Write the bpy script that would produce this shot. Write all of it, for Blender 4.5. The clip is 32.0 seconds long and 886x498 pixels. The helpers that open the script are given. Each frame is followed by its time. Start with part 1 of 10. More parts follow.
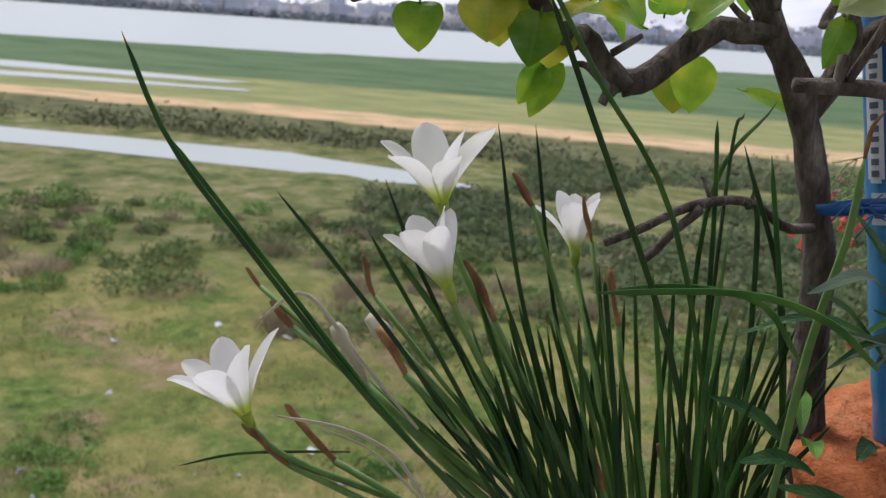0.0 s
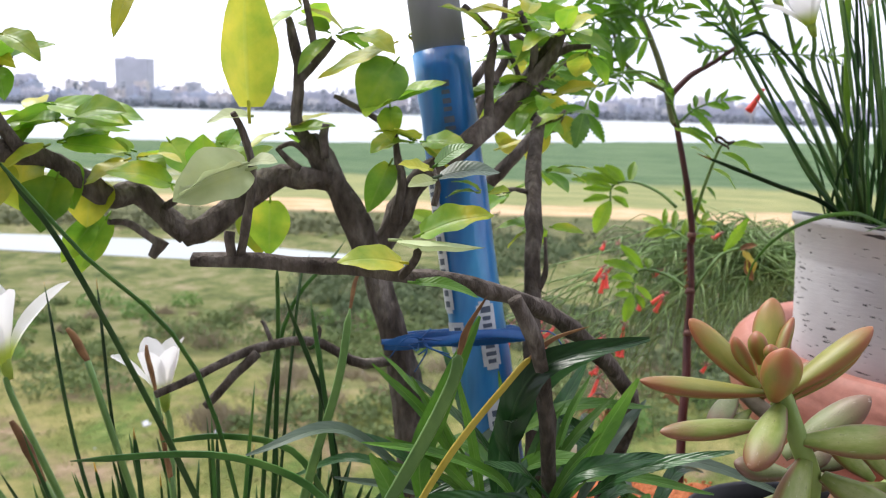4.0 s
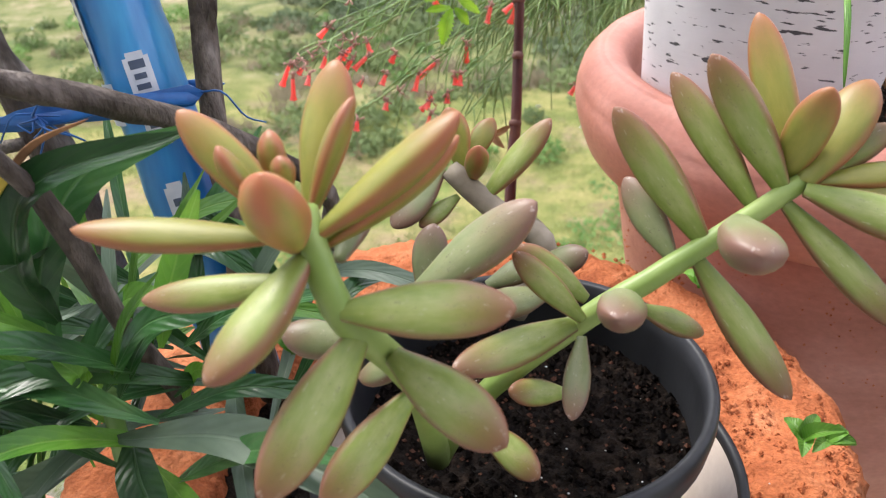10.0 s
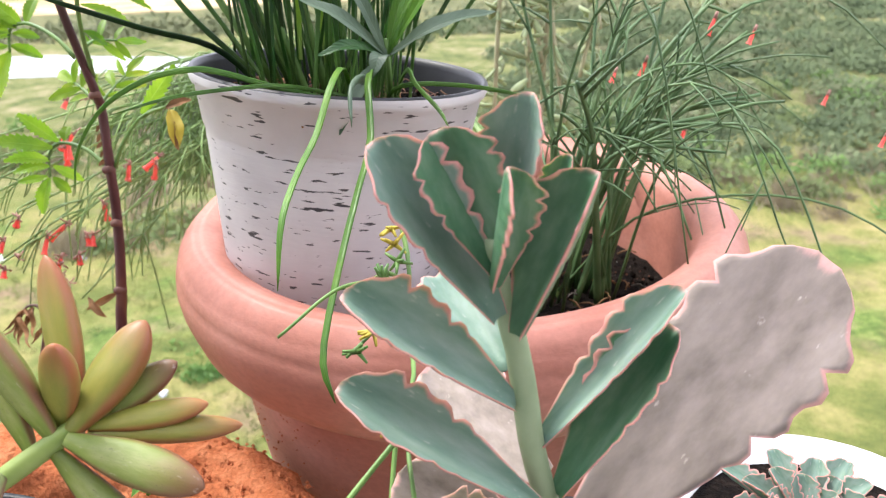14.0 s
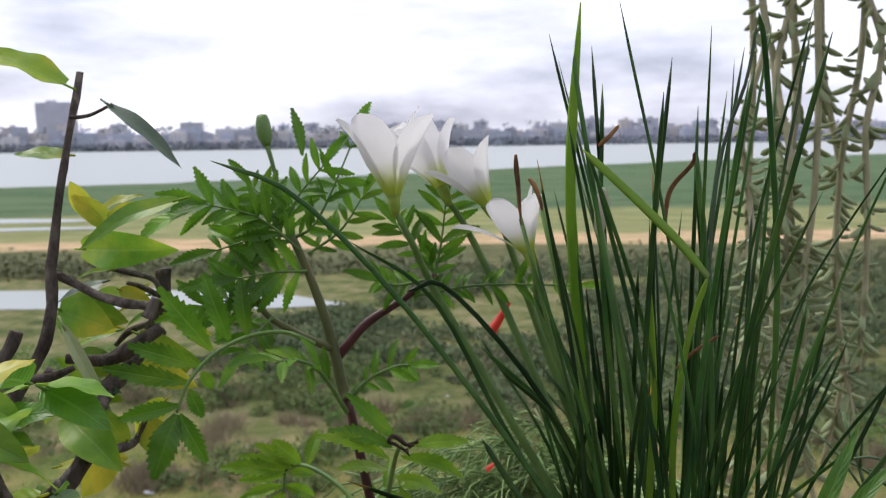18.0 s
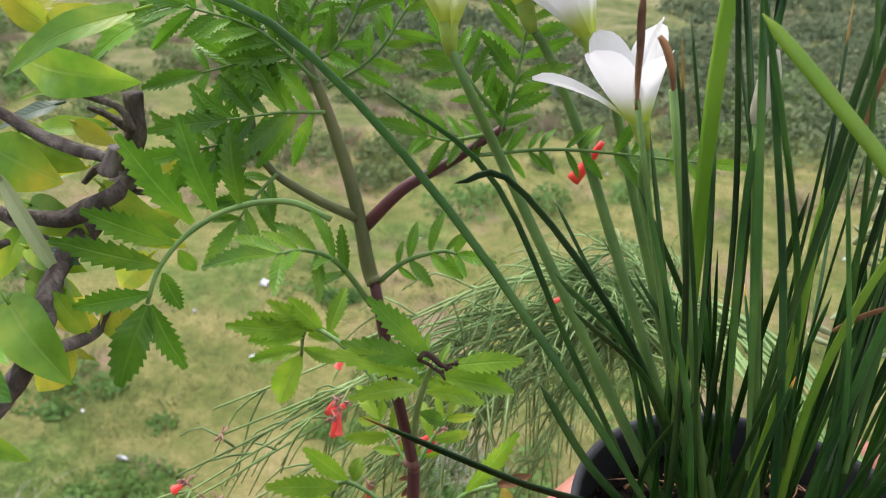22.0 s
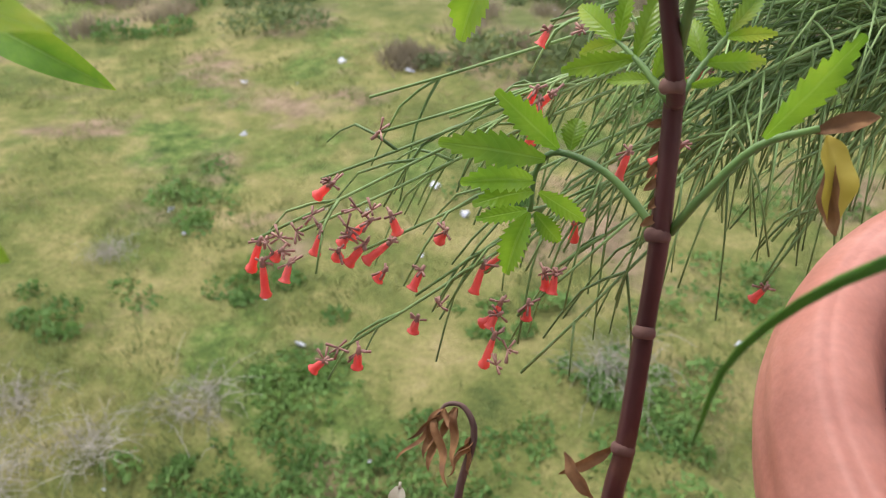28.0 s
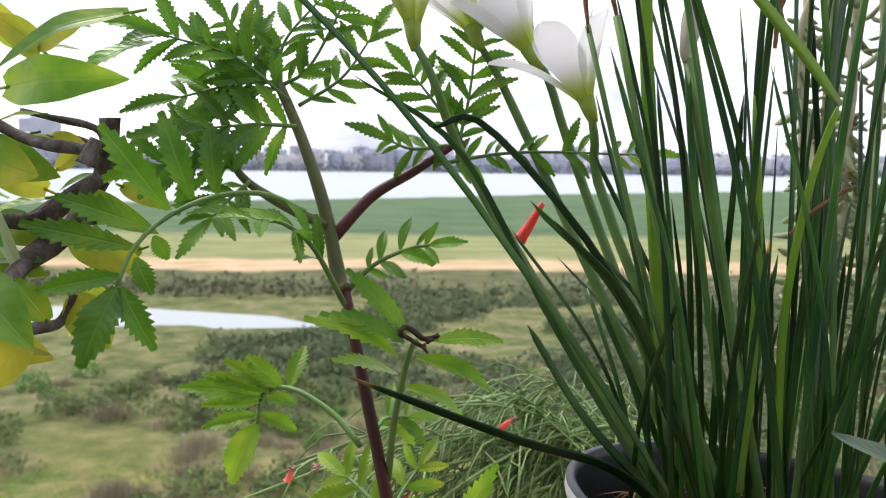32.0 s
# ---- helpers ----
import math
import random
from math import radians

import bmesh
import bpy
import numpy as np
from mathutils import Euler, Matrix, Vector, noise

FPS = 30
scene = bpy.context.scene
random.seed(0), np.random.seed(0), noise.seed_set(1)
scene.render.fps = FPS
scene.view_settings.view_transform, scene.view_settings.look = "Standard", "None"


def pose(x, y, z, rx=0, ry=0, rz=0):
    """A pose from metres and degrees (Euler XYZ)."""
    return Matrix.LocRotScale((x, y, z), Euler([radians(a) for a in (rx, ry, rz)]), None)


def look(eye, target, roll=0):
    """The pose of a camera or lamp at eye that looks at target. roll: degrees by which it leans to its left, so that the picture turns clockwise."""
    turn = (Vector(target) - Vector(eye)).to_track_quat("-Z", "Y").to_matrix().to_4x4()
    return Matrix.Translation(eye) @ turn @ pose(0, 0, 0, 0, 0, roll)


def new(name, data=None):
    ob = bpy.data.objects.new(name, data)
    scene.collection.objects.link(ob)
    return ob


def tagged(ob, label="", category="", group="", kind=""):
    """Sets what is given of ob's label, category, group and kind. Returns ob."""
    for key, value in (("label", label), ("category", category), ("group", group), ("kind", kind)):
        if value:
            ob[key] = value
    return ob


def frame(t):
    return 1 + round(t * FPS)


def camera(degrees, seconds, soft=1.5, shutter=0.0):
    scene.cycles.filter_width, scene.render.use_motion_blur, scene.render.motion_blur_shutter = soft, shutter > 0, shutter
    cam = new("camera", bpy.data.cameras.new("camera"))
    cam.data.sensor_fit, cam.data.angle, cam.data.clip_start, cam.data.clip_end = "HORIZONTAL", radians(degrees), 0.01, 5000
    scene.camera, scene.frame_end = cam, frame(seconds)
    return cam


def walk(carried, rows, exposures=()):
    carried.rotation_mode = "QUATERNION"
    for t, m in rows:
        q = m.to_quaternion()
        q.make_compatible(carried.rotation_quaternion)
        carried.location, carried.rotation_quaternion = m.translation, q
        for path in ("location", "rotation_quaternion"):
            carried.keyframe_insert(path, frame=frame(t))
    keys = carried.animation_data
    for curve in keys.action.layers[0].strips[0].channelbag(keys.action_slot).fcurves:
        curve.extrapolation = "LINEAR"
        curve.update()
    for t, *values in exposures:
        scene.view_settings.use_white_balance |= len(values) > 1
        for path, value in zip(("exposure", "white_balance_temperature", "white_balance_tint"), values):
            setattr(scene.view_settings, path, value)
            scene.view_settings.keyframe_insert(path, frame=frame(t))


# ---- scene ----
cam = camera(56.27, 32.0, soft=1.1)
cam.data.dof.use_dof = True
cam.data.dof.focus_distance, cam.data.dof.aperture_fstop = 0.38, 20.0
PATH = [
    (0.0, (-0.4732, -0.8804, 0.0374), (-0.7658, 0.0389, -0.2260), 3.98),
    (0.5, (-0.4656, -0.8764, 0.0416), (-0.7659, 0.0387, -0.2275), 3.87),
    (1.0, (-0.4597, -0.8744, 0.0472), (-0.7645, 0.0409, -0.2164), 3.23),
    (1.5, (-0.4525, -0.8764, 0.0497), (-0.7590, 0.0414, -0.2029), 3.41),
    (2.0, (-0.4287, -0.8663, 0.0529), (-0.7239, 0.0606, -0.1789), 3.54),
    (2.5, (-0.3973, -0.8537, 0.0579), (-0.6830, 0.0845, -0.1373), 2.47),
    (3.0, (-0.3606, -0.8457, 0.0819), (-0.6227, 0.1026, -0.0969), 2.58),
    (3.5, (-0.3101, -0.8297, 0.0971), (-0.5345, 0.1297, -0.0735), 2.40),
    (4.0, (-0.2328, -0.8118, 0.0958), (-0.4652, 0.1463, -0.0719), 1.60),
    (4.5, (-0.1856, -0.7791, 0.0805), (-0.3801, 0.1873, -0.0873), 1.75),
    (5.0, (-0.1507, -0.7578, 0.0710), (-0.3182, 0.2101, -0.1168), 1.64),
    (5.5, (-0.1259, -0.7438, 0.0656), (-0.2810, 0.2193, -0.1544), 1.29),
    (6.0, (-0.1087, -0.7333, 0.0630), (-0.2692, 0.2196, -0.1943), 0.70),
    (6.5, (-0.0968, -0.7222, 0.0617), (-0.2835, 0.2158, -0.2306), -0.09),
    (7.0, (-0.0877, -0.7066, 0.0601), (-0.3240, 0.2116, -0.2578), -1.07),
    (7.5, (-0.0676, -0.6848, 0.0605), (-0.3679, 0.2017, -0.2917), -1.82),
    (8.0, (-0.0651, -0.6624, 0.0633), (-0.4008, 0.1943, -0.3282), -2.25),
    (8.5, (-0.0782, -0.6408, 0.0655), (-0.4037, 0.2057, -0.3557), -2.78),
    (9.0, (-0.0842, -0.6194, 0.0715), (-0.3692, 0.2297, -0.3732), -2.59),
    (9.5, (-0.0824, -0.6104, 0.0740), (-0.3335, 0.2367, -0.3943), -2.54),
    (10.0, (-0.0877, -0.6089, 0.0796), (-0.3070, 0.2266, -0.4243), -2.75),
    (10.5, (-0.0820, -0.6243, 0.0866), (-0.2590, 0.2033, -0.4461), -3.14),
    (11.0, (-0.0546, -0.6169, 0.1018), (-0.1926, 0.2216, -0.4253), -1.70),
    (11.5, (-0.0150, -0.5878, 0.1026), (-0.1405, 0.2568, -0.4180), -1.41),
    (12.0, (0.0182, -0.5727, 0.0995), (-0.0976, 0.2735, -0.4207), -1.13),
    (12.5, (0.0477, -0.5740, 0.1033), (-0.0281, 0.2812, -0.4095), -0.91),
    (13.0, (0.0693, -0.5731, 0.1105), (0.0207, 0.2969, -0.3801), -0.75),
    (13.5, (0.0924, -0.5623, 0.1180), (0.0412, 0.3267, -0.3371), -1.24),
    (14.0, (0.1113, -0.5538, 0.1175), (0.0358, 0.3558, -0.2910), -1.72),
    (14.5, (0.1234, -0.5462, 0.1165), (0.0108, 0.3819, -0.2386), -2.03),
    (15.0, (0.1262, -0.5376, 0.1224), (-0.0263, 0.4043, -0.1770), -2.05),
    (15.5, (0.1170, -0.5264, 0.1427), (-0.0671, 0.4250, -0.1041), -1.64),
    (16.0, (0.0939, -0.5109, 0.1812), (-0.1040, 0.4494, -0.0154), -0.78),
    (16.5, (0.0503, -0.5071, 0.2137), (-0.1194, 0.4644, 0.0478), -0.23),
    (17.0, (-0.0004, -0.4940, 0.2310), (-0.1389, 0.4870, 0.0950), 0.38),
    (17.5, (-0.0206, -0.4698, 0.2437), (-0.1915, 0.5055, 0.1039), -0.68),
    (18.0, (-0.0639, -0.4687, 0.2503), (-0.2253, 0.5094, 0.1186), -0.79),
    (18.5, (-0.0809, -0.4688, 0.2510), (-0.2118, 0.5153, 0.1307), -0.59),
    (19.0, (-0.0813, -0.4361, 0.2630), (-0.2083, 0.5411, 0.0925), 0.78),
    (19.5, (-0.0872, -0.3842, 0.2830), (-0.2329, 0.5761, 0.0452), 2.61),
    (20.0, (-0.1009, -0.3440, 0.2995), (-0.2613, 0.5997, 0.0101), 3.93),
    (20.5, (-0.1101, -0.3321, 0.3167), (-0.2690, 0.6032, 0.0006), 4.38),
    (21.0, (-0.1093, -0.3259, 0.3208), (-0.2649, 0.5879, -0.0544), 4.97),
    (21.5, (-0.0911, -0.3156, 0.3151), (-0.2910, 0.5594, -0.1259), 2.96),
    (22.0, (-0.0867, -0.3036, 0.2962), (-0.3127, 0.5465, -0.1795), 2.23),
    (22.5, (-0.0917, -0.2884, 0.2713), (-0.3144, 0.5417, -0.2397), 2.42),
    (23.0, (-0.0941, -0.2712, 0.2440), (-0.3145, 0.5393, -0.2986), 2.70),
    (23.5, (-0.0947, -0.2574, 0.2167), (-0.3094, 0.5337, -0.3561), 2.86),
    (24.0, (-0.0970, -0.2516, 0.2017), (-0.3060, 0.5211, -0.3977), 2.66),
    (24.5, (-0.1098, -0.2413, 0.1808), (-0.3247, 0.5079, -0.4456), 3.06),
    (25.0, (-0.1137, -0.2629, 0.1662), (-0.3450, 0.4813, -0.4605), 4.25),
    (25.5, (-0.1184, -0.2559, 0.1091), (-0.3930, 0.5202, -0.4586), 6.18),
    (26.0, (-0.1231, -0.2504, 0.0799), (-0.4387, 0.5127, -0.4842), 5.45),
    (26.5, (-0.1275, -0.2462, 0.0711), (-0.4756, 0.4827, -0.5184), 3.12),
    (27.0, (-0.1311, -0.2432, 0.0756), (-0.5008, 0.4524, -0.5404), 0.24),
    (27.5, (-0.1335, -0.2412, 0.0859), (-0.5172, 0.4457, -0.5313), -2.13),
    (28.0, (-0.1344, -0.2402, 0.0947), (-0.5268, 0.4849, -0.4711), -2.93),
    (28.5, (-0.1349, -0.2401, 0.0945), (-0.5213, 0.5209, -0.4267), -3.92),
    (29.0, (-0.1295, -0.2531, 0.0993), (-0.4946, 0.5471, -0.3765), -2.38),
    (29.5, (-0.1216, -0.2671, 0.1055), (-0.4494, 0.5825, -0.3075), -1.14),
    (30.0, (-0.1140, -0.2719, 0.1081), (-0.4208, 0.6198, -0.2248), -0.37),
    (30.5, (-0.1110, -0.2869, 0.1095), (-0.4100, 0.6332, -0.1437), -0.50),
    (31.0, (-0.1003, -0.3149, 0.1214), (-0.3806, 0.6271, -0.0635), -0.11),
    (31.5, (-0.1036, -0.3310, 0.1334), (-0.3131, 0.6382, 0.0039), 0.48),
    (32.0, (-0.1036, -0.3669, 0.1487), (-0.2450, 0.6179, 0.0480), 0.71),
]
EXPOSURES = [(0.0, 0.74), (2.0, 0.86), (4.0, 1.45), (6.5, 1.68), (8.0, 2.0), (10.0, 2.05), (11.0, 2.0), (13.0, 2.25), (15.5, 2.05), (17.0, 1.2), (18.0, 0.72), (18.5, 0.22),
             (19.0, 0.62), (20.0, 1.0), (21.0, 1.06), (22.0, 1.5), (23.0, 1.62), (25.5, 1.6), (28.0, 1.38), (30.0, 1.24), (32.0, 1.24)]
walk(cam, [(t, look(eye, target, roll)) for t, eye, target, roll in PATH], EXPOSURES)

# ---- world and light ----
world = bpy.data.worlds.new("overcast_sky")
scene.world = world
world.use_nodes = True
wn, wl = world.node_tree.nodes, world.node_tree.links
wn.clear()
w_out = wn.new("ShaderNodeOutputWorld")
w_bg = wn.new("ShaderNodeBackground")
w_sky = wn.new("ShaderNodeTexSky")
w_sky.sky_type = "NISHITA"
w_sky.sun_disc = False
w_sky.sun_elevation, w_sky.sun_rotation = radians(55), radians(-55)
w_coord = wn.new("ShaderNodeTexCoord")
w_map = wn.new("ShaderNodeMapping")
w_map.inputs["Scale"].default_value = (1.0, 1.0, 3.4)
w_noise = wn.new("ShaderNodeTexNoise")
w_noise.inputs["Scale"].default_value = 2.3
w_noise.inputs["Detail"].default_value = 7.0
w_noise.inputs["Roughness"].default_value = 0.55
w_ramp = wn.new("ShaderNodeValToRGB")
w_ramp.color_ramp.elements[0].position, w_ramp.color_ramp.elements[0].color = 0.34, (2.4, 2.5, 3.3, 1)
w_ramp.color_ramp.elements[1].position, w_ramp.color_ramp.elements[1].color = 0.66, (8.6, 8.6, 9.8, 1)
w_mix = wn.new("ShaderNodeMix")
w_mix.data_type = "RGBA"
w_mix.inputs["Factor"].default_value = 0.92
wl.new(w_coord.outputs["Generated"], w_map.inputs["Vector"])
wl.new(w_map.outputs["Vector"], w_noise.inputs["Vector"])
wl.new(w_noise.outputs["Fac"], w_ramp.inputs["Fac"])
wl.new(w_sky.outputs["Color"], w_mix.inputs["A"])
wl.new(w_ramp.outputs["Color"], w_mix.inputs["B"])
wl.new(w_mix.outputs["Result"], w_bg.inputs["Color"])
w_bg.inputs["Strength"].default_value = 0.112
wl.new(w_bg.outputs["Background"], w_out.inputs["Surface"])

sun_data = bpy.data.lights.new("sun", "SUN")
sun_data.energy, sun_data.angle, sun_data.color = 1.4, radians(20), (1.0, 0.96, 0.9)
sun = new("sun", sun_data)
sun.matrix_world = look((0, 0, 40), (13, -9, 17), 0)

# ---- materials ----
def _nodes(name):
    m = bpy.data.materials.new(name)
    m.use_nodes = True
    nt = m.node_tree
    return m, nt.nodes, nt.links, nt.nodes["Principled BSDF"]


def ramp_of(n, stops):
    r = n.new("ShaderNodeValToRGB")
    while len(r.color_ramp.elements) < len(stops):
        r.color_ramp.elements.new(0.5)
    for e, (p, c) in zip(r.color_ramp.elements, stops):
        e.position, e.color = p, (*c, 1)
    return r


def noise_of(n, l, scale, detail=4.0, stretch=None, rough=0.55):
    t = n.new("ShaderNodeTexNoise")
    t.inputs["Scale"].default_value, t.inputs["Detail"].default_value, t.inputs["Roughness"].default_value = scale, detail, rough
    c = n.new("ShaderNodeTexCoord")
    if stretch:
        mp = n.new("ShaderNodeMapping")
        mp.inputs["Scale"].default_value = stretch
        l.new(c.outputs["Object"], mp.inputs["Vector"])
        l.new(mp.outputs["Vector"], t.inputs["Vector"])
    else:
        l.new(c.outputs["Object"], t.inputs["Vector"])
    return t


def surface(name, stops, scale, rough=0.6, bump=0.2, bump_scale=None, bump_dist=0.002, fine=None, through_light=0.0, vary=0.0, spec=0.4, metal=0.0, stretch=None):
    """A procedural surface: coarse colour noise, fine grain, relief; optional light through thin leaves and a change from piece to piece."""
    m, n, l, b = _nodes(name)
    t = noise_of(n, l, scale, 5.0, stretch)
    r = ramp_of(n, stops)
    l.new(t.outputs["Fac"], r.inputs["Fac"])
    col = r.outputs["Color"]
    if fine:
        t2 = noise_of(n, l, fine[0], 3.0, stretch)
        mx = n.new("ShaderNodeMix")
        mx.data_type, mx.blend_type = "RGBA", "OVERLAY"
        mx.inputs["Factor"].default_value = fine[1]
        l.new(col, mx.inputs["A"])
        l.new(t2.outputs["Fac"], mx.inputs["B"])
        col = mx.outputs["Result"]
    if vary:
        geo = n.new("ShaderNodeNewGeometry")
        info = n.new("ShaderNodeObjectInfo")
        add = n.new("ShaderNodeMath")
        add.operation = "ADD"
        l.new(geo.outputs["Random Per Island"], add.inputs[0])
        l.new(info.outputs["Random"], add.inputs[1])
        mr = n.new("ShaderNodeMapRange")
        mr.inputs["From Max"].default_value = 2.0
        mr.inputs["To Min"].default_value, mr.inputs["To Max"].default_value = 1 - vary, 1 + vary
        l.new(add.outputs[0], mr.inputs["Value"])
        hs = n.new("ShaderNodeHueSaturation")
        l.new(mr.outputs["Result"], hs.inputs["Value"])
        l.new(col, hs.inputs["Color"])
        col = hs.outputs["Color"]
    l.new(col, b.inputs["Base Color"])
    b.inputs["Roughness"].default_value = rough
    b.inputs["Specular IOR Level"].default_value = spec
    b.inputs["Metallic"].default_value = metal
    if bump:
        tb = noise_of(n, l, bump_scale or scale * 6, 4.0, stretch)
        bp = n.new("ShaderNodeBump")
        bp.inputs["Strength"].default_value, bp.inputs["Distance"].default_value = bump, bump_dist
        l.new(tb.outputs["Fac"], bp.inputs["Height"])
        l.new(bp.outputs["Normal"], b.inputs["Normal"])
    if through_light:
        tr = n.new("ShaderNodeBsdfTranslucent")
        ms = n.new("ShaderNodeMixShader")
        ms.inputs["Fac"].default_value = through_light
        l.new(col, tr.inputs["Color"])
        l.new(b.outputs["BSDF"], ms.inputs[1])
        l.new(tr.outputs["BSDF"], ms.inputs[2])
        l.new(ms.outputs["Shader"], n["Material Output"].inputs["Surface"])
    return m


M = {}
M["terracotta"] = surface("terracotta", [(0.3, (0.355, 0.132, 0.092)), (0.5, (0.43, 0.175, 0.128)), (0.7, (0.50, 0.232, 0.182))], 14, 0.55, 0.3, 160, 0.001, (200, 0.2), stretch=(1, 1, 1.6))
M["red_rough"] = surface("rough_red_clay", [(0.25, (0.27, 0.075, 0.030)), (0.5, (0.41, 0.130, 0.052)), (0.8, (0.54, 0.22, 0.105))], 40, 0.95, 0.9, 260, 0.004, (420, 0.5), spec=0.15)
M["soil"] = surface("dark_soil", [(0.35, (0.004, 0.0032, 0.0028)), (0.62, (0.014, 0.0095, 0.007)), (0.8, (0.05, 0.034, 0.026))], 170, 0.95, 1.0, 300, 0.004, spec=0.1)
M["soil_fibre"] = surface("coir_fibre", [(0.3, (0.05, 0.022, 0.015)), (0.7, (0.16, 0.075, 0.05))], 120, 0.95, 0.3, 300, 0.001, spec=0.1, vary=0.4)
M["black_plastic"] = surface("black_plastic", [(0.3, (0.012, 0.0125, 0.014)), (0.7, (0.03, 0.031, 0.034))], 30, 0.42, 0.15, 200, 0.0006, spec=0.25)
M["cream"] = surface("cream_plastic", [(0.3, (0.52, 0.41, 0.33)), (0.7, (0.62, 0.52, 0.43))], 20, 0.5, 0.1, 150, 0.0006, (300, 0.1))
M["white_steel"] = surface("white_painted_steel", [(0.3, (0.72, 0.72, 0.73)), (0.7, (0.82, 0.82, 0.82))], 14, 0.4, 0.1, 90, 0.0005)
M["wall_paint"] = surface("wall_paint", [(0.3, (0.54, 0.52, 0.49)), (0.7, (0.62, 0.60, 0.57))], 1.5, 0.85, 0.15, 60, 0.002)
M["concrete"] = surface("ledge_concrete", [(0.3, (0.26, 0.25, 0.24)), (0.7, (0.38, 0.37, 0.35))], 5, 0.9, 0.4, 90, 0.002, (200, 0.3))


def white_pot_material():
    m, n, l, b = _nodes("scratched_white_paint")
    t = noise_of(n, l, 18, 5.0)
    r = ramp_of(n, [(0.3, (0.52, 0.50, 0.515)), (0.7, (0.645, 0.625, 0.635))])
    l.new(t.outputs["Fac"], r.inputs["Fac"])
    # short dark scratches that run round the pot
    c = n.new("ShaderNodeTexCoord")
    sep = n.new("ShaderNodeSeparateXYZ")
    l.new(c.outputs["Object"], sep.inputs["Vector"])
    ang = n.new("ShaderNodeMath")
    ang.operation = "ARCTAN2"
    l.new(sep.outputs["Y"], ang.inputs[0])
    l.new(sep.outputs["X"], ang.inputs[1])
    comb = n.new("ShaderNodeCombineXYZ")
    l.new(ang.outputs[0], comb.inputs["X"])
    l.new(sep.outputs["Z"], comb.inputs["Y"])
    mp = n.new("ShaderNodeMapping")
    mp.inputs["Scale"].default_value = (5.5, 330.0, 1.0)
    l.new(comb.outputs["Vector"], mp.inputs["Vector"])
    s = n.new("ShaderNodeTexNoise")
    s.inputs["Scale"].default_value, s.inputs["Detail"].default_value = 1.0, 3.0
    l.new(mp.outputs["Vector"], s.inputs["Vector"])
    patch = noise_of(n, l, 24, 3.0)
    ad = n.new("ShaderNodeMath")
    ad.operation = "MULTIPLY_ADD"
    l.new(patch.outputs["Fac"], ad.inputs[0])
    ad.inputs[1].default_value = 0.30
    l.new(s.outputs["Fac"], ad.inputs[2])
    mr = n.new("ShaderNodeMapRange")
    mr.inputs["From Min"].default_value, mr.inputs["From Max"].default_value = 0.775, 0.800
    l.new(ad.outputs[0], mr.inputs["Value"])
    mx = n.new("ShaderNodeMix")
    mx.data_type = "RGBA"
    l.new(mr.outputs["Result"], mx.inputs["Factor"])
    l.new(r.outputs["Color"], mx.inputs["A"])
    mx.inputs["B"].default_value = (0.055, 0.055, 0.06, 1)
    l.new(mx.outputs["Result"], b.inputs["Base Color"])
    b.inputs["Roughness"].default_value = 0.6
    bp = n.new("ShaderNodeBump")
    bp.inputs["Strength"].default_value, bp.inputs["Distance"].default_value = 0.5, 0.0006
    inv = n.new("ShaderNodeMath")
    inv.operation = "SUBTRACT"
    inv.inputs[0].default_value = 1.0
    l.new(ad.outputs[0], inv.inputs[1])
    l.new(inv.outputs[0], bp.inputs["Height"])
    l.new(bp.outputs["Normal"], b.inputs["Normal"])
    return m


M["white_pot"] = white_pot_material()

# ---- mesh helpers ----
class G:
    """Collects vertices and faces of one mesh."""
    def __init__(self):
        self.v, self.f = [], []

    def add(self, verts, faces):
        o = len(self.v)
        self.v += [tuple(p) for p in verts]
        self.f += [tuple(i + o for i in q) for q in faces]
        return self


def link(name, g, material, parent=None, label="", smooth=True):
    """One mesh object, under a thing or a part if parent is given."""
    me = bpy.data.meshes.new(name)
    if isinstance(g, G):
        me.from_pydata(g.v, [], g.f)
    else:
        g.to_mesh(me)
        g.free()
    me.materials.append(material)
    if smooth:
        me.polygons.foreach_set("use_smooth", [True] * len(me.polygons))
    me.update()
    ob = new(name, me)
    if parent is not None:
        ob.parent = parent
    if label:
        ob["label"] = label
    return ob


def part(name, g, material, parent, label="", smooth=True):
    return link(name, g, material, parent, label, smooth)


def thing(name, label, category, group="", at=(0, 0, 0)):
    ob = new(name)
    ob.location = at
    ob.empty_display_size = 0.02
    return tagged(ob, label, category, group)


def lathe(profile, segs=64, wobble=0.0, seed=0):
    """A body of revolution about z from (radius, z) pairs, closed where the radius is 0."""
    g = G()
    rows = []
    for r, z in profile:
        if r < 1e-6:
            rows.append([len(g.v)])
            g.v.append((0, 0, z))
        else:
            rows.append(list(range(len(g.v), len(g.v) + segs)))
            for k in range(segs):
                a = 2 * math.pi * k / segs
                w = 1 + wobble * noise.noise((math.cos(a) * 1.7 + seed, math.sin(a) * 1.7, z * 9))
                g.v.append((r * w * math.cos(a), r * w * math.sin(a), z))
    for a, b in zip(rows, rows[1:]):
        for k in range(segs):
            j = (k + 1) % segs
            if len(a) == 1 and len(b) > 1:
                g.f.append((a[0], b[j], b[k]))
            elif len(b) == 1 and len(a) > 1:
                g.f.append((a[k], a[j], b[0]))
            elif len(a) > 1:
                g.f.append((a[k], a[j], b[j], b[k]))
    return g


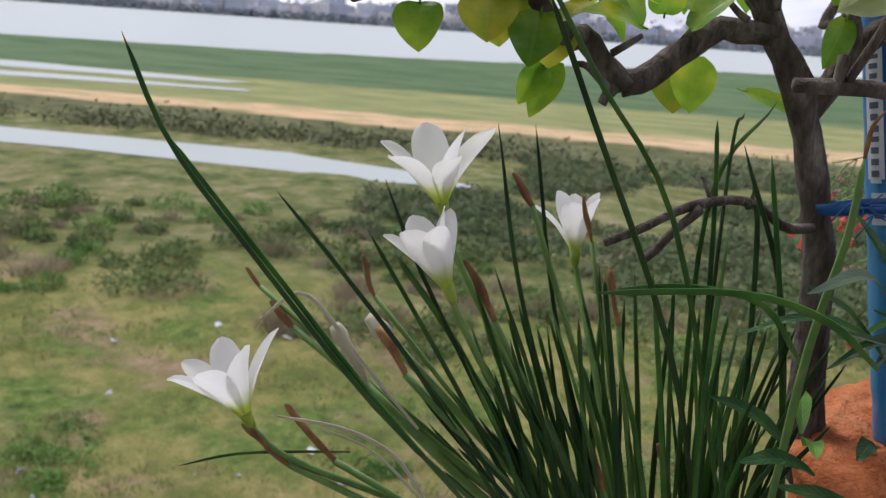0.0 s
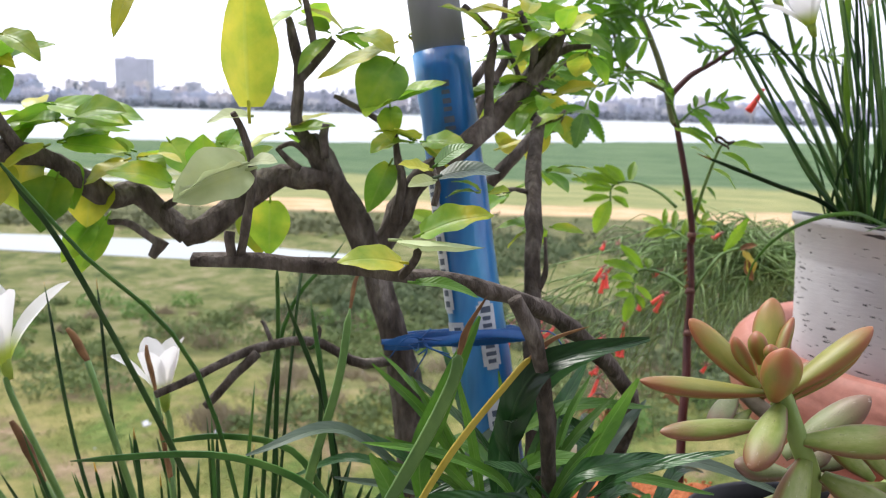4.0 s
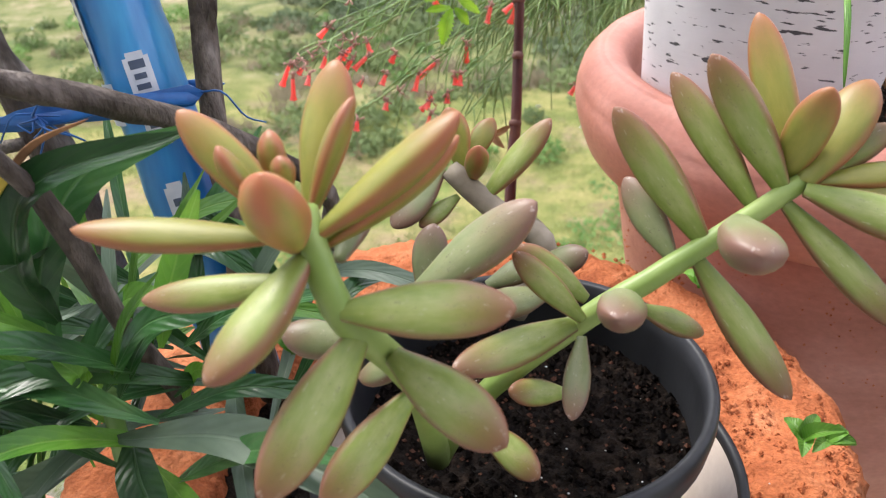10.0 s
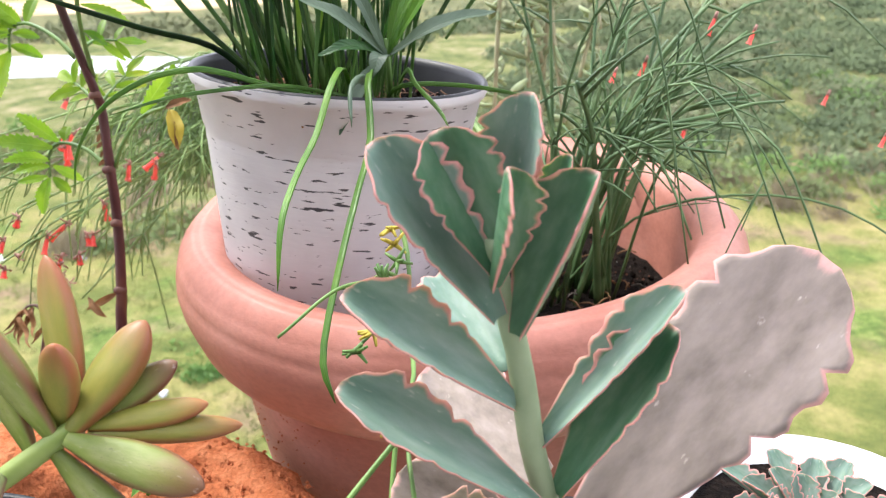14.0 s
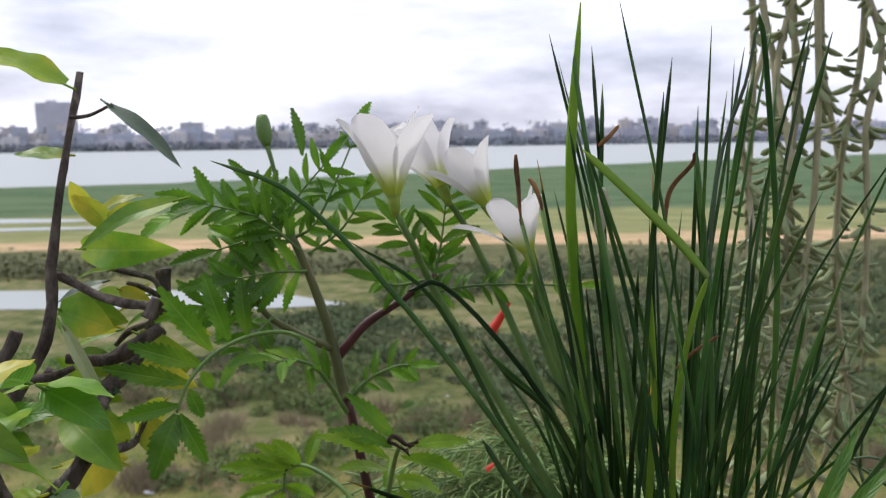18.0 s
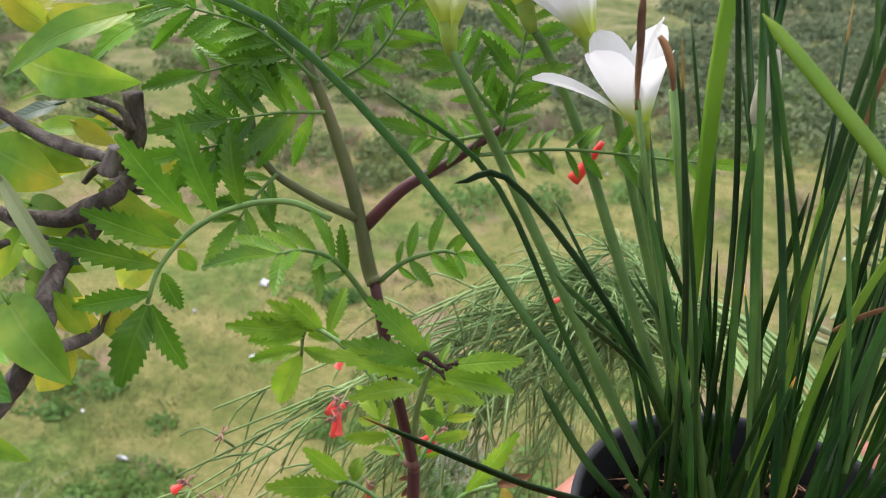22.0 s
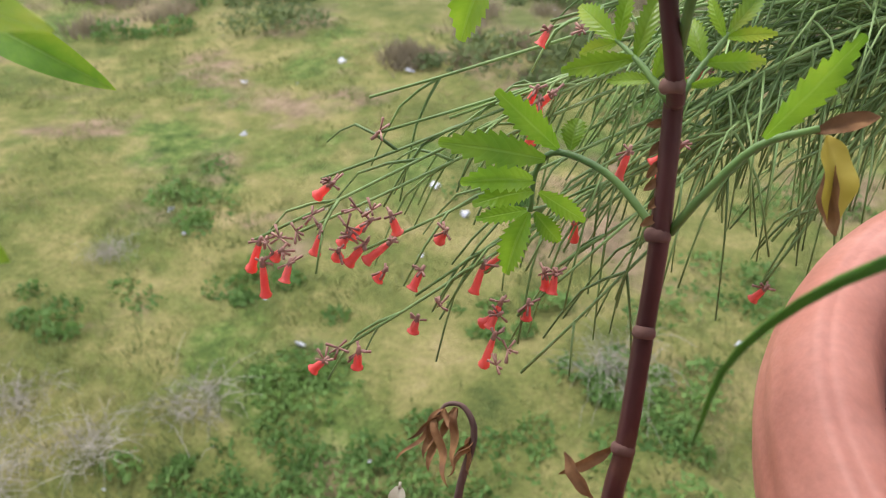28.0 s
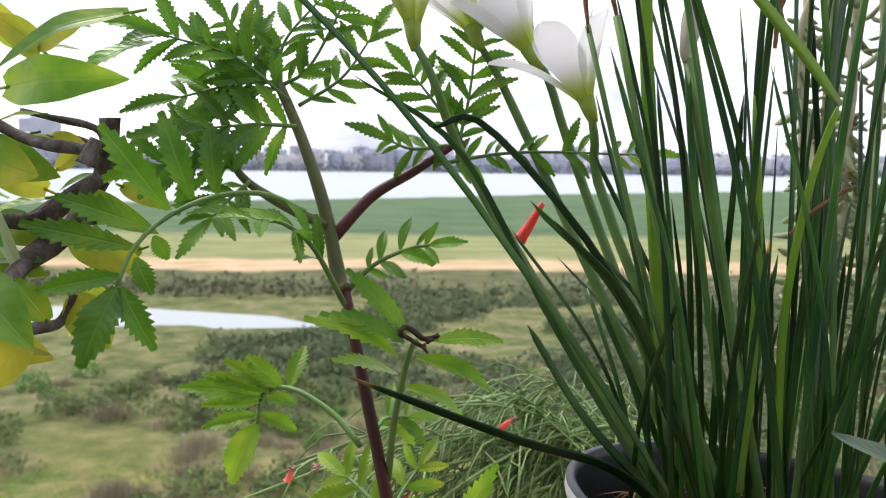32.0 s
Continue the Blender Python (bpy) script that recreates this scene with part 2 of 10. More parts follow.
def smooth_line(pts, n):
    """n + 1 points on a Catmull-Rom curve through pts."""
    p = [Vector(q) for q in pts]
    if len(p) == 2:
        return [p[0].lerp(p[1], i / n) for i in range(n + 1)]
    p = [2 * p[0] - p[1]] + p + [2 * p[-1] - p[-2]]
    out, m = [], len(p) - 3
    for i in range(n + 1):
        u = i / n * m
        k = min(int(u), m - 1)
        u -= k
        a, b, c, d = p[k:k + 4]
        out.append(0.5 * ((2 * b) + (c - a) * u + (2 * a - 5 * b + 4 * c - d) * u * u + (3 * b - a - 3 * c + d) * u ** 3))
    return out


def tube(g, pts, radii, segs=8, n=None, rough=0.0, seed=0.0):
    """A tapered tube along pts. radii: one value per end, or a list along the line."""
    line = smooth_line(pts, n) if n else [Vector(q) for q in pts]
    m = len(line)
    radii = list(radii) if hasattr(radii, "__len__") else [radii, radii]
    side = None
    verts = []
    for i, p in enumerate(line):
        d = (line[min(i + 1, m - 1)] - line[max(i - 1, 0)]).normalized()
        if side is None:
            side = d.orthogonal().normalized()
        side = (side - d * side.dot(d)).normalized()
        other = d.cross(side)
        u = i / (m - 1) * (len(radii) - 1)
        k = min(int(u), len(radii) - 2)
        r = radii[k] + (radii[k + 1] - radii[k]) * (u - k)
        for s in range(segs):
            a = 2 * math.pi * s / segs
            w = 1 + rough * noise.noise((p.x * 60 + math.cos(a) + seed, p.y * 60 + math.sin(a), p.z * 60)) if rough else 1
            verts.append(p + (side * math.cos(a) + other * math.sin(a)) * r * w)
    faces = [(i * segs + s, i * segs + (s + 1) % segs, (i + 1) * segs + (s + 1) % segs, (i + 1) * segs + s) for i in range(m - 1) for s in range(segs)]
    faces.append(tuple(range(segs - 1, -1, -1)))
    faces.append(tuple((m - 1) * segs + s for s in range(segs)))
    g.add(verts, faces)
    return line


def strap(g, pts, width, normal, n=14, fold=0.25, tip=0.35, thick=0.0006, shape=None):
    """A long flat leaf along pts, with a folded section and a pointed end; both faces, with thickness."""
    line = smooth_line(pts, n)
    nrm = Vector(normal)
    up, lo = [], []
    for i, p in enumerate(line):
        d = (line[min(i + 1, n)] - line[max(i - 1, 0)]).normalized()
        s = d.cross(nrm).normalized()
        t = i / n
        w = width * (shape(t) if shape else min(1.0, 0.55 + t * 3) * min(1.0, ((1 - t) / tip) ** 0.7 + 0.04)) / 2
        h = s.cross(d).normalized()
        for k in (-1, 0, 1):
            q = p + s * (w * k) + h * (abs(k) * fold * w)
            up.append(q + h * thick / 2)
            lo.append(q - h * thick / 2)
    o = len(up)
    faces = []
    for i in range(n):
        for k in (0, 1):
            a, b, c, d2 = i * 3 + k, i * 3 + k + 1, i * 3 + k + 4, i * 3 + k + 3
            faces += [(a, b, c, d2), (a + o, d2 + o, c + o, b + o)]
        for k in (0, 2):
            a, b = i * 3 + k, (i + 1) * 3 + k
            faces.append((a, b, b + o, a + o) if k == 0 else (b, a, a + o, b + o))
    g.add(up + lo, faces)


def oval_leaf(g, base, tip, normal, width, curl=0.12, fold=0.15, n=8, teeth=0, depth=0.0, shape=None, wave=0.0):
    """A broad leaf from base to tip: rounded outline, folded along the midrib, curled along its length, with optional teeth."""
    base, tip = Vector(base), Vector(tip)
    d = tip - base
    L = d.length
    d.normalize()
    h = Vector(normal)
    h = (h - d * h.dot(d)).normalized()
    s = d.cross(h)
    if teeth:
        n = teeth * 2
    verts = []
    for i in range(n + 1):
        t = i / n
        w = width / 2 * (shape(t) if shape else math.sin(math.pi * min(1, t * 0.94 + 0.06) ** 0.8) ** 0.8)
        if teeth and i % 2 == 0 and 0 < i < n:
            w *= 1 - depth
        c = base + d * (L * (t - (0.02 if teeth and i % 2 else 0) * 0)) - h * (curl * L * t * t) + h * (wave * L * math.sin(t * 9))
        for k in (-1, -0.5, 0, 0.5, 1):
            verts.append(c + s * (w * k) + h * (abs(k) * fold * w) + (d * (0.045 * L * abs(k)) if teeth and i % 2 else d * 0))
    faces = [(i * 5 + k, i * 5 + k + 1, i * 5 + k + 6, i * 5 + k + 5) for i in range(n) for k in range(4)]
    g.add(verts, faces)


def box(g, x0, x1, y0, y1, z0, z1):
    g.add([(x0, y0, z0), (x1, y0, z0), (x1, y1, z0), (x0, y1, z0), (x0, y0, z1), (x1, y0, z1), (x1, y1, z1), (x0, y1, z1)],
          [(0, 3, 2, 1), (4, 5, 6, 7), (0, 1, 5, 4), (1, 2, 6, 5), (2, 3, 7, 6), (3, 0, 4, 7)])
    return g


def uv_mesh(name, verts, faces, uvs, mat):
    me = bpy.data.meshes.new(name)
    me.from_pydata([tuple(v) for v in verts], [], faces)
    lay = me.uv_layers.new(name="along")
    idx = np.zeros(len(me.loops), dtype=np.int32)
    me.loops.foreach_get("vertex_index", idx)
    lay.data.foreach_set("uv", np.array(uvs, dtype=np.float32)[idx].ravel())
    me.materials.append(mat)
    me.polygons.foreach_set("use_smooth", [True] * len(me.polygons))
    me.update()
    return me


def pigment(name, body, edge, along=(0.55, 1.0), across=None, rough=0.45, through_light=0.12, noise_scale=14, spots=0.0, base=None, thin=0.0, spread=0.18, spec=0.35, specks=0.0):
    """Leaf pigment that turns from the body colour to the edge colour towards the tip, or towards the margin."""
    m, n, l, b = _nodes(name)
    uv = n.new("ShaderNodeUVMap")
    uv.uv_map = "along"
    sep = n.new("ShaderNodeSeparateXYZ")
    l.new(uv.outputs["UV"], sep.inputs["Vector"])
    t = noise_of(n, l, noise_scale, 5.0)
    r = ramp_of(n, body)
    l.new(t.outputs["Fac"], r.inputs["Fac"])
    col = r.outputs["Color"]

    def tint(col, socket, lo, hi, colour, strength):
        mr = n.new("ShaderNodeMapRange")
        mr.interpolation_type = "SMOOTHSTEP"
        mr.inputs["From Min"].default_value, mr.inputs["From Max"].default_value, mr.inputs["To Max"].default_value = lo, hi, strength
        ad = n.new("ShaderNodeMath")
        ad.operation = "MULTIPLY_ADD"
        l.new(t.outputs["Fac"], ad.inputs[0])
        ad.inputs[1].default_value = 0.25
        l.new(socket, ad.inputs[2])
        l.new(ad.outputs[0], mr.inputs["Value"])
        mx = n.new("ShaderNodeMix")
        mx.data_type = "RGBA"
        l.new(mr.outputs["Result"], mx.inputs["Factor"])
        l.new(col, mx.inputs["A"])
        mx.inputs["B"].default_value = (*colour, 1)
        return mx.outputs["Result"]

    if base:
        col = tint(col, sep.outputs["Y"], base[2], base[1], base[0], 0.95)
    if along:
        col = tint(col, sep.outputs["Y"], along[0] + 0.12, along[1] + 0.12, edge, 0.9)
    if across:
        col = tint(col, sep.outputs["X"], across[0] + 0.12, across[1] + 0.12, edge, 0.95)
    info = n.new("ShaderNodeObjectInfo")
    mr = n.new("ShaderNodeMapRange")
    mr.inputs["To Min"].default_value, mr.inputs["To Max"].default_value = 1 - spread, 1 + spread
    l.new(info.outputs["Random"], mr.inputs["Value"])
    hs = n.new("ShaderNodeHueSaturation")
    l.new(mr.outputs["Result"], hs.inputs["Value"])
    l.new(col, hs.inputs["Color"])
    col = hs.outputs["Color"]
    if spots:
        t2 = noise_of(n, l, 9, 4.0)
        mr2 = n.new("ShaderNodeMapRange")
        mr2.inputs["From Min"].default_value, mr2.inputs["From Max"].default_value, mr2.inputs["To Max"].default_value = 0.66, 0.72, spots
        l.new(t2.outputs["Fac"], mr2.inputs["Value"])
        mx = n.new("ShaderNodeMix")
        mx.data_type = "RGBA"
        l.new(mr2.outputs["Result"], mx.inputs["Factor"])
        l.new(col, mx.inputs["A"])
        mx.inputs["B"].default_value = (0.62, 0.56, 0.50, 1)
        col = mx.outputs["Result"]
    if specks:
        # grains of soil and scars that cling to the skin, gathered in patches
        t3, t4 = noise_of(n, l, 55, 2.0), noise_of(n, l, 5, 3.0)
        sm = n.new("ShaderNodeMath")
        sm.operation = "MULTIPLY_ADD"
        l.new(t4.outputs["Fac"], sm.inputs[0])
        sm.inputs[1].default_value = 0.5
        l.new(t3.outputs["Fac"], sm.inputs[2])
        mr3 = n.new("ShaderNodeMapRange")
        mr3.inputs["From Min"].default_value, mr3.inputs["From Max"].default_value, mr3.inputs["To Max"].default_value = 0.93, 1.0, specks
        l.new(sm.outputs[0], mr3.inputs["Value"])
        mx = n.new("ShaderNodeMix")
        mx.data_type = "RGBA"
        l.new(mr3.outputs["Result"], mx.inputs["Factor"])
        l.new(col, mx.inputs["A"])
        mx.inputs["B"].default_value = (0.06, 0.045, 0.035, 1)
        col = mx.outputs["Result"]
    l.new(col, b.inputs["Base Color"])
    b.inputs["Roughness"].default_value = rough
    b.inputs["Specular IOR Level"].default_value = spec
    b.inputs["Subsurface Weight"].default_value = through_light
    b.inputs["Subsurface Radius"].default_value = (0.006, 0.006, 0.002)
    b.inputs["Subsurface Scale"].default_value = 0.5
    tb = noise_of(n, l, noise_scale * 8, 3.0)
    bp = n.new("ShaderNodeBump")
    bp.inputs["Strength"].default_value, bp.inputs["Distance"].default_value = 0.10, 0.0008
    l.new(tb.outputs["Fac"], bp.inputs["Height"])
    l.new(bp.outputs["Normal"], b.inputs["Normal"])
    if thin:
        tr = n.new("ShaderNodeBsdfTranslucent")
        ms = n.new("ShaderNodeMixShader")
        ms.inputs["Fac"].default_value = thin
        l.new(col, tr.inputs["Color"])
        l.new(b.outputs["BSDF"], ms.inputs[1])
        l.new(tr.outputs["BSDF"], ms.inputs[2])
        l.new(ms.outputs["Shader"], n["Material Output"].inputs["Surface"])
    return m


def reed(pts, width, normal, mat, n=12, tip=0.1, flat=0.55, base=0.62):
    """A long fleshy blade with a rounded section and a blunt end, shaded along its length."""
    line = smooth_line(pts, n)
    nrm = Vector(normal)
    vs, uvs = [], []
    for i, p in enumerate(line):
        d = (line[min(i + 1, n)] - line[max(i - 1, 0)]).normalized()
        s = d.cross(nrm).normalized()
        h = s.cross(d).normalized()
        t = i / n
        w = width / 2 * min(1.0, base + t * 1.6) * (1.0 - 0.32 * max(0.0, t - 0.35)) * (min(1.0, ((1 - t) / tip) ** 0.6 + 0.12) if tip else 1.0)
        for k in range(8):
            a = 0.785398 * k
            y = math.sin(a) * flat
            if k == 2:
                y *= 0.15
            vs.append(p + s * (math.cos(a) * w) + h * (y * w))
            uvs.append((abs(math.cos(a)), t))
    fs = [(i * 8 + k, i * 8 + (k + 1) % 8, i * 8 + 8 + (k + 1) % 8, i * 8 + 8 + k) for i in range(n) for k in range(8)]
    fs.append(tuple(n * 8 + k for k in range(8)))
    return uv_mesh("leaf", vs, fs, uvs, mat)


def crumbs(name, owner, mat, count, place_of, lo, hi, seed, label=""):
    """Many small broken grains, joined."""
    rc = random.Random(seed)
    g = G()
    for k in range(count):
        c = Vector(place_of(rc))
        r = rc.uniform(lo, hi) * rc.uniform(0.6, 1.0)
        vs = [c + Vector((rc.uniform(0.6, 1) * x, rc.uniform(0.6, 1) * y, rc.uniform(0.6, 1) * z)) * r for x, y, z in ((1, 0, 0), (0, 1, 0), (-1, 0, 0), (0, -1, 0), (0, 0, 1), (0, 0, -1))]
        g.add(vs, [(0, 1, 4), (1, 2, 4), (2, 3, 4), (3, 0, 4), (1, 0, 5), (2, 1, 5), (3, 2, 5), (0, 3, 5)])
    ob = part(name, g, mat, owner, label, smooth=False)
    ob["kind"] = "stuff"
    return ob


def veined(name, stops, scale, vein, pairs=8, rough=0.4, thin=0.3, vary=0.3, spec=0.45, strength=0.5, relief=0.0009):
    """A thin leaf blade: mottled green, pale midrib and side veins, quilted relief between the veins, light through it."""
    m, n, l, b = _nodes(name)

    def node_math(op, a, c=0.0, d=0.0):
        q = n.new("ShaderNodeMath")
        q.operation = op
        for k, v in enumerate((a, c, d)):
            if isinstance(v, (int, float)):
                q.inputs[k].default_value = v
            else:
                l.new(v, q.inputs[k])
        return q.outputs[0]

    def step(v, lo, hi, top=1.0):
        q = n.new("ShaderNodeMapRange")
        q.interpolation_type = "SMOOTHSTEP"
        q.inputs["From Min"].default_value, q.inputs["From Max"].default_value, q.inputs["To Max"].default_value = lo, hi, top
        l.new(v, q.inputs["Value"])
        return q.outputs["Result"]

    uv = n.new("ShaderNodeUVMap")
    uv.uv_map = "along"
    sep = n.new("ShaderNodeSeparateXYZ")
    l.new(uv.outputs["UV"], sep.inputs["Vector"])
    x, y = sep.outputs["X"], sep.outputs["Y"]
    t = noise_of(n, l, scale, 5.0)
    r = ramp_of(n, stops)
    l.new(t.outputs["Fac"], r.inputs["Fac"])
    slant = node_math("SUBTRACT", node_math("MULTIPLY_ADD", t.outputs["Fac"], 0.06, y), node_math("MULTIPLY", node_math("POWER", x, 1.3), 0.17))
    wave = node_math("SINE", node_math("MULTIPLY", slant, 6.2832 * pairs))
    side = step(wave, 0.88, 1.0, 0.3)
    rib = node_math("SUBTRACT", 1.0, step(x, 0.025, 0.11))
    mask = node_math("MULTIPLY", node_math("MAXIMUM", side, rib), strength)
    mx = n.new("ShaderNodeMix")
    mx.data_type = "RGBA"
    l.new(mask, mx.inputs["Factor"])
    l.new(r.outputs["Color"], mx.inputs["A"])
    mx.inputs["B"].default_value = (*vein, 1)
    info = n.new("ShaderNodeObjectInfo")
    mr = n.new("ShaderNodeMapRange")
    mr.inputs["To Min"].default_value, mr.inputs["To Max"].default_value = 1 - vary, 1 + vary
    l.new(info.outputs["Random"], mr.inputs["Value"])
    hs = n.new("ShaderNodeHueSaturation")
    l.new(mr.outputs["Result"], hs.inputs["Value"])
    l.new(mx.outputs["Result"], hs.inputs["Color"])
    col = hs.outputs["Color"]
    l.new(col, b.inputs["Base Color"])
    b.inputs["Roughness"].default_value = rough
    b.inputs["Specular IOR Level"].default_value = spec
    fine = noise_of(n, l, 260, 3.0)
    hgt = node_math("SUBTRACT", node_math("MULTIPLY", fine.outputs["Fac"], 0.5), node_math("MULTIPLY_ADD", rib, 1.0, node_math("MULTIPLY", wave, 0.2)))
    bp = n.new("ShaderNodeBump")
    bp.inputs["Strength"].default_value, bp.inputs["Distance"].default_value = 0.6, relief
    l.new(hgt, bp.inputs["Height"])
    l.new(bp.outputs["Normal"], b.inputs["Normal"])
    tr = n.new("ShaderNodeBsdfTranslucent")
    ms = n.new("ShaderNodeMixShader")
    ms.inputs["Fac"].default_value = thin
    l.new(col, tr.inputs["Color"])
    l.new(b.outputs["BSDF"], ms.inputs[1])
    l.new(tr.outputs["BSDF"], ms.inputs[2])
    l.new(ms.outputs["Shader"], n["Material Output"].inputs["Surface"])
    return m


def leaf_mesh(pts, width, face, mat, n=14, shape=None, fold=0.25, wave=0.0, phase=0.0, teeth=0, depth=0.0, stalk=0.0):
    """One leaf along pts: outline from shape, folded at the midrib, with waved or toothed edges and an optional short stalk."""
    if teeth:
        n = teeth * 2
    line = smooth_line(pts, n)
    L = (line[-1] - line[0]).length
    cols = (-1, -0.66, -0.33, 0, 0.33, 0.66, 1)
    vs, uvs = [], []
    nrm = Vector(face)
    for i, p in enumerate(line):
        d = (line[min(i + 1, n)] - line[max(i - 1, 0)]).normalized()
        s = d.cross(nrm).normalized()
        h = s.cross(d).normalized()
        t = i / n
        w = width / 2 * (shape(t) if shape else max(0.02, math.sin(math.pi * min(1, t * 0.94 + 0.06) ** 0.8) ** 0.8))
        tooth = teeth and 0 < i < n
        for c in cols:
            k = w * c
            o = d * 0
            if tooth and abs(c) == 1:
                k *= (1 - depth) if i % 2 == 0 else 1.06
                o = d * (0.03 * L if i % 2 else -0.012 * L)
            up = fold * w * abs(c) + wave * width * math.sin(t * 15 + phase + (1.3 if c > 0 else 0)) * c * c
            vs.append(p + s * k + h * up + o)
            uvs.append((abs(c), t))
    fs = [(i * 7 + k, i * 7 + k + 1, i * 7 + k + 8, i * 7 + k + 7) for i in range(n) for k in range(6)]
    if stalk:
        g = G()
        d = (line[1] - line[0]).normalized()
        tube(g, [line[0] - d * stalk, line[0] + d * (stalk * 0.4)], [0.0007, 0.0009], 5)
        o = len(vs)
        vs += [Vector(q) for q in g.v]
        uvs += [(0.5, 0.0)] * len(g.v)
        fs += [tuple(a + o for a in q) for q in g.f]
    return uv_mesh("leaf", vs, fs, uvs, mat)

# ---- landscape: marsh, lake, far town ----
GROUND_Z = -9.0
LAND = radians(11)


def land(u, v, z=GROUND_Z):
    """World place of a point u metres to the side and v metres out over the marsh."""
    return (u * math.cos(LAND) - v * math.sin(LAND), u * math.sin(LAND) + v * math.cos(LAND), z)


def ground_material():
    m, n, l, b = _nodes("marsh_ground")
    geo = n.new("ShaderNodeNewGeometry")
    rot = n.new("ShaderNodeVectorRotate")
    rot.rotation_type = "Z_AXIS"
    rot.inputs["Angle"].default_value = -LAND
    l.new(geo.outputs["Position"], rot.inputs["Vector"])
    sep = n.new("ShaderNodeSeparateXYZ")
    l.new(rot.outputs["Vector"], sep.inputs["Vector"])

    def tex(scale, detail=5.0, rough=0.6, stretch=(1, 1, 1)):
        mp = n.new("ShaderNodeMapping")
        mp.inputs["Scale"].default_value = stretch
        t = n.new("ShaderNodeTexNoise")
        t.inputs["Scale"].default_value, t.inputs["Detail"].default_value, t.inputs["Roughness"].default_value = scale, detail, rough
        l.new(rot.outputs["Vector"], mp.inputs["Vector"])
        l.new(mp.outputs["Vector"], t.inputs["Vector"])
        return t.outputs["Fac"]

    def math_(op, a, c):
        q = n.new("ShaderNodeMath")
        q.operation = op
        for k, v in ((0, a), (1, c)):
            if isinstance(v, (int, float)):
                q.inputs[k].default_value = v
            else:
                l.new(v, q.inputs[k])
        return q.outputs[0]

    def mix(f, a, c):
        q = n.new("ShaderNodeMix")
        q.data_type = "RGBA"
        l.new(f, q.inputs["Factor"])
        for k, v in (("A", a), ("B", c)):
            if isinstance(v, tuple):
                q.inputs[k].default_value = (*v, 1)
            else:
                l.new(v, q.inputs[k])
        return q.outputs["Result"]

    def step(value, lo, hi):
        q = n.new("ShaderNodeMapRange")
        q.interpolation_type = "SMOOTHSTEP"
        q.inputs["From Min"].default_value, q.inputs["From Max"].default_value = lo, hi
        l.new(value, q.inputs["Value"])
        return q.outputs["Result"]

    def ramp(f, stops):
        r = ramp_of(n, stops)
        l.new(f, r.inputs["Fac"])
        return r.outputs["Color"]

    # distance out, bent by coarse noise so that no zone ends in a straight line
    far = math_("ADD", sep.outputs["Y"], math_("MULTIPLY", math_("SUBTRACT", tex(0.06, 3.0), 0.5), 16.0))
    far2 = math_("ADD", sep.outputs["Y"], math_("MULTIPLY", math_("SUBTRACT", tex(0.03, 4.0), 0.5), 26.0))
    grass = ramp(tex(0.5, 9.0, 0.72), [(0.30, (0.075, 0.105, 0.030)), (0.45, (0.172, 0.190, 0.056)), (0.58, (0.300, 0.270, 0.104)), (0.72, (0.450, 0.350, 0.190))])
    lush = ramp(tex(2.2, 6.0, 0.7), [(0.35, (0.055, 0.098, 0.024)), (0.55, (0.150, 0.212, 0.054)), (0.7, (0.290, 0.300, 0.112))])
    grass = mix(step(tex(0.22, 4.0), 0.50, 0.62), grass, lush)
    blades = ramp(tex(14.0, 4.0, 0.7, (1, 0.7, 1)), [(0.3, (0.35, 0.35, 0.35)), (0.7, (0.75, 0.75, 0.72))])
    ov = n.new("ShaderNodeMix")
    ov.data_type, ov.blend_type = "RGBA", "OVERLAY"
    ov.inputs["Factor"].default_value = 0.6
    l.new(grass, ov.inputs["A"])
    l.new(blades, ov.inputs["B"])
    grass = ov.outputs["Result"]
    dry = ramp(tex(1.3, 6.0, 0.7), [(0.35, (0.150, 0.120, 0.068)), (0.6, (0.360, 0.262, 0.165)), (0.75, (0.520, 0.390, 0.280))])
    near = mix(step(tex(0.35, 5.0), 0.52, 0.68), grass, dry)
    scrub = ramp(tex(0.6, 8.0, 0.72, (1, 1.2, 1)), [(0.35, (0.060, 0.088, 0.030)), (0.5, (0.165, 0.180, 0.065)), (0.7, (0.340, 0.280, 0.175))])
    col = mix(step(far, 20.0, 30.0), near, scrub)
    reed = ramp(tex(0.5, 5.0), [(0.35, (0.072, 0.086, 0.036)), (0.65, (0.174, 0.172, 0.081))])
    col = mix(step(far, 58.0, 61.0), col, reed)
    sand = ramp(tex(0.25, 5.0, 0.6, (1, 4, 1)), [(0.35, (0.348, 0.292, 0.133)), (0.6, (0.655, 0.446, 0.285)), (0.75, (0.737, 0.480, 0.339))])
    col = mix(step(far, 70.0, 72.0), col, sand)
    meadow = ramp(tex(0.12, 5.0, 0.6, (1, 3, 1)), [(0.35, (0.170, 0.200, 0.080)), (0.65, (0.310, 0.305, 0.135))])
    col = mix(step(far, 76.5, 80.0), col, meadow)
    marsh = ramp(tex(0.07, 5.0, 0.6, (1, 3, 1)), [(0.35, (0.064, 0.116, 0.054)), (0.65, (0.120, 0.173, 0.085))])
    col = mix(step(far2, 104.0, 112.0), col, marsh)
    l.new(col, b.inputs["Base Color"])
    b.inputs["Roughness"].default_value = 0.95
    b.inputs["Specular IOR Level"].default_value = 0.1
    bp = n.new("ShaderNodeBump")
    bp.inputs["Strength"].default_value, bp.inputs["Distance"].default_value = 1.0, 0.15
    l.new(tex(7.0, 7.0, 0.75), bp.inputs["Height"])
    l.new(bp.outputs["Normal"], b.inputs["Normal"])
    return m


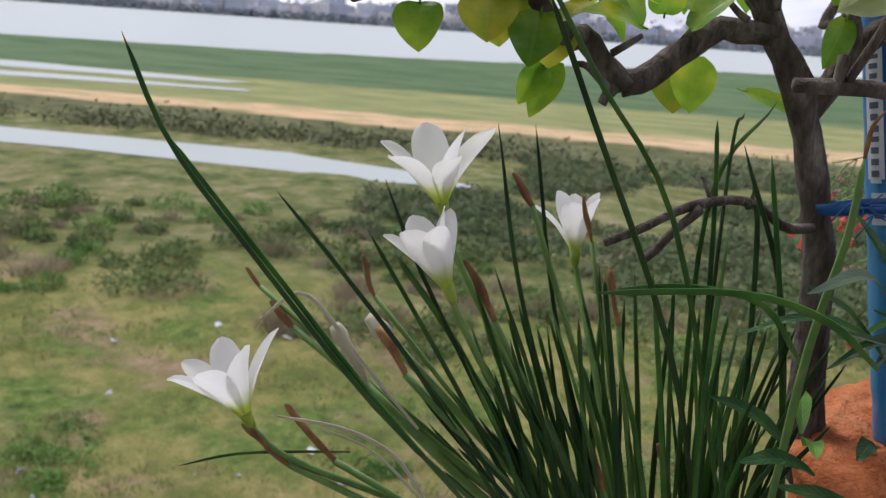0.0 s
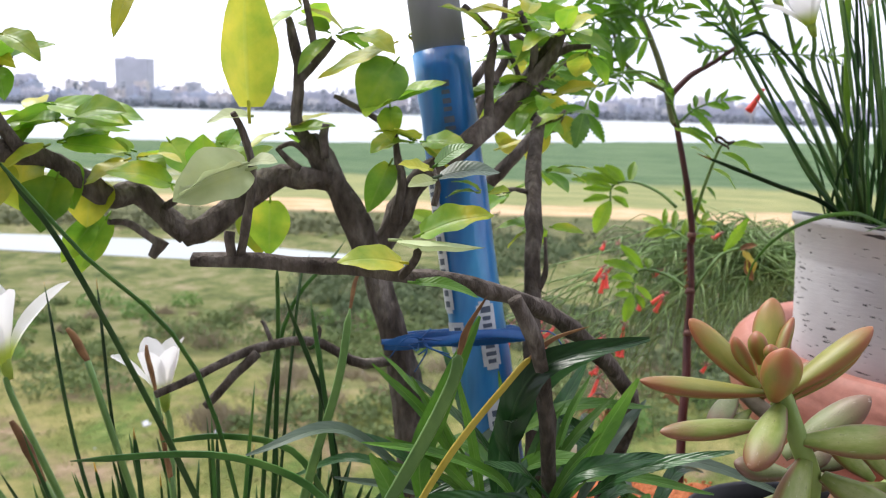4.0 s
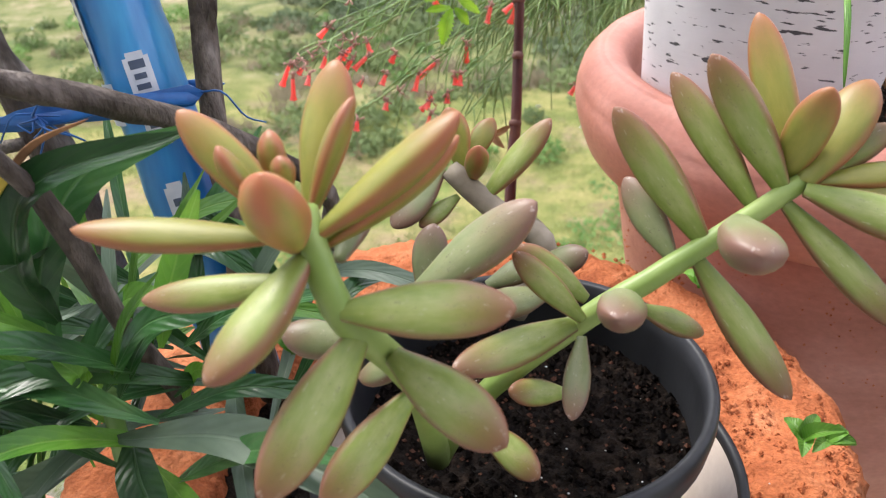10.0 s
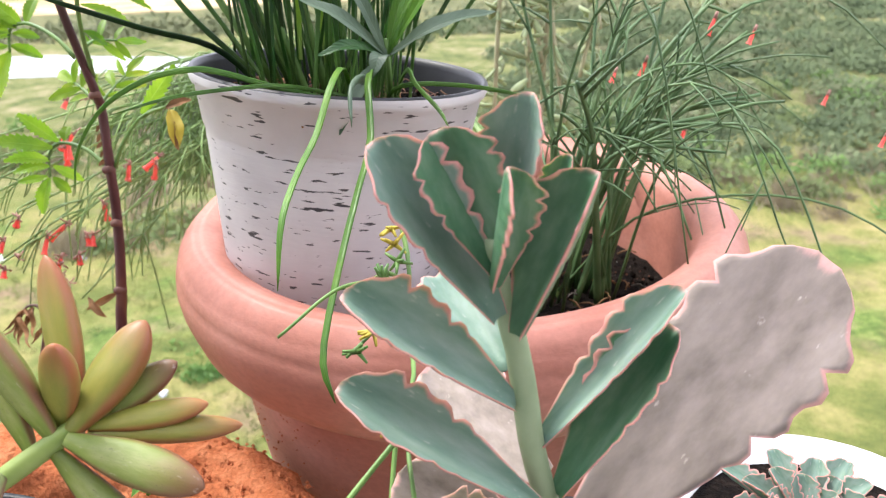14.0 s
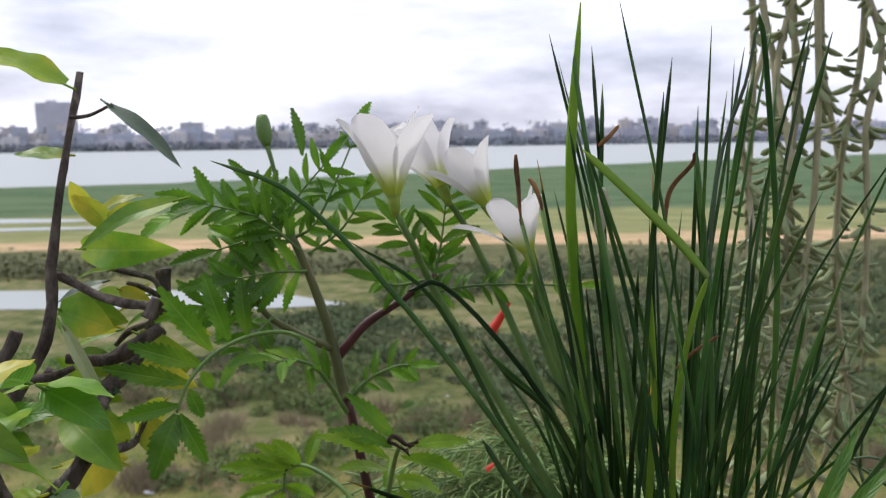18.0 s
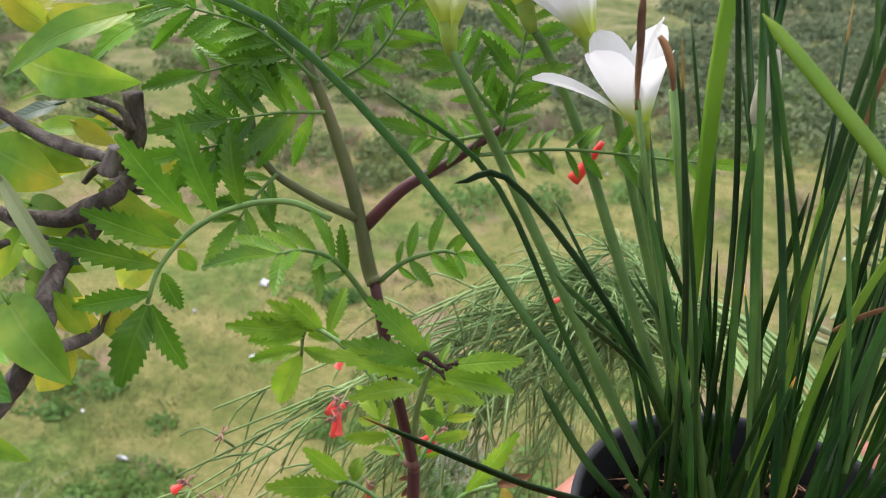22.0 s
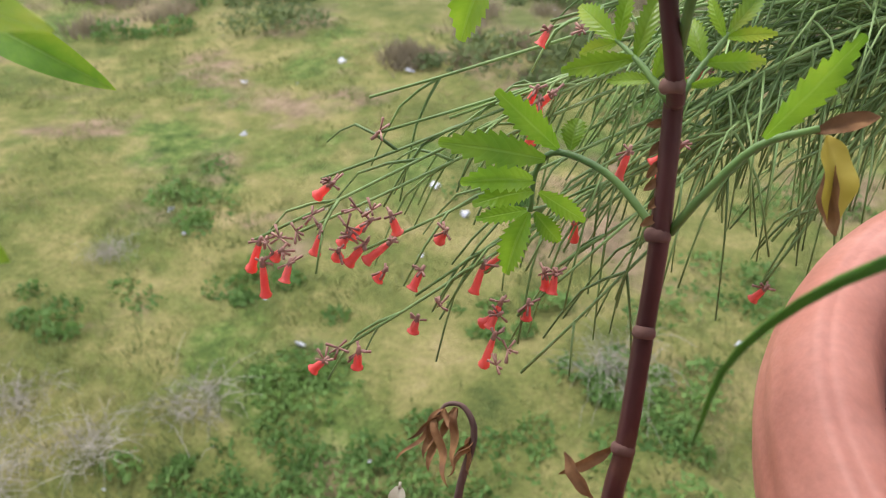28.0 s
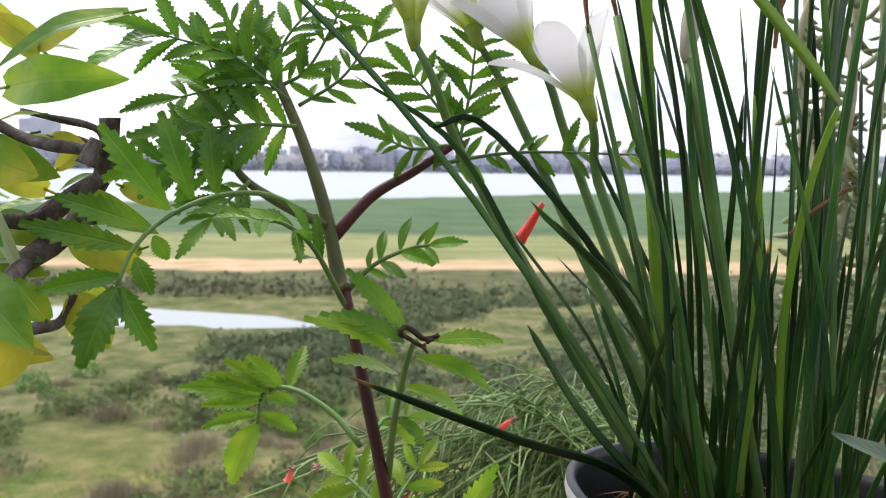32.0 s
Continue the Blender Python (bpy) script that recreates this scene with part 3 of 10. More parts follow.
def ground_sheet():
    g = G()
    us = [-2600, -900, -400, -200] + [-140 + 2.8 * i for i in range(101)] + [200, 400, 900, 2600]
    vs = [-300, -60, -10] + [1.5 * i for i in range(60)] + [95, 110, 140, 200, 300, 500, 900, 1600, 3000]
    for v in vs:
        for u in us:
            z = 0.0
            if -12 < v < 48:
                z = 0.5 * noise.noise((u * 0.12, v * 0.12, 3)) + 0.22 * noise.noise((u * 0.45, v * 0.45, 9))
                z *= min(1, (48 - v) / 10)
            g.v.append(land(u, v, GROUND_Z + z))
    w = len(us)
    g.f = [(j * w + i, j * w + i + 1, (j + 1) * w + i + 1, (j + 1) * w + i) for j in range(len(vs) - 1) for i in range(w - 1)]
    return tagged(link("ground", g, ground_material()), "uneven green and dry-yellow marsh grassland below the building", "ground", kind="structure")


def water_material():
    m, n, l, b = _nodes("still_water")
    b.inputs["Base Color"].default_value = (0.33, 0.36, 0.35, 1)
    b.inputs["Roughness"].default_value = 0.38
    b.inputs["IOR"].default_value = 1.25
    b.inputs["Specular IOR Level"].default_value = 0.5
    t = noise_of(n, l, 0.6, 4.0)
    bp = n.new("ShaderNodeBump")
    bp.inputs["Strength"].default_value, bp.inputs["Distance"].default_value = 0.15, 0.05
    l.new(t.outputs["Fac"], bp.inputs["Height"])
    l.new(bp.outputs["Normal"], b.inputs["Normal"])
    return m


M["water"] = water_material()


def water_sheet(name, label, outline, z):
    """A flat sheet of water whose outline (u, v) is roughened by noise."""
    g = G()
    pts = []
    k = len(outline)
    for i in range(k):
        a, c = Vector(outline[i]), Vector(outline[(i + 1) % k])
        steps = max(2, min(24, int((c - a).length / 3)))
        for j in range(steps):
            p = a.lerp(c, j / steps)
            q = 0.012 * p.y
            pts.append((p.x + 3 * q * noise.noise((p.x * 0.15, p.y * 0.15, 1)), p.y + q * noise.noise((p.x * 0.12, p.y * 0.12, 7))))
    me_v = [land(u, v, z) for u, v in pts]
    bm = bmesh.new()
    bm.faces.new([bm.verts.new(p) for p in me_v])
    bmesh.ops.triangulate(bm, faces=bm.faces[:])
    bm.normal_update()
    bm.faces.ensure_lookup_table()
    if bm.faces[0].normal.z < 0:
        bmesh.ops.reverse_faces(bm, faces=bm.faces[:])
    return tagged(link(name, bm, M["water"], smooth=False), label, "water", kind="structure")


ground_sheet()
water_sheet("water_lake", "broad pale lake under an overcast sky", [(-2500, 150), (-150, 168), (-60, 190), (10, 235), (40, 262), (95, 300), (300, 420), (2500, 900), (2500, 1150), (300, 1050), (-300, 960), (-2500, 800)], GROUND_Z + 0.05)
water_sheet("water_pond", "long narrow pale pond with algae at its edge", [(-75, 44.5), (-40, 46.6), (-20, 46), (-9, 45), (-4.5, 46), (-8, 49), (-18, 52), (-45, 52.6), (-75, 50)], GROUND_Z + 0.05)
water_sheet("water_pool", "shallow pale pool in the far marsh", [(-100, 96), (-62, 98), (-41, 99), (-39, 102), (-60, 106), (-100, 108)], GROUND_Z + 0.05)
water_sheet("water_pool", "shallow pale pool in the far marsh", [(-90, 84), (-52, 88), (-35, 91), (-36, 93), (-55, 93), (-90, 90)], GROUND_Z + 0.05)


# ---- far shore ----
def town():
    rr = random.Random(77)
    mats = []
    # Distance haze is mixed into these facade and window colours.
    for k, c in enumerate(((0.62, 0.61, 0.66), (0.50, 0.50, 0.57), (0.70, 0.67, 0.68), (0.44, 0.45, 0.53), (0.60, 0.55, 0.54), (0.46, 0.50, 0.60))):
        mats.append(surface("haze_tinted_facade", [(0.3, tuple(v * 0.8 for v in c)), (0.7, c)], 0.08, 0.9, 0.0))
    glass = surface("haze_tinted_window", [(0.3, (0.30, 0.31, 0.38)), (0.7, (0.38, 0.39, 0.46))], 0.2, 0.6, 0.0)

    def house(u, v, w, d, h, m):
        t = thing("apartment_building", "apartment block beyond the lake, pale with painted haze", "building", "town beyond the lake")
        t.matrix_basis = Matrix.Translation(land(u, v)) @ Matrix.Rotation(LAND + rr.uniform(-0.3, 0.3), 4, "Z")
        g = G()
        box(g, -w / 2, w / 2, -d / 2, d / 2, 0, h)
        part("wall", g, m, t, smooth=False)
        g = G()
        box(g, -w / 2 - 0.3, w / 2 + 0.3, -d / 2 - 0.3, d / 2 + 0.3, h, h + 0.8)
        x0 = rr.uniform(-0.3, 0.15) * w
        box(g, x0, x0 + rr.uniform(0.12, 0.25) * w, -d / 4, d / 4, h + 0.8, h + rr.uniform(2.2, 4.5))
        part("roof", g, m, t, smooth=False)
        g = G()
        rows, cols = max(1, int(h / 3.2)), max(2, int(w / 4.5))
        for r in range(rows):
            for c in range(cols):
                x0 = -w / 2 + w * (c + 0.28) / cols
                box(g, x0, x0 + w * 0.44 / cols, -d / 2 - 0.12, -d / 2 + 0.05, 3.2 * r + 1.0, 3.2 * r + 2.5)
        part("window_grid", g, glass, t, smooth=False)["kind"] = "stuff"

    # the town climbs a low rise: the rows behind stand taller
    for k in range(230):
        u = -1250 + 2050 * (k + rr.random()) / 230
        back = rr.random()
        rise = 1.0 + 0.25 * noise.noise((u * 0.006, 2, 7))
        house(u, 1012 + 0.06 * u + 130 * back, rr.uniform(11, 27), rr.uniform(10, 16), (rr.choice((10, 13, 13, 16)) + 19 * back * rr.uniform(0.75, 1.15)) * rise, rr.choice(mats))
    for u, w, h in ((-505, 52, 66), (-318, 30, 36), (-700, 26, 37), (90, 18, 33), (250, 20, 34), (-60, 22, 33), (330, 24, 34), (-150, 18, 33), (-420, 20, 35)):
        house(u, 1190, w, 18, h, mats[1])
    # dark tree belt along the water, and crowns between the houses
    g = G()
    for k in range(9000):
        u = rr.uniform(-1300, 850)
        dens = noise.noise((u * 0.02, 3, 1))
        up = rr.random() < 0.4
        if dens < -0.5 or (up and noise.noise((u * 0.035, 8, 2)) < 0.0):
            continue
        v = 985 + 0.06 * u + (rr.uniform(60, 150) if up else rr.uniform(0, 30))
        hh = rr.uniform(6.0, 30.0 + 5 * dens) if up else rr.uniform(0.6, 9.0 + 6 * max(0, dens))
        r = rr.uniform(1.5, 3.6)
        c = Vector(land(u, v, GROUND_Z + hh))
        vs = [c + Vector((rr.uniform(-1, 1), rr.uniform(-1, 1), rr.uniform(-1, 1))).normalized() * r for _ in range(6)]
        g.add(vs, [(0, 1, 2), (2, 3, 4), (4, 5, 0), (1, 3, 5), (0, 2, 4), (1, 2, 5)])
    # Leaf green shifted to grey-blue, which paints the distance haze.
    far_haze_grey = surface("haze_tinted_tree_belt", [(0.3, (0.20, 0.22, 0.26)), (0.7, (0.32, 0.34, 0.38))], 0.05, 0.95, 0.0, vary=0.25)
    tagged(link("tree_belt", g, far_haze_grey, smooth=False), "dark belt of trees on far shore and between houses, haze-painted", "trees", kind="stuff")


town()


# ---- scrub, dry brush and litter on the marsh ----
def leaf_cloud(g, c, rx, rz, count, size, rr):
    for k in range(count):
        d = Vector((rr.gauss(0, 1), rr.gauss(0, 1), abs(rr.gauss(0, 0.8)))).normalized() * rr.uniform(0.45, 1.0)
        p = Vector(c) + Vector((d.x * rx, d.y * rx, d.z * rz))
        a = Vector((rr.uniform(-1, 1), rr.uniform(-1, 1), rr.uniform(-0.6, 1))).normalized()
        b = a.orthogonal().normalized()
        s = size * rr.uniform(0.6, 1.4)
        g.add([p - b * s * 0.4, p + a * s, p + b * s * 0.4, p - a * s * 0.6], [(0, 1, 2, 3)])


def ground_z(u, v):
    z = 0.5 * noise.noise((u * 0.12, v * 0.12, 3)) + 0.22 * noise.noise((u * 0.45, v * 0.45, 9))
    return GROUND_Z + z * min(1, max(0, (48 - v) / 10))


def scrub():
    rr = random.Random(15)
    green = surface("scrub_leaves", [(0.3, (0.075, 0.11, 0.035)), (0.7, (0.15, 0.19, 0.065))], 0.6, 0.8, 0.0, through_light=0.2, vary=0.35)
    brown = surface("dry_scrub", [(0.3, (0.165, 0.138, 0.085)), (0.7, (0.34, 0.285, 0.185))], 0.6, 0.9, 0.0, through_light=0.15, vary=0.3)
    lush = surface("lush_weeds", [(0.3, (0.07, 0.15, 0.03)), (0.7, (0.17, 0.28, 0.07))], 0.8, 0.7, 0.0, through_light=0.3, vary=0.3)
    pale = surface("bleached_dead_stems", [(0.3, (0.30, 0.27, 0.21)), (0.7, (0.46, 0.42, 0.35))], 2.0, 0.9, 0.0, vary=0.25)
    reed = surface("dark_reeds", [(0.3, (0.11, 0.13, 0.06)), (0.7, (0.19, 0.20, 0.10))], 0.5, 0.9, 0.0, vary=0.3)
    for name, mat, label, n, v0, v1, size in (("scrub", green, "low green scrub scattered over the marsh", 260, 20, 35, 0.12), ("weeds", lush, "bright green clumps of weeds on the marsh", 110, 19, 36, 0.11)):
        g = G()
        for k in range(n):
            v = rr.uniform(v0, v1)
            u = rr.uniform(-0.62, 0.62) * (v + 8) - 0.05 * v
            if noise.noise((u * 0.16, v * 0.22, 5 + v0)) < 0.0:
                continue
            r = rr.uniform(0.3, 1.0)
            leaf_cloud(g, land(u, v, ground_z(u, v)), r * rr.uniform(0.8, 1.5), r * 0.85, int(190 * r) + 60, size, rr)
        tagged(link(name, g, mat, smooth=False), label, "bushes", kind="stuff")
    # dry tussocks: tufts of narrow brown blades
    g = G()
    for k in range(230):
        v = rr.uniform(20, 34)
        u = rr.uniform(-0.62, 0.62) * (v + 8) - 0.05 * v
        if noise.noise((u * 0.13, v * 0.2, 31)) < 0.0:
            continue
        r = rr.uniform(0.35, 0.95)
        c = Vector(land(u, v, ground_z(u, v) - 0.02))
        for j in range(int(110 * r) + 30):
            d = Vector((rr.gauss(0, 0.55), rr.gauss(0, 0.55), 1)).normalized() * rr.uniform(0.4, 0.95) * r
            q = c + Vector((rr.gauss(0, 0.38 * r), rr.gauss(0, 0.38 * r), 0))
            w = d.orthogonal().normalized() * rr.uniform(0.015, 0.03)
            g.add([q - w, q + w, q + d], [(0, 1, 2)])
    tagged(link("dry_brush", g, brown, smooth=False), "dry brown grass tussocks scattered over the marsh", "grass", kind="stuff")
    # dense dark thicket beyond the near grass, thicker towards the reeds
    thick = surface("thicket_leaves", [(0.3, (0.045, 0.070, 0.030)), (0.55, (0.095, 0.125, 0.055)), (0.75, (0.19, 0.175, 0.105))], 0.35, 0.85, 0.0, through_light=0.15, vary=0.4)
    g = G()
    for k in range(900):
        v = 22 + 36 * rr.random() ** 0.7
        u = rr.uniform(-9, 0.75 * v + 3)
        if noise.noise((u * 0.09, v * 0.13, 8)) < -0.22 + (0.3 if v < 31 else 0) or (u < -2 and v > 43):
            continue
        r = rr.uniform(0.4, 1.2)
        leaf_cloud(g, land(u, v, ground_z(u, v)), r * rr.uniform(1.1, 2.0), r * 0.85, int(150 * r) + 50, 0.16, rr)
    tagged(link("thicket", g, thick, smooth=False), "dark green thicket of marsh bushes", "bushes", kind="stuff")
    g = G()
    for u, v, r in ((-2.1, 7.2, 1.0), (-1.2, 7.5, 0.8), (-5.6, 7.2, 1.0), (-4.8, 6.4, 0.9), (-3.5, 6.8, 1.2), (0.6, 9.0, 0.7), (-5.6, 8.6, 0.8), (-7.5, 10.5, 0.7), (-2.2, 11, 0.6), (-0.6, 9.4, 0.6), (-9.6, 13.0, 1.0), (-4.0, 14.5, 0.8), (-2.8, 5.6, 0.9), (-10, 9, 0.8), (1.5, 12, 1.0), (3, 16, 1.1), (-6, 6.2, 0.6)):
        for j in range(9):
            a, b = u + rr.gauss(0, 0.9 * r), v + rr.gauss(0, 0.7 * r)
            leaf_cloud(g, land(a, b, ground_z(a, b)), 0.55 * r * rr.uniform(0.5, 1.2), 0.2 * r, 90, 0.075, rr)
    tagged(link("lush_weeds", g, lush, smooth=False), "patches of lush bright green weeds", "weeds", kind="stuff")
    g = G()
    for u, v, r in ((-6.8, 7.6, 0.8), (-0.5, 9.8, 0.9), (-7.8, 6.3, 0.7), (-8.8, 5.4, 0.9), (-9.4, 6.8, 0.7), (-10.5, 10.8, 0.5)):
        c = Vector(land(u, v, ground_z(u, v)))
        for j in range(130):
            d = Vector((rr.gauss(0, 0.8), rr.gauss(0, 0.8), rr.uniform(0.0, 0.35)))
            s = c + Vector((rr.gauss(0, 0.35 * r), rr.gauss(0, 0.35 * r), 0))
            tube(g, [s, s + d * 0.35 * r + Vector((0, 0, 0.25 * r)), s + d * 0.6 * r + Vector((0, 0, rr.uniform(-0.05, 0.2)))], [0.0045, 0.0025], 3, 4)
    tagged(link("dead_brush", g, pale, smooth=False), "tangles of bleached dead stems on the grass", "brush", kind="stuff")
    g = G()
    for k in range(2600):
        u = rr.uniform(-60, 50)
        dens = noise.noise((u * 0.09, 2, 4))
        v = rr.uniform(56.5, 59.5 + 5 * max(0, dens + 0.3))
        if rr.random() > 0.55 + dens:
            continue
        hgt = rr.uniform(0.6, 2.2) * (0.6 + 0.6 * noise.noise((u * 0.08, 1, 1)) + 0.4)
        leaf_cloud(g, land(u, v, GROUND_Z), 1.1, hgt * 0.8, 7, 0.28, rr)
    tagged(link("reeds", g, reed, smooth=False), "dark reed bank beside the pond", "reeds", kind="stuff")
    # grass tufts on the near meadow: narrow blades leaning all ways
    tuft_mat = surface("meadow_grass", [(0.3, (0.10, 0.13, 0.04)), (0.5, (0.20, 0.23, 0.075)), (0.7, (0.36, 0.32, 0.15))], 0.35, 0.8, 0.0, through_light=0.25, vary=0.35)
    g = G()
    for k in range(15000):
        v = 2.5 + 22 * rr.random() ** 1.3
        u = rr.uniform(-0.75, 0.5) * (v + 7) - 1.5
        if noise.noise((u * 0.35, v * 0.35, 21)) < rr.uniform(-0.5, 0.25):
            continue
        c = Vector(land(u, v, ground_z(u, v) - 0.01))
        for j in range(4):
            d = Vector((rr.gauss(0, 0.6), rr.gauss(0, 0.6), 1)).normalized() * rr.uniform(0.07, 0.24)
            q = c + Vector((rr.gauss(0, 0.06), rr.gauss(0, 0.06), 0))
            w = d.orthogonal().normalized() * rr.uniform(0.008, 0.016)
            g.add([q - w, q + w, q + d], [(0, 1, 2)])
    tagged(link("grass", g, tuft_mat, smooth=False), "short tufted green and yellowing meadow grass", "grass", kind="stuff")
    g = G()
    for k in range(75):
        v = rr.uniform(5, 34)
        u = rr.uniform(-0.6, 0.5) * (v + 5) - 1
        c = Vector(land(u, v, ground_z(u, v) + 0.04))
        r = 0.035 + 0.12 * rr.random() ** 2
        vs = [c + Vector((rr.uniform(-1, 1), rr.uniform(-1, 1), rr.uniform(-0.5, 0.6))).normalized() * r for _ in range(7)]
        g.add(vs, [(0, 1, 2), (2, 3, 4), (4, 5, 0), (1, 3, 6), (0, 2, 4), (5, 6, 1)])
    tagged(link("litter", g, surface("plastic_scraps", [(0.3, (0.42, 0.44, 0.48)), (0.7, (0.66, 0.66, 0.68))], 6, 0.5, 0.0), smooth=False), "scattered scraps of white plastic litter on the grass", "litter", kind="stuff")


scrub()

# ---- balcony: ledge, wall, added slab overhead ----
LEDGE_Z = -0.47


def bar(g, a, b, r=0.006):
    """A square steel bar with softened edges between two points."""
    a, b = Vector(a), Vector(b)
    d = (b - a).normalized()
    s = d.cross(Vector((0, 0, 1)))
    s = s.normalized() if s.length > 0.1 else Vector((1, 0, 0))
    h = s.cross(d)
    ring = [(1, 0.7), (0.7, 1), (-0.7, 1), (-1, 0.7), (-1, -0.7), (-0.7, -1), (0.7, -1), (1, -0.7)]
    vs = [p + s * (u * r) + h * (v * r) for p in (a, b) for u, v in ring]
    g.add(vs, [(i, (i + 1) % 8, 8 + (i + 1) % 8, 8 + i) for i in range(8)] + [tuple(range(7, -1, -1)), tuple(range(8, 16))])
    return g


def steel_shelf():
    t = thing("steel_shelf", "white-painted steel bar shelf outside the balcony, carrying the pots", "shelf")
    z = LEDGE_Z - 0.006
    for a, b in (((-0.27, 0.15, z), (0.75, 0.19, z)), ((-0.27, -0.62, z), (0.75, -0.62, z)), ((-0.27, 0.15, z), (-0.27, -0.62, z)), ((0.75, 0.19, z), (0.75, -0.62, z)),
                 ((-0.27, -0.30, z), (-0.72, -0.30, z)), ((-0.27, -0.56, z), (-0.72, -0.56, z))):
        part("rail", bar(G(), a, b, 0.0062), M["white_steel"], t, smooth=False)
    for k in range(13):
        x = -0.24 + 0.08 * k
        if x < -0.09:
            part("slat", bar(G(), (x, -0.615, z), (x, -0.12, z), 0.0055), M["white_steel"], t, smooth=False)
        else:
            part("slat", bar(G(), (x, -0.615, z), (x, 0.15 + 0.04 * (x + 0.27), z), 0.0055), M["white_steel"], t, smooth=False)
    part("post", bar(G(), (-0.27, 0.15, z - 0.5), (-0.27, 0.15, z + 0.03), 0.0075), M["white_steel"], t, smooth=False)
    part("cross_bar", bar(G(), (-0.30, -0.12, z), (-0.08, -0.12, z), 0.0055), M["white_steel"], t, smooth=False)


steel_shelf()
tagged(link("wall_parapet", box(G(), -3.0, 3.0, -1.02, -0.90, -1.45, -0.55), M["wall_paint"], smooth=False), "plain parapet wall below the ledge", "wall", kind="structure")
tagged(link("wall_back", box(G(), -4.0, 4.0, -3.35, -3.2, -1.45, 1.35), M["wall_paint"], smooth=False), "plain light painted house wall", "wall", kind="structure")
# Unseen slab, added to cut skylight on the sides that face the balcony.
tagged(link("ceiling", box(G(), -4.0, 4.0, -3.35, -1.35, 1.35, 1.5), M["wall_paint"], smooth=False), "unseen plain slab added overhead to block skylight", "ceiling", kind="structure")
tagged(link("floor", box(G(), -4.0, 4.0, -3.2, -1.02, -1.6, -1.45), M["concrete"], smooth=False), "plain grey balcony floor", "floor", kind="structure")
tagged(link("wall_house", box(G(), -4.0, 4.0, -3.2, -0.96, -9.6, -1.6), M["wall_paint"], smooth=False), "plain storeys of the house below", "wall", kind="structure")

# ---- pots ----
def place(ob, at, tilt=(0, 0)):
    ob.matrix_basis = pose(*at, tilt[0], tilt[1], 0)


def soil_disc(radius, z, seed, rough=0.0045):
    """A lumpy bed of soil, raised and pitted at three sizes."""
    g = G()
    rings, segs = max(10, int(radius / 0.0026)), 110
    for i in range(rings + 1):
        r = radius * i / rings
        for k in range(segs):
            a = 6.28319 * k / segs
            x, y = r * math.cos(a), r * math.sin(a)
            h = noise.noise((x * 45 + seed, y * 45, 1)) + 0.7 * noise.noise((x * 120, y * 120 + seed, 4)) + 0.5 * noise.noise((x * 290, y * 290, seed))
            g.v.append((x, y, z + rough * h * (1.0 if i < rings else 0.3)))
    g.f = [(i * segs + k, i * segs + (k + 1) % segs, (i + 1) * segs + (k + 1) % segs, (i + 1) * segs + k) for i in range(rings) for k in range(segs)]
    return g


def soil_crumbs(t, radius, z, count, seed):
    def spot(rc):
        a, r = rc.uniform(0, 6.283), radius * math.sqrt(rc.random())
        return (r * math.cos(a), r * math.sin(a), z + rc.uniform(-0.001, 0.003))

    crumbs("soil_crumb", t, M["soil"], count * 3, spot, 0.001, 0.0042, seed, "dark crumbs of soil")
    crumbs("fibre_crumb", t, M["soil_fibre"], count, spot, 0.0006, 0.0021, seed + 50, "reddish fibre crumbs")
    crumbs("grit", t, M["white_steel"], count // 12, spot, 0.0004, 0.001, seed + 90, "white grit")


def big_pot():
    t = thing("flower_pot", "large terracotta flower pot with a thick rolled rim", "flower pot")
    place(t, (0.076, 0.045, LEDGE_Z))
    h = -0.112 - LEDGE_Z
    prof = [(0, 0), (0.125, 0), (0.135, 0.004), (0.150, 0.09), (0.168, 0.17), (0.182, h - 0.096), (0.1815, h - 0.084), (0.1825, h - 0.0805), (0.186, h - 0.079), (0.199, h - 0.0775), (0.2035, h - 0.0755), (0.2075, h - 0.070),
            (0.2118, h - 0.058), (0.2155, h - 0.046), (0.217, h - 0.036), (0.2162, h - 0.027), (0.2148, h - 0.0245), (0.2150, h - 0.0225), (0.2125, h - 0.0145), (0.2105, h - 0.0122), (0.2102, h - 0.0105), (0.202, h - 0.002), (0.1985, h - 0.0004), (0.1968, h - 0.0012), (0.195, h - 0.0003), (0.192, h), (0.181, h - 0.005), (0.174, h - 0.018), (0.171, h - 0.05), (0.165, h - 0.12), (0.15, h - 0.2), (0, h - 0.2)]
    part("body", lathe(prof, 96), M["terracotta"], t)
    part("soil", soil_disc(0.168, h - 0.078, 3.0), M["soil"], t, "dark crumbly potting soil")
    soil_crumbs(t, 0.16, h - 0.078, 480, 13)

    def on_side(rc):
        a, u = rc.uniform(-2.9, -0.4), rc.random() ** 1.5
        z = h - 0.10 - 0.11 * u
        r = 0.1815 - (h - 0.096 - z) * 0.13
        return (r * math.cos(a), r * math.sin(a), z)

    crumbs("clay_speck", t, M["red_rough"], 300, on_side, 0.0006, 0.0018, 8, "specks of red clay splashed on the side")


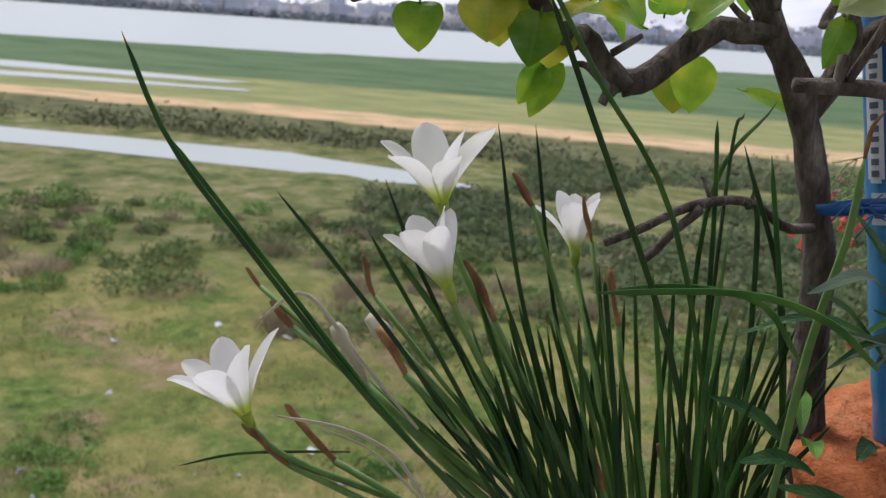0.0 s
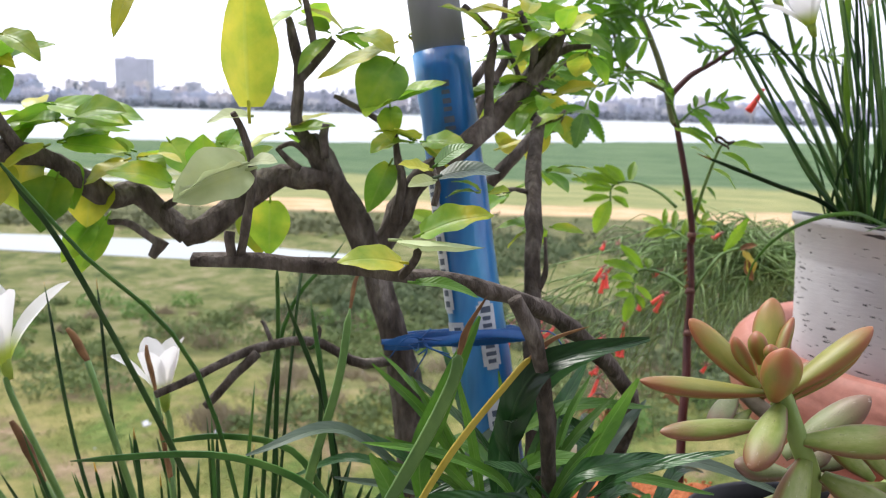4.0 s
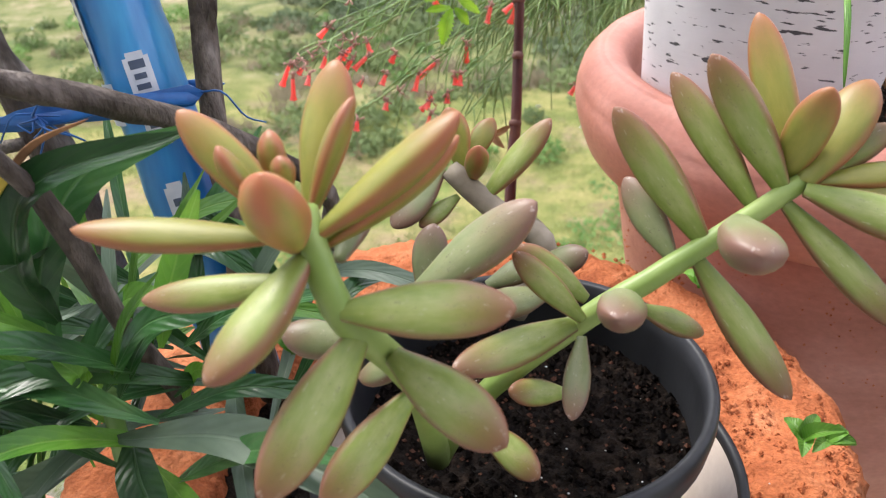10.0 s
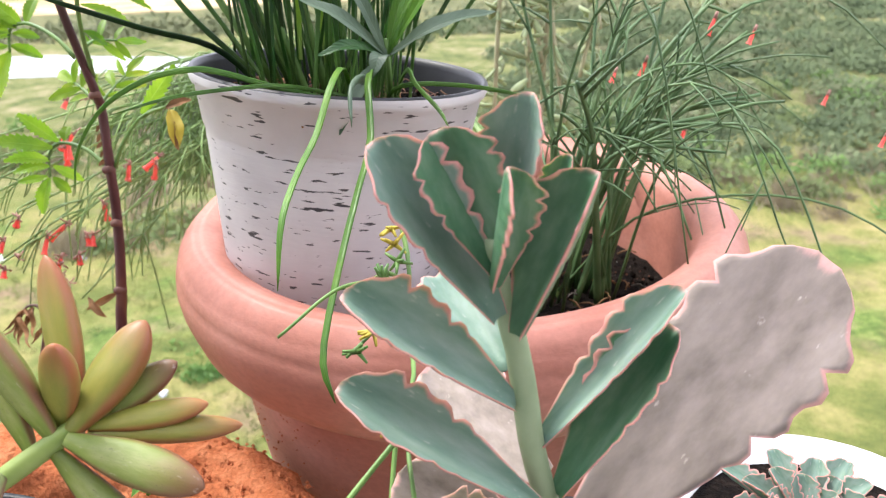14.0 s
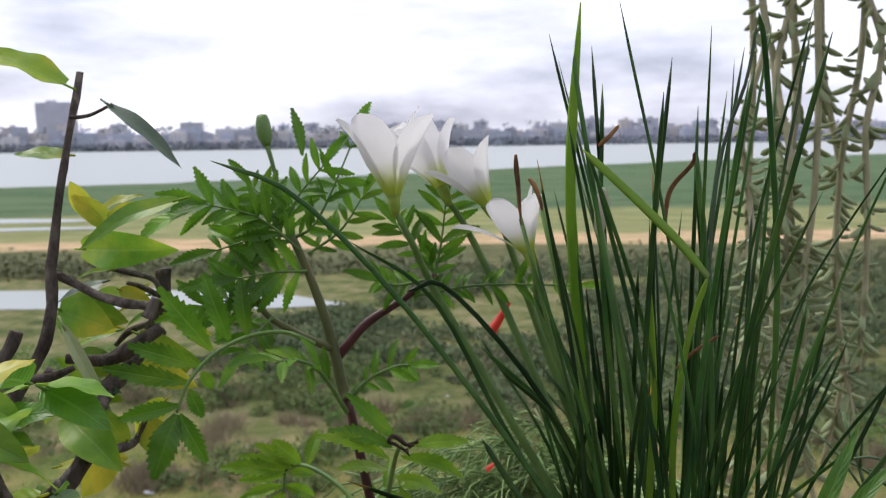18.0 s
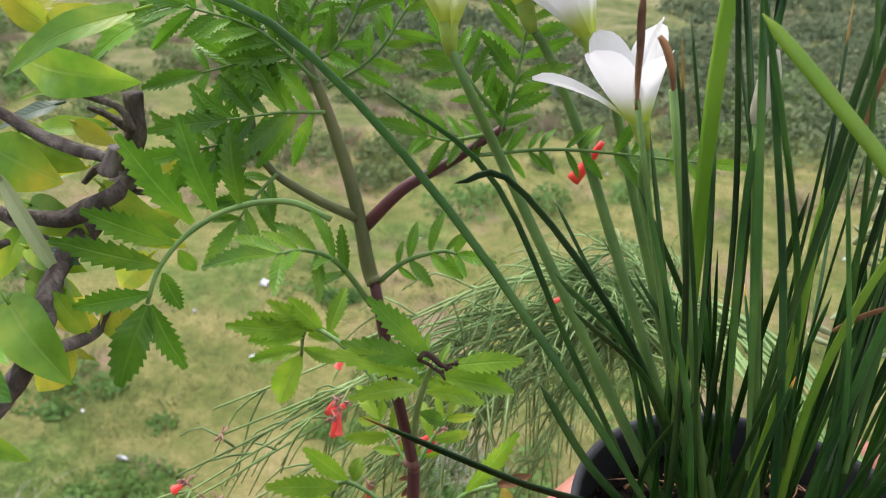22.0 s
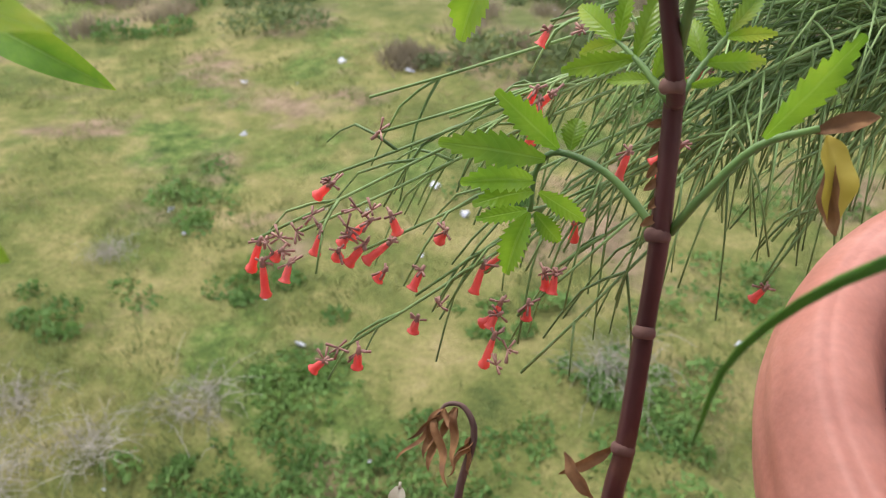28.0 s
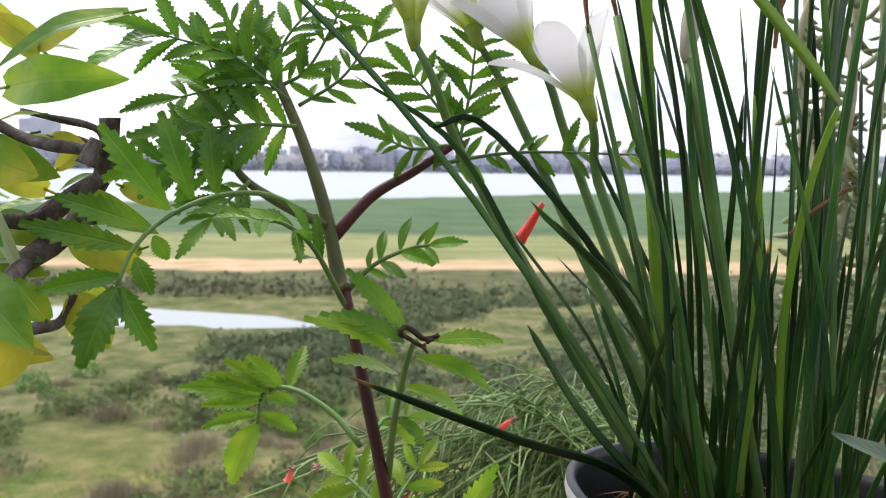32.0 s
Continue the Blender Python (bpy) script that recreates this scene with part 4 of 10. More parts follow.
def white_pot():
    t = thing("flower_pot", "white-painted plastic pot with dark horizontal scratches, set in the terracotta pot", "flower pot")
    place(t, (0, 0, 0), (-3.9, 5.7))
    prof = [(0, -0.17), (0.070, -0.17), (0.073, -0.165), (0.080, -0.11), (0.0885, -0.046), (0.0890, -0.0425), (0.0893, -0.0395), (0.0899, -0.037), (0.0912, -0.034), (0.0960, -0.009), (0.0985, -0.007), (0.0995, -0.004), (0.0995, 0.0)]
    part("body", lathe(prof, 96), M["white_pot"], t)
    part("rim", lathe([(0.0995, 0.0), (0.0985, 0.0015), (0.0955, 0.001), (0.0945, -0.004), (0.086, -0.05)], 96), M["black_plastic"], t, "black bare plastic lip")
    part("soil", soil_disc(0.0925, -0.0235, 5.0, 0.003), M["soil"], t, "dark soil with dry roots")
    soil_crumbs(t, 0.09, -0.0225, 330, 11)


def black_pot():
    t = thing("flower_pot", "small black plastic nursery pot filled with dark soil", "flower pot")
    place(t, (-0.126, -0.339, -0.14))
    part("body", lathe([(0, -0.11), (0.055, -0.11), (0.058, -0.105), (0.0725, -0.02), (0.073, -0.016), (0.0765, -0.015), (0.078, -0.006), (0.078, -0.001), (0.0765, 0.001), (0.0735, 0.0), (0.072, -0.01), (0.066, -0.06)], 72), M["black_plastic"], t)
    part("soil", soil_disc(0.0705, -0.029, 7.0, 0.004), M["soil"], t, "dark crumbly soil with white grit")
    soil_crumbs(t, 0.068, -0.028, 420, 12)


def cream_pot():
    t = thing("flower_pot", "cream plastic outer pot with a grey rim holding the black pot", "flower pot")
    place(t, (-0.126, -0.336, -0.195))
    part("body", lathe([(0, -0.075), (0.074, -0.075), (0.078, -0.07), (0.094, -0.004), (0.092, -0.002), (0.076, -0.065), (0, -0.068)], 72), M["cream"], t)
    part("rim", lathe([(0.0925, -0.006), (0.0955, -0.006), (0.097, -0.002), (0.0965, 0.002), (0.094, 0.003), (0.092, 0.0), (0.0925, -0.006)], 72), M["black_plastic"], t, "dark grey rim")


def rough_planter():
    t = thing("planter", "wide old red clay planter with a thick crumbling rough rim", "planter")
    place(t, (-0.175, -0.272, LEDGE_Z))
    h = -0.235 - LEDGE_Z
    prof = [(0, 0), (0.17, 0), (0.176, 0.006), (0.196, h * 0.5), (0.210, h - 0.03), (0.213, h - 0.012), (0.206, h - 0.002), (0.190, h + 0.003), (0.168, h + 0.002), (0.145, h - 0.004), (0.134, h - 0.014), (0.130, h - 0.035), (0.128, h - 0.08), (0, h - 0.08)]
    # worn, crumbling clay: the outline is broken up at three sizes
    fine = []
    for (r0, z0), (r1, z1) in zip(prof[2:], prof[3:]):
        k = max(1, int(math.hypot(r1 - r0, z1 - z0) / 0.0035))
        fine += [(r0 + (r1 - r0) * i / k, z0 + (z1 - z0) * i / k) for i in range(k)]
    g = lathe([prof[0], prof[1]] + fine + [prof[-1]], 300, 0.02)
    for i, p in enumerate(g.v):
        p = Vector(p)
        if p.z > 0.02 and math.hypot(p.x, p.y) > 0.12:
            q = p * 1.0
            w = 0.0042 * noise.noise(q * 28) + 0.0034 * noise.noise(q * 85) + 0.0026 * noise.noise(q * 230)
            o = Vector((p.x, p.y, 0)).normalized() * (1 if math.hypot(p.x, p.y) > 0.185 else -0.6) + Vector((0, 0, 0.9))
            g.v[i] = tuple(p + o.normalized() * w)
    part("body", g, M["red_rough"], t)

    def on_rim(rc):
        a, r = rc.uniform(-1.8, 1.6), rc.uniform(0.142, 0.208)
        return (r * math.cos(a), r * math.sin(a), h + 0.0015 + rc.uniform(0, 0.001))

    crumbs("clay_crumb", t, M["red_rough"], 1100, on_rim, 0.0008, 0.0034, 3, "loose crumbs of red clay")
    crumbs("grit", t, M["white_steel"], 7, on_rim, 0.0016, 0.003, 5, "small white chips on the rim")
    part("soil", soil_disc(0.132, h - 0.030, 9.0, 0.006), M["soil"], t, "dark soil")


big_pot()
white_pot()
black_pot()
cream_pot()
rough_planter()

# ---- plant materials ----
M["lily_leaf"] = pigment("lily_leaf", [(0.32, (0.016, 0.062, 0.012)), (0.52, (0.052, 0.150, 0.026)), (0.75, (0.150, 0.275, 0.056))], (0.06, 0.12, 0.03), (0.85, 1.1), None, 0.30, 0.0, 16, 0.0, ((0.12, 0.21, 0.055), 0.10, 0.40), 0.36, 0.5, 0.42)
M["lily_tipped"] = pigment("lily_leaf_with_dry_tip", [(0.32, (0.009, 0.042, 0.010)), (0.52, (0.024, 0.085, 0.018)), (0.75, (0.07, 0.165, 0.034))], (0.52, 0.32, 0.06), (0.965, 0.99), None, 0.34, 0.0, 16, 0.0, ((0.12, 0.20, 0.045), 0.10, 0.40), 0.36, 0.45, 0.42)
M["lily_light"] = pigment("young_lily_leaf", [(0.3, (0.22, 0.42, 0.04)), (0.7, (0.36, 0.54, 0.08))], (0.42, 0.50, 0.10), (0.9, 1.1), None, 0.4, 0.0, 16, 0.0, ((0.30, 0.42, 0.12), 0.12, 0.3), 0.45, 0.1)
M["petal"] = pigment("white_petal", [(0.3, (0.80, 0.79, 0.80)), (0.7, (0.87, 0.86, 0.86))], (0.86, 0.80, 0.83), (0.9, 1.1), None, 0.45, 0.0, 30, 0.0, ((0.46, 0.56, 0.05), 0.26, 0.56), 0.48, 0.02)
M["petal_base"] = surface("green_petal_base", [(0.3, (0.22, 0.36, 0.04)), (0.7, (0.46, 0.55, 0.09))], 70, 0.5, 0.1, 160, 0.0005, through_light=0.3)
M["dry"] = surface("dry_brown_stalk", [(0.3, (0.10, 0.05, 0.025)), (0.55, (0.26, 0.13, 0.055)), (0.75, (0.42, 0.25, 0.11))], 60, 0.8, 0.4, 200, 0.001, through_light=0.15, vary=0.3)
M["root_tan"] = surface("tan_root", [(0.3, (0.16, 0.072, 0.045)), (0.7, (0.30, 0.155, 0.105))], 60, 0.8, 0.3, 200, 0.0008)
M["stalk"] = surface("green_stalk", [(0.3, (0.07, 0.15, 0.035)), (0.7, (0.15, 0.26, 0.06))], 50, 0.5, 0.15, 200, 0.0005, vary=0.2)
M["straw"] = surface("pale_straw", [(0.3, (0.45, 0.42, 0.30)), (0.7, (0.62, 0.58, 0.46))], 50, 0.7, 0.2, 160, 0.0006, through_light=0.2)
M["yellow_leaf"] = surface("yellowing_leaf", [(0.3, (0.50, 0.40, 0.05)), (0.7, (0.62, 0.50, 0.10))], 50, 0.5, 0.1, 200, 0.0005, through_light=0.3)
M["bark"] = surface("grey_brown_bark", [(0.3, (0.036, 0.028, 0.022)), (0.52, (0.098, 0.080, 0.068)), (0.75, (0.215, 0.188, 0.165))], 70, 0.9, 1.0, 200, 0.004, (260, 0.75), spec=0.2, stretch=(1, 1, 0.4))
M["citrus_leaf"] = veined("citrus_leaf", [(0.26, (0.075, 0.20, 0.018)), (0.44, (0.17, 0.35, 0.028)), (0.58, (0.32, 0.46, 0.04)), (0.70, (0.56, 0.53, 0.05))], 26, (0.30, 0.42, 0.10), 7, 0.36, 0.5, 0.3, 0.4, 0.22, 0.0003)
M["citrus_yellow"] = veined("yellow_citrus_leaf", [(0.3, (0.20, 0.34, 0.03)), (0.5, (0.44, 0.47, 0.045)), (0.7, (0.66, 0.58, 0.06))], 40, (0.42, 0.50, 0.12), 7, 0.38, 0.45, 0.15, 0.4, 0.22, 0.0003)
M["citrus_under"] = veined("pale_leaf_underside", [(0.3, (0.36, 0.45, 0.20)), (0.6, (0.50, 0.56, 0.30)), (0.8, (0.60, 0.62, 0.26))], 30, (0.55, 0.60, 0.36), 7, 0.55, 0.3, 0.1, 0.4, 0.25, 0.0003)
M["dark_leaf"] = veined("dark_glossy_leaf", [(0.3, (0.013, 0.046, 0.014)), (0.55, (0.032, 0.098, 0.027)), (0.8, (0.080, 0.175, 0.048))], 30, (0.12, 0.22, 0.08), 11, 0.28, 0.2, 0.4, 0.36, 0.28, 0.0006)
M["bright_leaf"] = veined("fresh_green_leaf", [(0.3, (0.045, 0.140, 0.016)), (0.6, (0.115, 0.265, 0.030)), (0.8, (0.22, 0.38, 0.05))], 30, (0.26, 0.42, 0.10), 11, 0.38, 0.35, 0.25, 0.45, 0.3, 0.0005)
M["grey_leaf"] = veined("dull_grey_green_leaf", [(0.3, (0.050, 0.088, 0.052)), (0.7, (0.115, 0.165, 0.105))], 30, (0.19, 0.25, 0.16), 11, 0.42, 0.15, 0.2, 0.45, 0.16, 0.0003)
M["blue_tie"] = surface("blue_plastic_tie", [(0.3, (0.005, 0.05, 0.20)), (0.7, (0.015, 0.12, 0.36))], 60, 0.4, 0.2, 150, 0.001)


def pole_material():
    m, n, l, b = _nodes("blue_plastic_wrap")
    t = noise_of(n, l, 35, 4.0, (1, 1, 0.12))
    r = ramp_of(n, [(0.3, (0.005, 0.055, 0.22)), (0.5, (0.013, 0.150, 0.43)), (0.7, (0.06, 0.31, 0.60))])
    l.new(t.outputs["Fac"], r.inputs["Fac"])
    l.new(r.outputs["Color"], b.inputs["Base Color"])
    b.inputs["Roughness"].default_value = 0.28
    b.inputs["Specular IOR Level"].default_value = 0.6
    bp = n.new("ShaderNodeBump")
    bp.inputs["Strength"].default_value, bp.inputs["Distance"].default_value = 0.5, 0.003
    l.new(t.outputs["Fac"], bp.inputs["Height"])
    l.new(bp.outputs["Normal"], b.inputs["Normal"])
    return m


M["pole_wrap"] = pole_material()
M["pole_pipe"] = surface("grey_plastic_pipe", [(0.3, (0.16, 0.16, 0.19)), (0.7, (0.27, 0.27, 0.31))], 30, 0.45, 0.2, 100, 0.0008, stretch=(1, 1, 0.2))
M["white_print"] = surface("white_print", [(0.3, (0.45, 0.48, 0.53)), (0.7, (0.66, 0.67, 0.70))], 60, 0.5, 0.1, 150, 0.0005)
M["black_print"] = surface("dark_print", [(0.3, (0.05, 0.07, 0.11)), (0.7, (0.09, 0.11, 0.16))], 60, 0.5, 0.1, 150, 0.0005)

# ---- rain lilies ----
rnd = random.Random(7)
EYE_SIDE = Vector((0.15, -0.95, 0.25))


def blade(owner, pts, width=0.0055, mat="lily_leaf", n=14, tip=None, fold=0.45, label=""):
    d = Vector(pts[-1]) - Vector(pts[0])
    nrm = EYE_SIDE + Vector((rnd.uniform(-0.8, 0.8), rnd.uniform(-0.2, 0.2), 0))
    nrm = nrm - d * (nrm.dot(d) / d.length_squared)
    if tip is None:
        tip = rnd.choice((0.06, 0.1, 0.1, 0.16, 0.25))
    if mat == "lily_leaf" and rnd.random() < 0.15:
        mat = "lily_tipped"
    ob = new("leaf", reed(pts, width * 0.72, nrm, M[mat], n, tip))
    ob.parent = owner
    if label:
        ob["label"] = label
    return ob


def lily_flower(owner, base, axis, length=0.048, spread=0.62, roll=0.0, petals=6, stem=None):
    """A six-petalled funnel flower: broad white petals with yellow-green bases, and a thin stalk where stem points are given."""
    base, axis = Vector(base), Vector(axis).normalized()
    a = axis.orthogonal().normalized()
    c = axis.cross(a)
    fl = new("flower")
    fl.parent = owner
    fl["label"] = "white six-petalled rain lily flower with a green throat"
    cols, n = (-1, -0.66, -0.33, 0, 0.33, 0.66, 1), 12
    for k in range(petals):
        ang = roll + 2 * math.pi * k / petals + rnd.uniform(-0.12, 0.12)
        out = a * math.cos(ang) + c * math.sin(ang)
        across = axis.cross(out)
        sp = spread * (0.85 if k % 2 else 1.15) * rnd.uniform(0.6, 1.35)
        wide = length * (0.37 if k % 2 else 0.31) * rnd.uniform(0.92, 1.08)
        vs, uvs = [], []
        for i in range(n + 1):
            t = i / n
            p = base + axis * (length * (t - 0.30 * sp * t * t)) + out * (0.0022 + length * (0.05 * t + 0.66 * sp * t ** 1.25))
            slope = (axis * (1 - 0.6 * sp * t) + out * (0.05 + 0.82 * sp * t ** 0.25)).normalized()
            h = across.cross(slope).normalized()
            w = wide / 2 * (0.15 + 0.87 * math.sin(min(1.0, t / 0.62) * math.pi / 2) ** 1.5 if t < 0.62 else 1.02 * max(0.0, 1 - ((t - 0.62) / 0.385) ** 2.3) ** 0.6)
            for x in cols:
                ruffle = 0.05 * wide * math.sin(6 * t + 3 * x + k)
                vs.append(p + across * (w * x) + h * (-0.32 * w * x * x + ruffle * abs(x)))
                uvs.append((abs(x), t))
        fs = [(i * 7 + j, i * 7 + j + 1, i * 7 + j + 8, i * 7 + j + 7) for i in range(n) for j in range(6)]
        ob = new("petal", uv_mesh("petal", vs, fs, uvs, M["petal"]))
        ob.parent = fl
    g = G()
    tube(g, [base - axis * 0.008, base - axis * 0.003, base + axis * (length * 0.10)], [0.0020, 0.0034, 0.0044], 12)
    part("throat", g, M["petal_base"], fl, "yellow-green throat")
    g = G()
    for k in range(5):
        o = (a * math.cos(k * 1.25) + c * math.sin(k * 1.25)) * 0.004
        tube(g, [base + axis * 0.01, base + axis * (length * 0.42) + o], [0.0005, 0.0009], 5)
    part("stamens", g, M["yellow_leaf"], fl, "thin yellow stamens")
    if stem:
        g = G()
        tube(g, list(stem) + [base - axis * 0.004], [0.0028, 0.0024, 0.0018], 7, 10)
        part("flower_stalk", g, M["stalk"], fl)
    return fl


def bud(owner, pts, r=0.004, mat="dry", label="withered brown seed stalk", root=None):
    g = G()
    q = 0.62 if mat == "dry" else 0.9
    tube(g, pts, [r * 0.5 * q, r * 0.8 * q, r * q, r * 0.9 * q, r * 0.5 * q], 8, 10, 0.9)
    b = part("bud", g, M[mat], owner, label)
    if root is not None:
        g = G()
        p0 = Vector(pts[0])
        knee = p0.lerp(root, 0.45) + (p0 - Vector(pts[1])) * 0.8
        tube(g, [p0 + (Vector(pts[1]) - p0) * 0.2, knee, root], [r * 0.55, r * 0.55, r * 0.7], 6, 8)
        part("stalk", g, M["stalk"], owner)
    return b


def front_lilies():
    t = thing("rain_lily_plant", "clump of white rain lilies with long thin dark green leaves", "plant")
    # leaves that stand out one by one
    blade(t, [(-0.5324, -0.4089, -0.3017), (-0.6307, -0.4549, -0.2009), (-0.715, -0.4836, -0.0935), (-0.7476, -0.5093, -0.0331), (-0.7663, -0.5211, 0.0222)], 0.0055)
    blade(t, [(-0.5458, -0.4145, -0.3062), (-0.6349, -0.4544, -0.1946), (-0.6987, -0.4733, -0.1139), (-0.7339, -0.4828, -0.0699), (-0.7631, -0.4921, -0.0319)], 0.005)
    blade(t, [(-0.5389, -0.4121, -0.3057), (-0.6205, -0.4254, -0.1851), (-0.6694, -0.4433, -0.1174), (-0.7145, -0.4535, -0.0651)], 0.0055)
    blade(t, [(-0.5224, -0.3975, -0.3108), (-0.5921, -0.407, -0.1907), (-0.6386, -0.4097, -0.1105), (-0.6622, -0.4131, -0.0581)], 0.0055)
    blade(t, [(-0.5259, -0.3987, -0.3111), (-0.6016, -0.4052, -0.1738), (-0.6531, -0.4127, -0.1046)], 0.008)
    blade(t, [(-0.5312, -0.4005, -0.3114), (-0.6063, -0.4108, -0.1882), (-0.6721, -0.4147, -0.0905)], 0.005)
    blade(t, [(-0.5046, -0.3915, -0.3096), (-0.574, -0.3768, -0.1434), (-0.6066, -0.3634, -0.0223)], 0.0055)
    blade(t, [(-0.4908, -0.3777, -0.3148), (-0.5524, -0.3638, -0.1597), (-0.5881, -0.3361, -0.0236)], 0.0045)
    blade(t, [(-0.4403, -0.3707, -0.3086), (-0.4788, -0.392, -0.1503), (-0.5439, -0.4131, 0.0004), (-0.5654, -0.4369, 0.0552)], 0.0055)
    blade(t, [(-0.4253, -0.3928, -0.2886), (-0.4865, -0.3737, -0.0779), (-0.5383, -0.4185, 0.0134), (-0.5694, -0.4453, 0.0683)], 0.0055)
    blade(t, [(-0.3956, -0.3647, -0.2991), (-0.4167, -0.3335, -0.129), (-0.4559, -0.3269, -0.0244)], 0.0055)
    blade(t, [(-0.3904, -0.3629, -0.2988), (-0.4153, -0.3371, -0.143), (-0.4389, -0.3228, -0.0291)], 0.0055)
    blade(t, [(-0.4225, -0.3647, -0.3074), (-0.4377, -0.3071, -0.0895), (-0.449, -0.3042, -0.0666)], 0.0055)
    blade(t, [(-0.4613, -0.3688, -0.3165), (-0.4723, -0.3033, -0.0758), (-0.437, -0.2645, 0.0015)], 0.005)
    blade(t, [(-0.4544, -0.3755, -0.3096), (-0.4623, -0.2914, -0.0453), (-0.4578, -0.2792, -0.0078)], 0.004)
    blade(t, [(-0.4491, -0.3737, -0.3093), (-0.4659, -0.3156, -0.0879), (-0.4744, -0.2968, -0.0126)], 0.005)
    blade(t, [(-0.4178, -0.4356, -0.2564), (-0.4087, -0.4075, -0.1304), (-0.3965, -0.3841, -0.0624), (-0.394, -0.3711, -0.0195)], 0.0075, "stalk", tip=0.06, label="thick green flower stalk with a dry tip")
    blade(t, [(-0.3939, -0.3712, -0.0201), (-0.3921, -0.3656, -0.0026), (-0.3848, -0.3601, 0.0086)], 0.004, "dry", tip=0.8)
    blade(t, [(-0.352, -0.4591, -0.1092), (-0.3309, -0.4468, -0.0682), (-0.3172, -0.4377, -0.0354), (-0.315, -0.4346, -0.0206)], 0.0095, "stalk", tip=0.06, label="thick green flower stalk with a dry tip")
    blade(t, [(-0.3149, -0.4347, -0.0214), (-0.3116, -0.4316, -0.0083), (-0.3036, -0.4271, 0.0067)], 0.005, "dry", tip=0.8)
    blade(t, [(-0.3438, -0.4384, -0.1218), (-0.3191, -0.4244, -0.0759), (-0.2924, -0.4113, -0.0384), (-0.2834, -0.4072, -0.0274)], 0.006, "yellow_leaf", tip=0.05, label="yellowed leaf with a brown dry end")
    blade(t, [(-0.2839, -0.4075, -0.0279), (-0.2729, -0.4031, -0.018), (-0.2558, -0.3977, -0.0113)], 0.004, "dry", tip=0.8)
    blade(t, [(-0.4042, -0.3677, -0.1484), (-0.4322, -0.3667, -0.1139), (-0.4757, -0.3684, -0.1092), (-0.5191, -0.3734, -0.1165)], 0.006, n=12)
    blade(t, [(-0.3757, -0.4244, -0.1222), (-0.4038, -0.4279, -0.0998), (-0.4483, -0.4381, -0.0885), (-0.5239, -0.4501, -0.0973)], 0.006, n=12)
    blade(t, [(-0.6044, -0.4593, -0.2455), (-0.6282, -0.4588, -0.2173), (-0.6597, -0.4647, -0.203), (-0.7029, -0.4769, -0.1977)], 0.004, "straw", label="limp pale withered leaf")
    blade(t, [(-0.6044, -0.4593, -0.2455), (-0.6416, -0.4624, -0.215), (-0.6761, -0.4698, -0.2025)], 0.003, "straw", label="limp pale withered leaf")
    blade(t, [(-0.6265, -0.4247, -0.2142), (-0.667, -0.4263, -0.1749), (-0.7075, -0.428, -0.1356), (-0.7339, -0.4419, -0.1551)], 0.004, "straw")
    blade(t, [(-0.669, -0.4336, -0.2361), (-0.7177, -0.4501, -0.2396), (-0.7453, -0.4601, -0.2437), (-0.7738, -0.4717, -0.2525)], 0.003, "lily_leaf")
    # the dense rest, fanning out from the bulbs
    mid, low = Vector((-0.4776, -0.3865, -0.3222)), Vector((-0.4593, -0.4242, -0.4362))
    side = (Vector((-0.4067, -0.3625, -0.3172)) - mid) / 200
    up = (Vector((-0.4886, -0.3693, -0.25)) - mid) / 200
    deep = (Vector((-0.4792, -0.2069, -0.453)) - mid).normalized()
    for k in range(118):
        u = rnd.uniform(-1, 1)
        root = mid + side * (u * 170) + deep * rnd.uniform(-0.05, 0.06) - up * 40
        lean = u * 130 + rnd.gauss(-45 if u < 0.3 else 10, 70)
        h = rnd.uniform(330, 660) - abs(lean) * 0.4
        top = root + side * lean + up * h + deep * rnd.uniform(-0.03, 0.03)
        knee = root.lerp(top, 0.55) + side * (lean * -0.12) + up * 15
        blade(t, [root, knee, top], rnd.uniform(0.0036, 0.0058))
    # flowers
    root = mid - up * 20
    lily_flower(t, (-0.6391, -0.3641, -0.0836), side * -8 + up * 100 - deep * 0.02, 0.064, 0.80, 0.25, stem=[root - side * 60, root - side * 180 + up * 320, (-0.6316, -0.3677, -0.1044)])
    lily_flower(t, (-0.6155, -0.4119, -0.1247), side * -35 + up * 100 - deep * 0.01, 0.058, 0.50, 0.5, stem=[root - side * 80, root - side * 190 + up * 260, (-0.6027, -0.4144, -0.1477)])
    lily_flower(t, (-0.7346, -0.4502, -0.2211), side * -45 + up * 100 - deep * 0.012, 0.062, 0.68, 0.1, stem=[root - side * 150, root - side * 330 + up * 150, (-0.703, -0.4467, -0.2439)])
    lily_flower(t, (-0.5562, -0.3089, -0.116), side * 5 + up * 100 - deep * 0.012, 0.050, 0.55, 0.9, stem=[root - side * 60, root - side * 60 + up * 300, (-0.5488, -0.314, -0.142)])
    bud(t, [(-0.6645, -0.4208, -0.1964), (-0.6741, -0.419, -0.1792), (-0.683, -0.4184, -0.1673), (-0.6915, -0.4182, -0.1571)], 0.0058, "straw", "closed pale green flower bud", root=root)
    bud(t, [(-0.6554, -0.4085, -0.1635), (-0.6594, -0.4088, -0.1602), (-0.6654, -0.4093, -0.1553), (-0.6721, -0.4102, -0.1511)], 0.0055, "straw", "closed white flower bud", root=root)
    bud(t, [(-0.6746, -0.4381, -0.2455), (-0.691, -0.439, -0.2305), (-0.7073, -0.4399, -0.2156), (-0.7136, -0.44, -0.2088)], 0.0042, root=root)
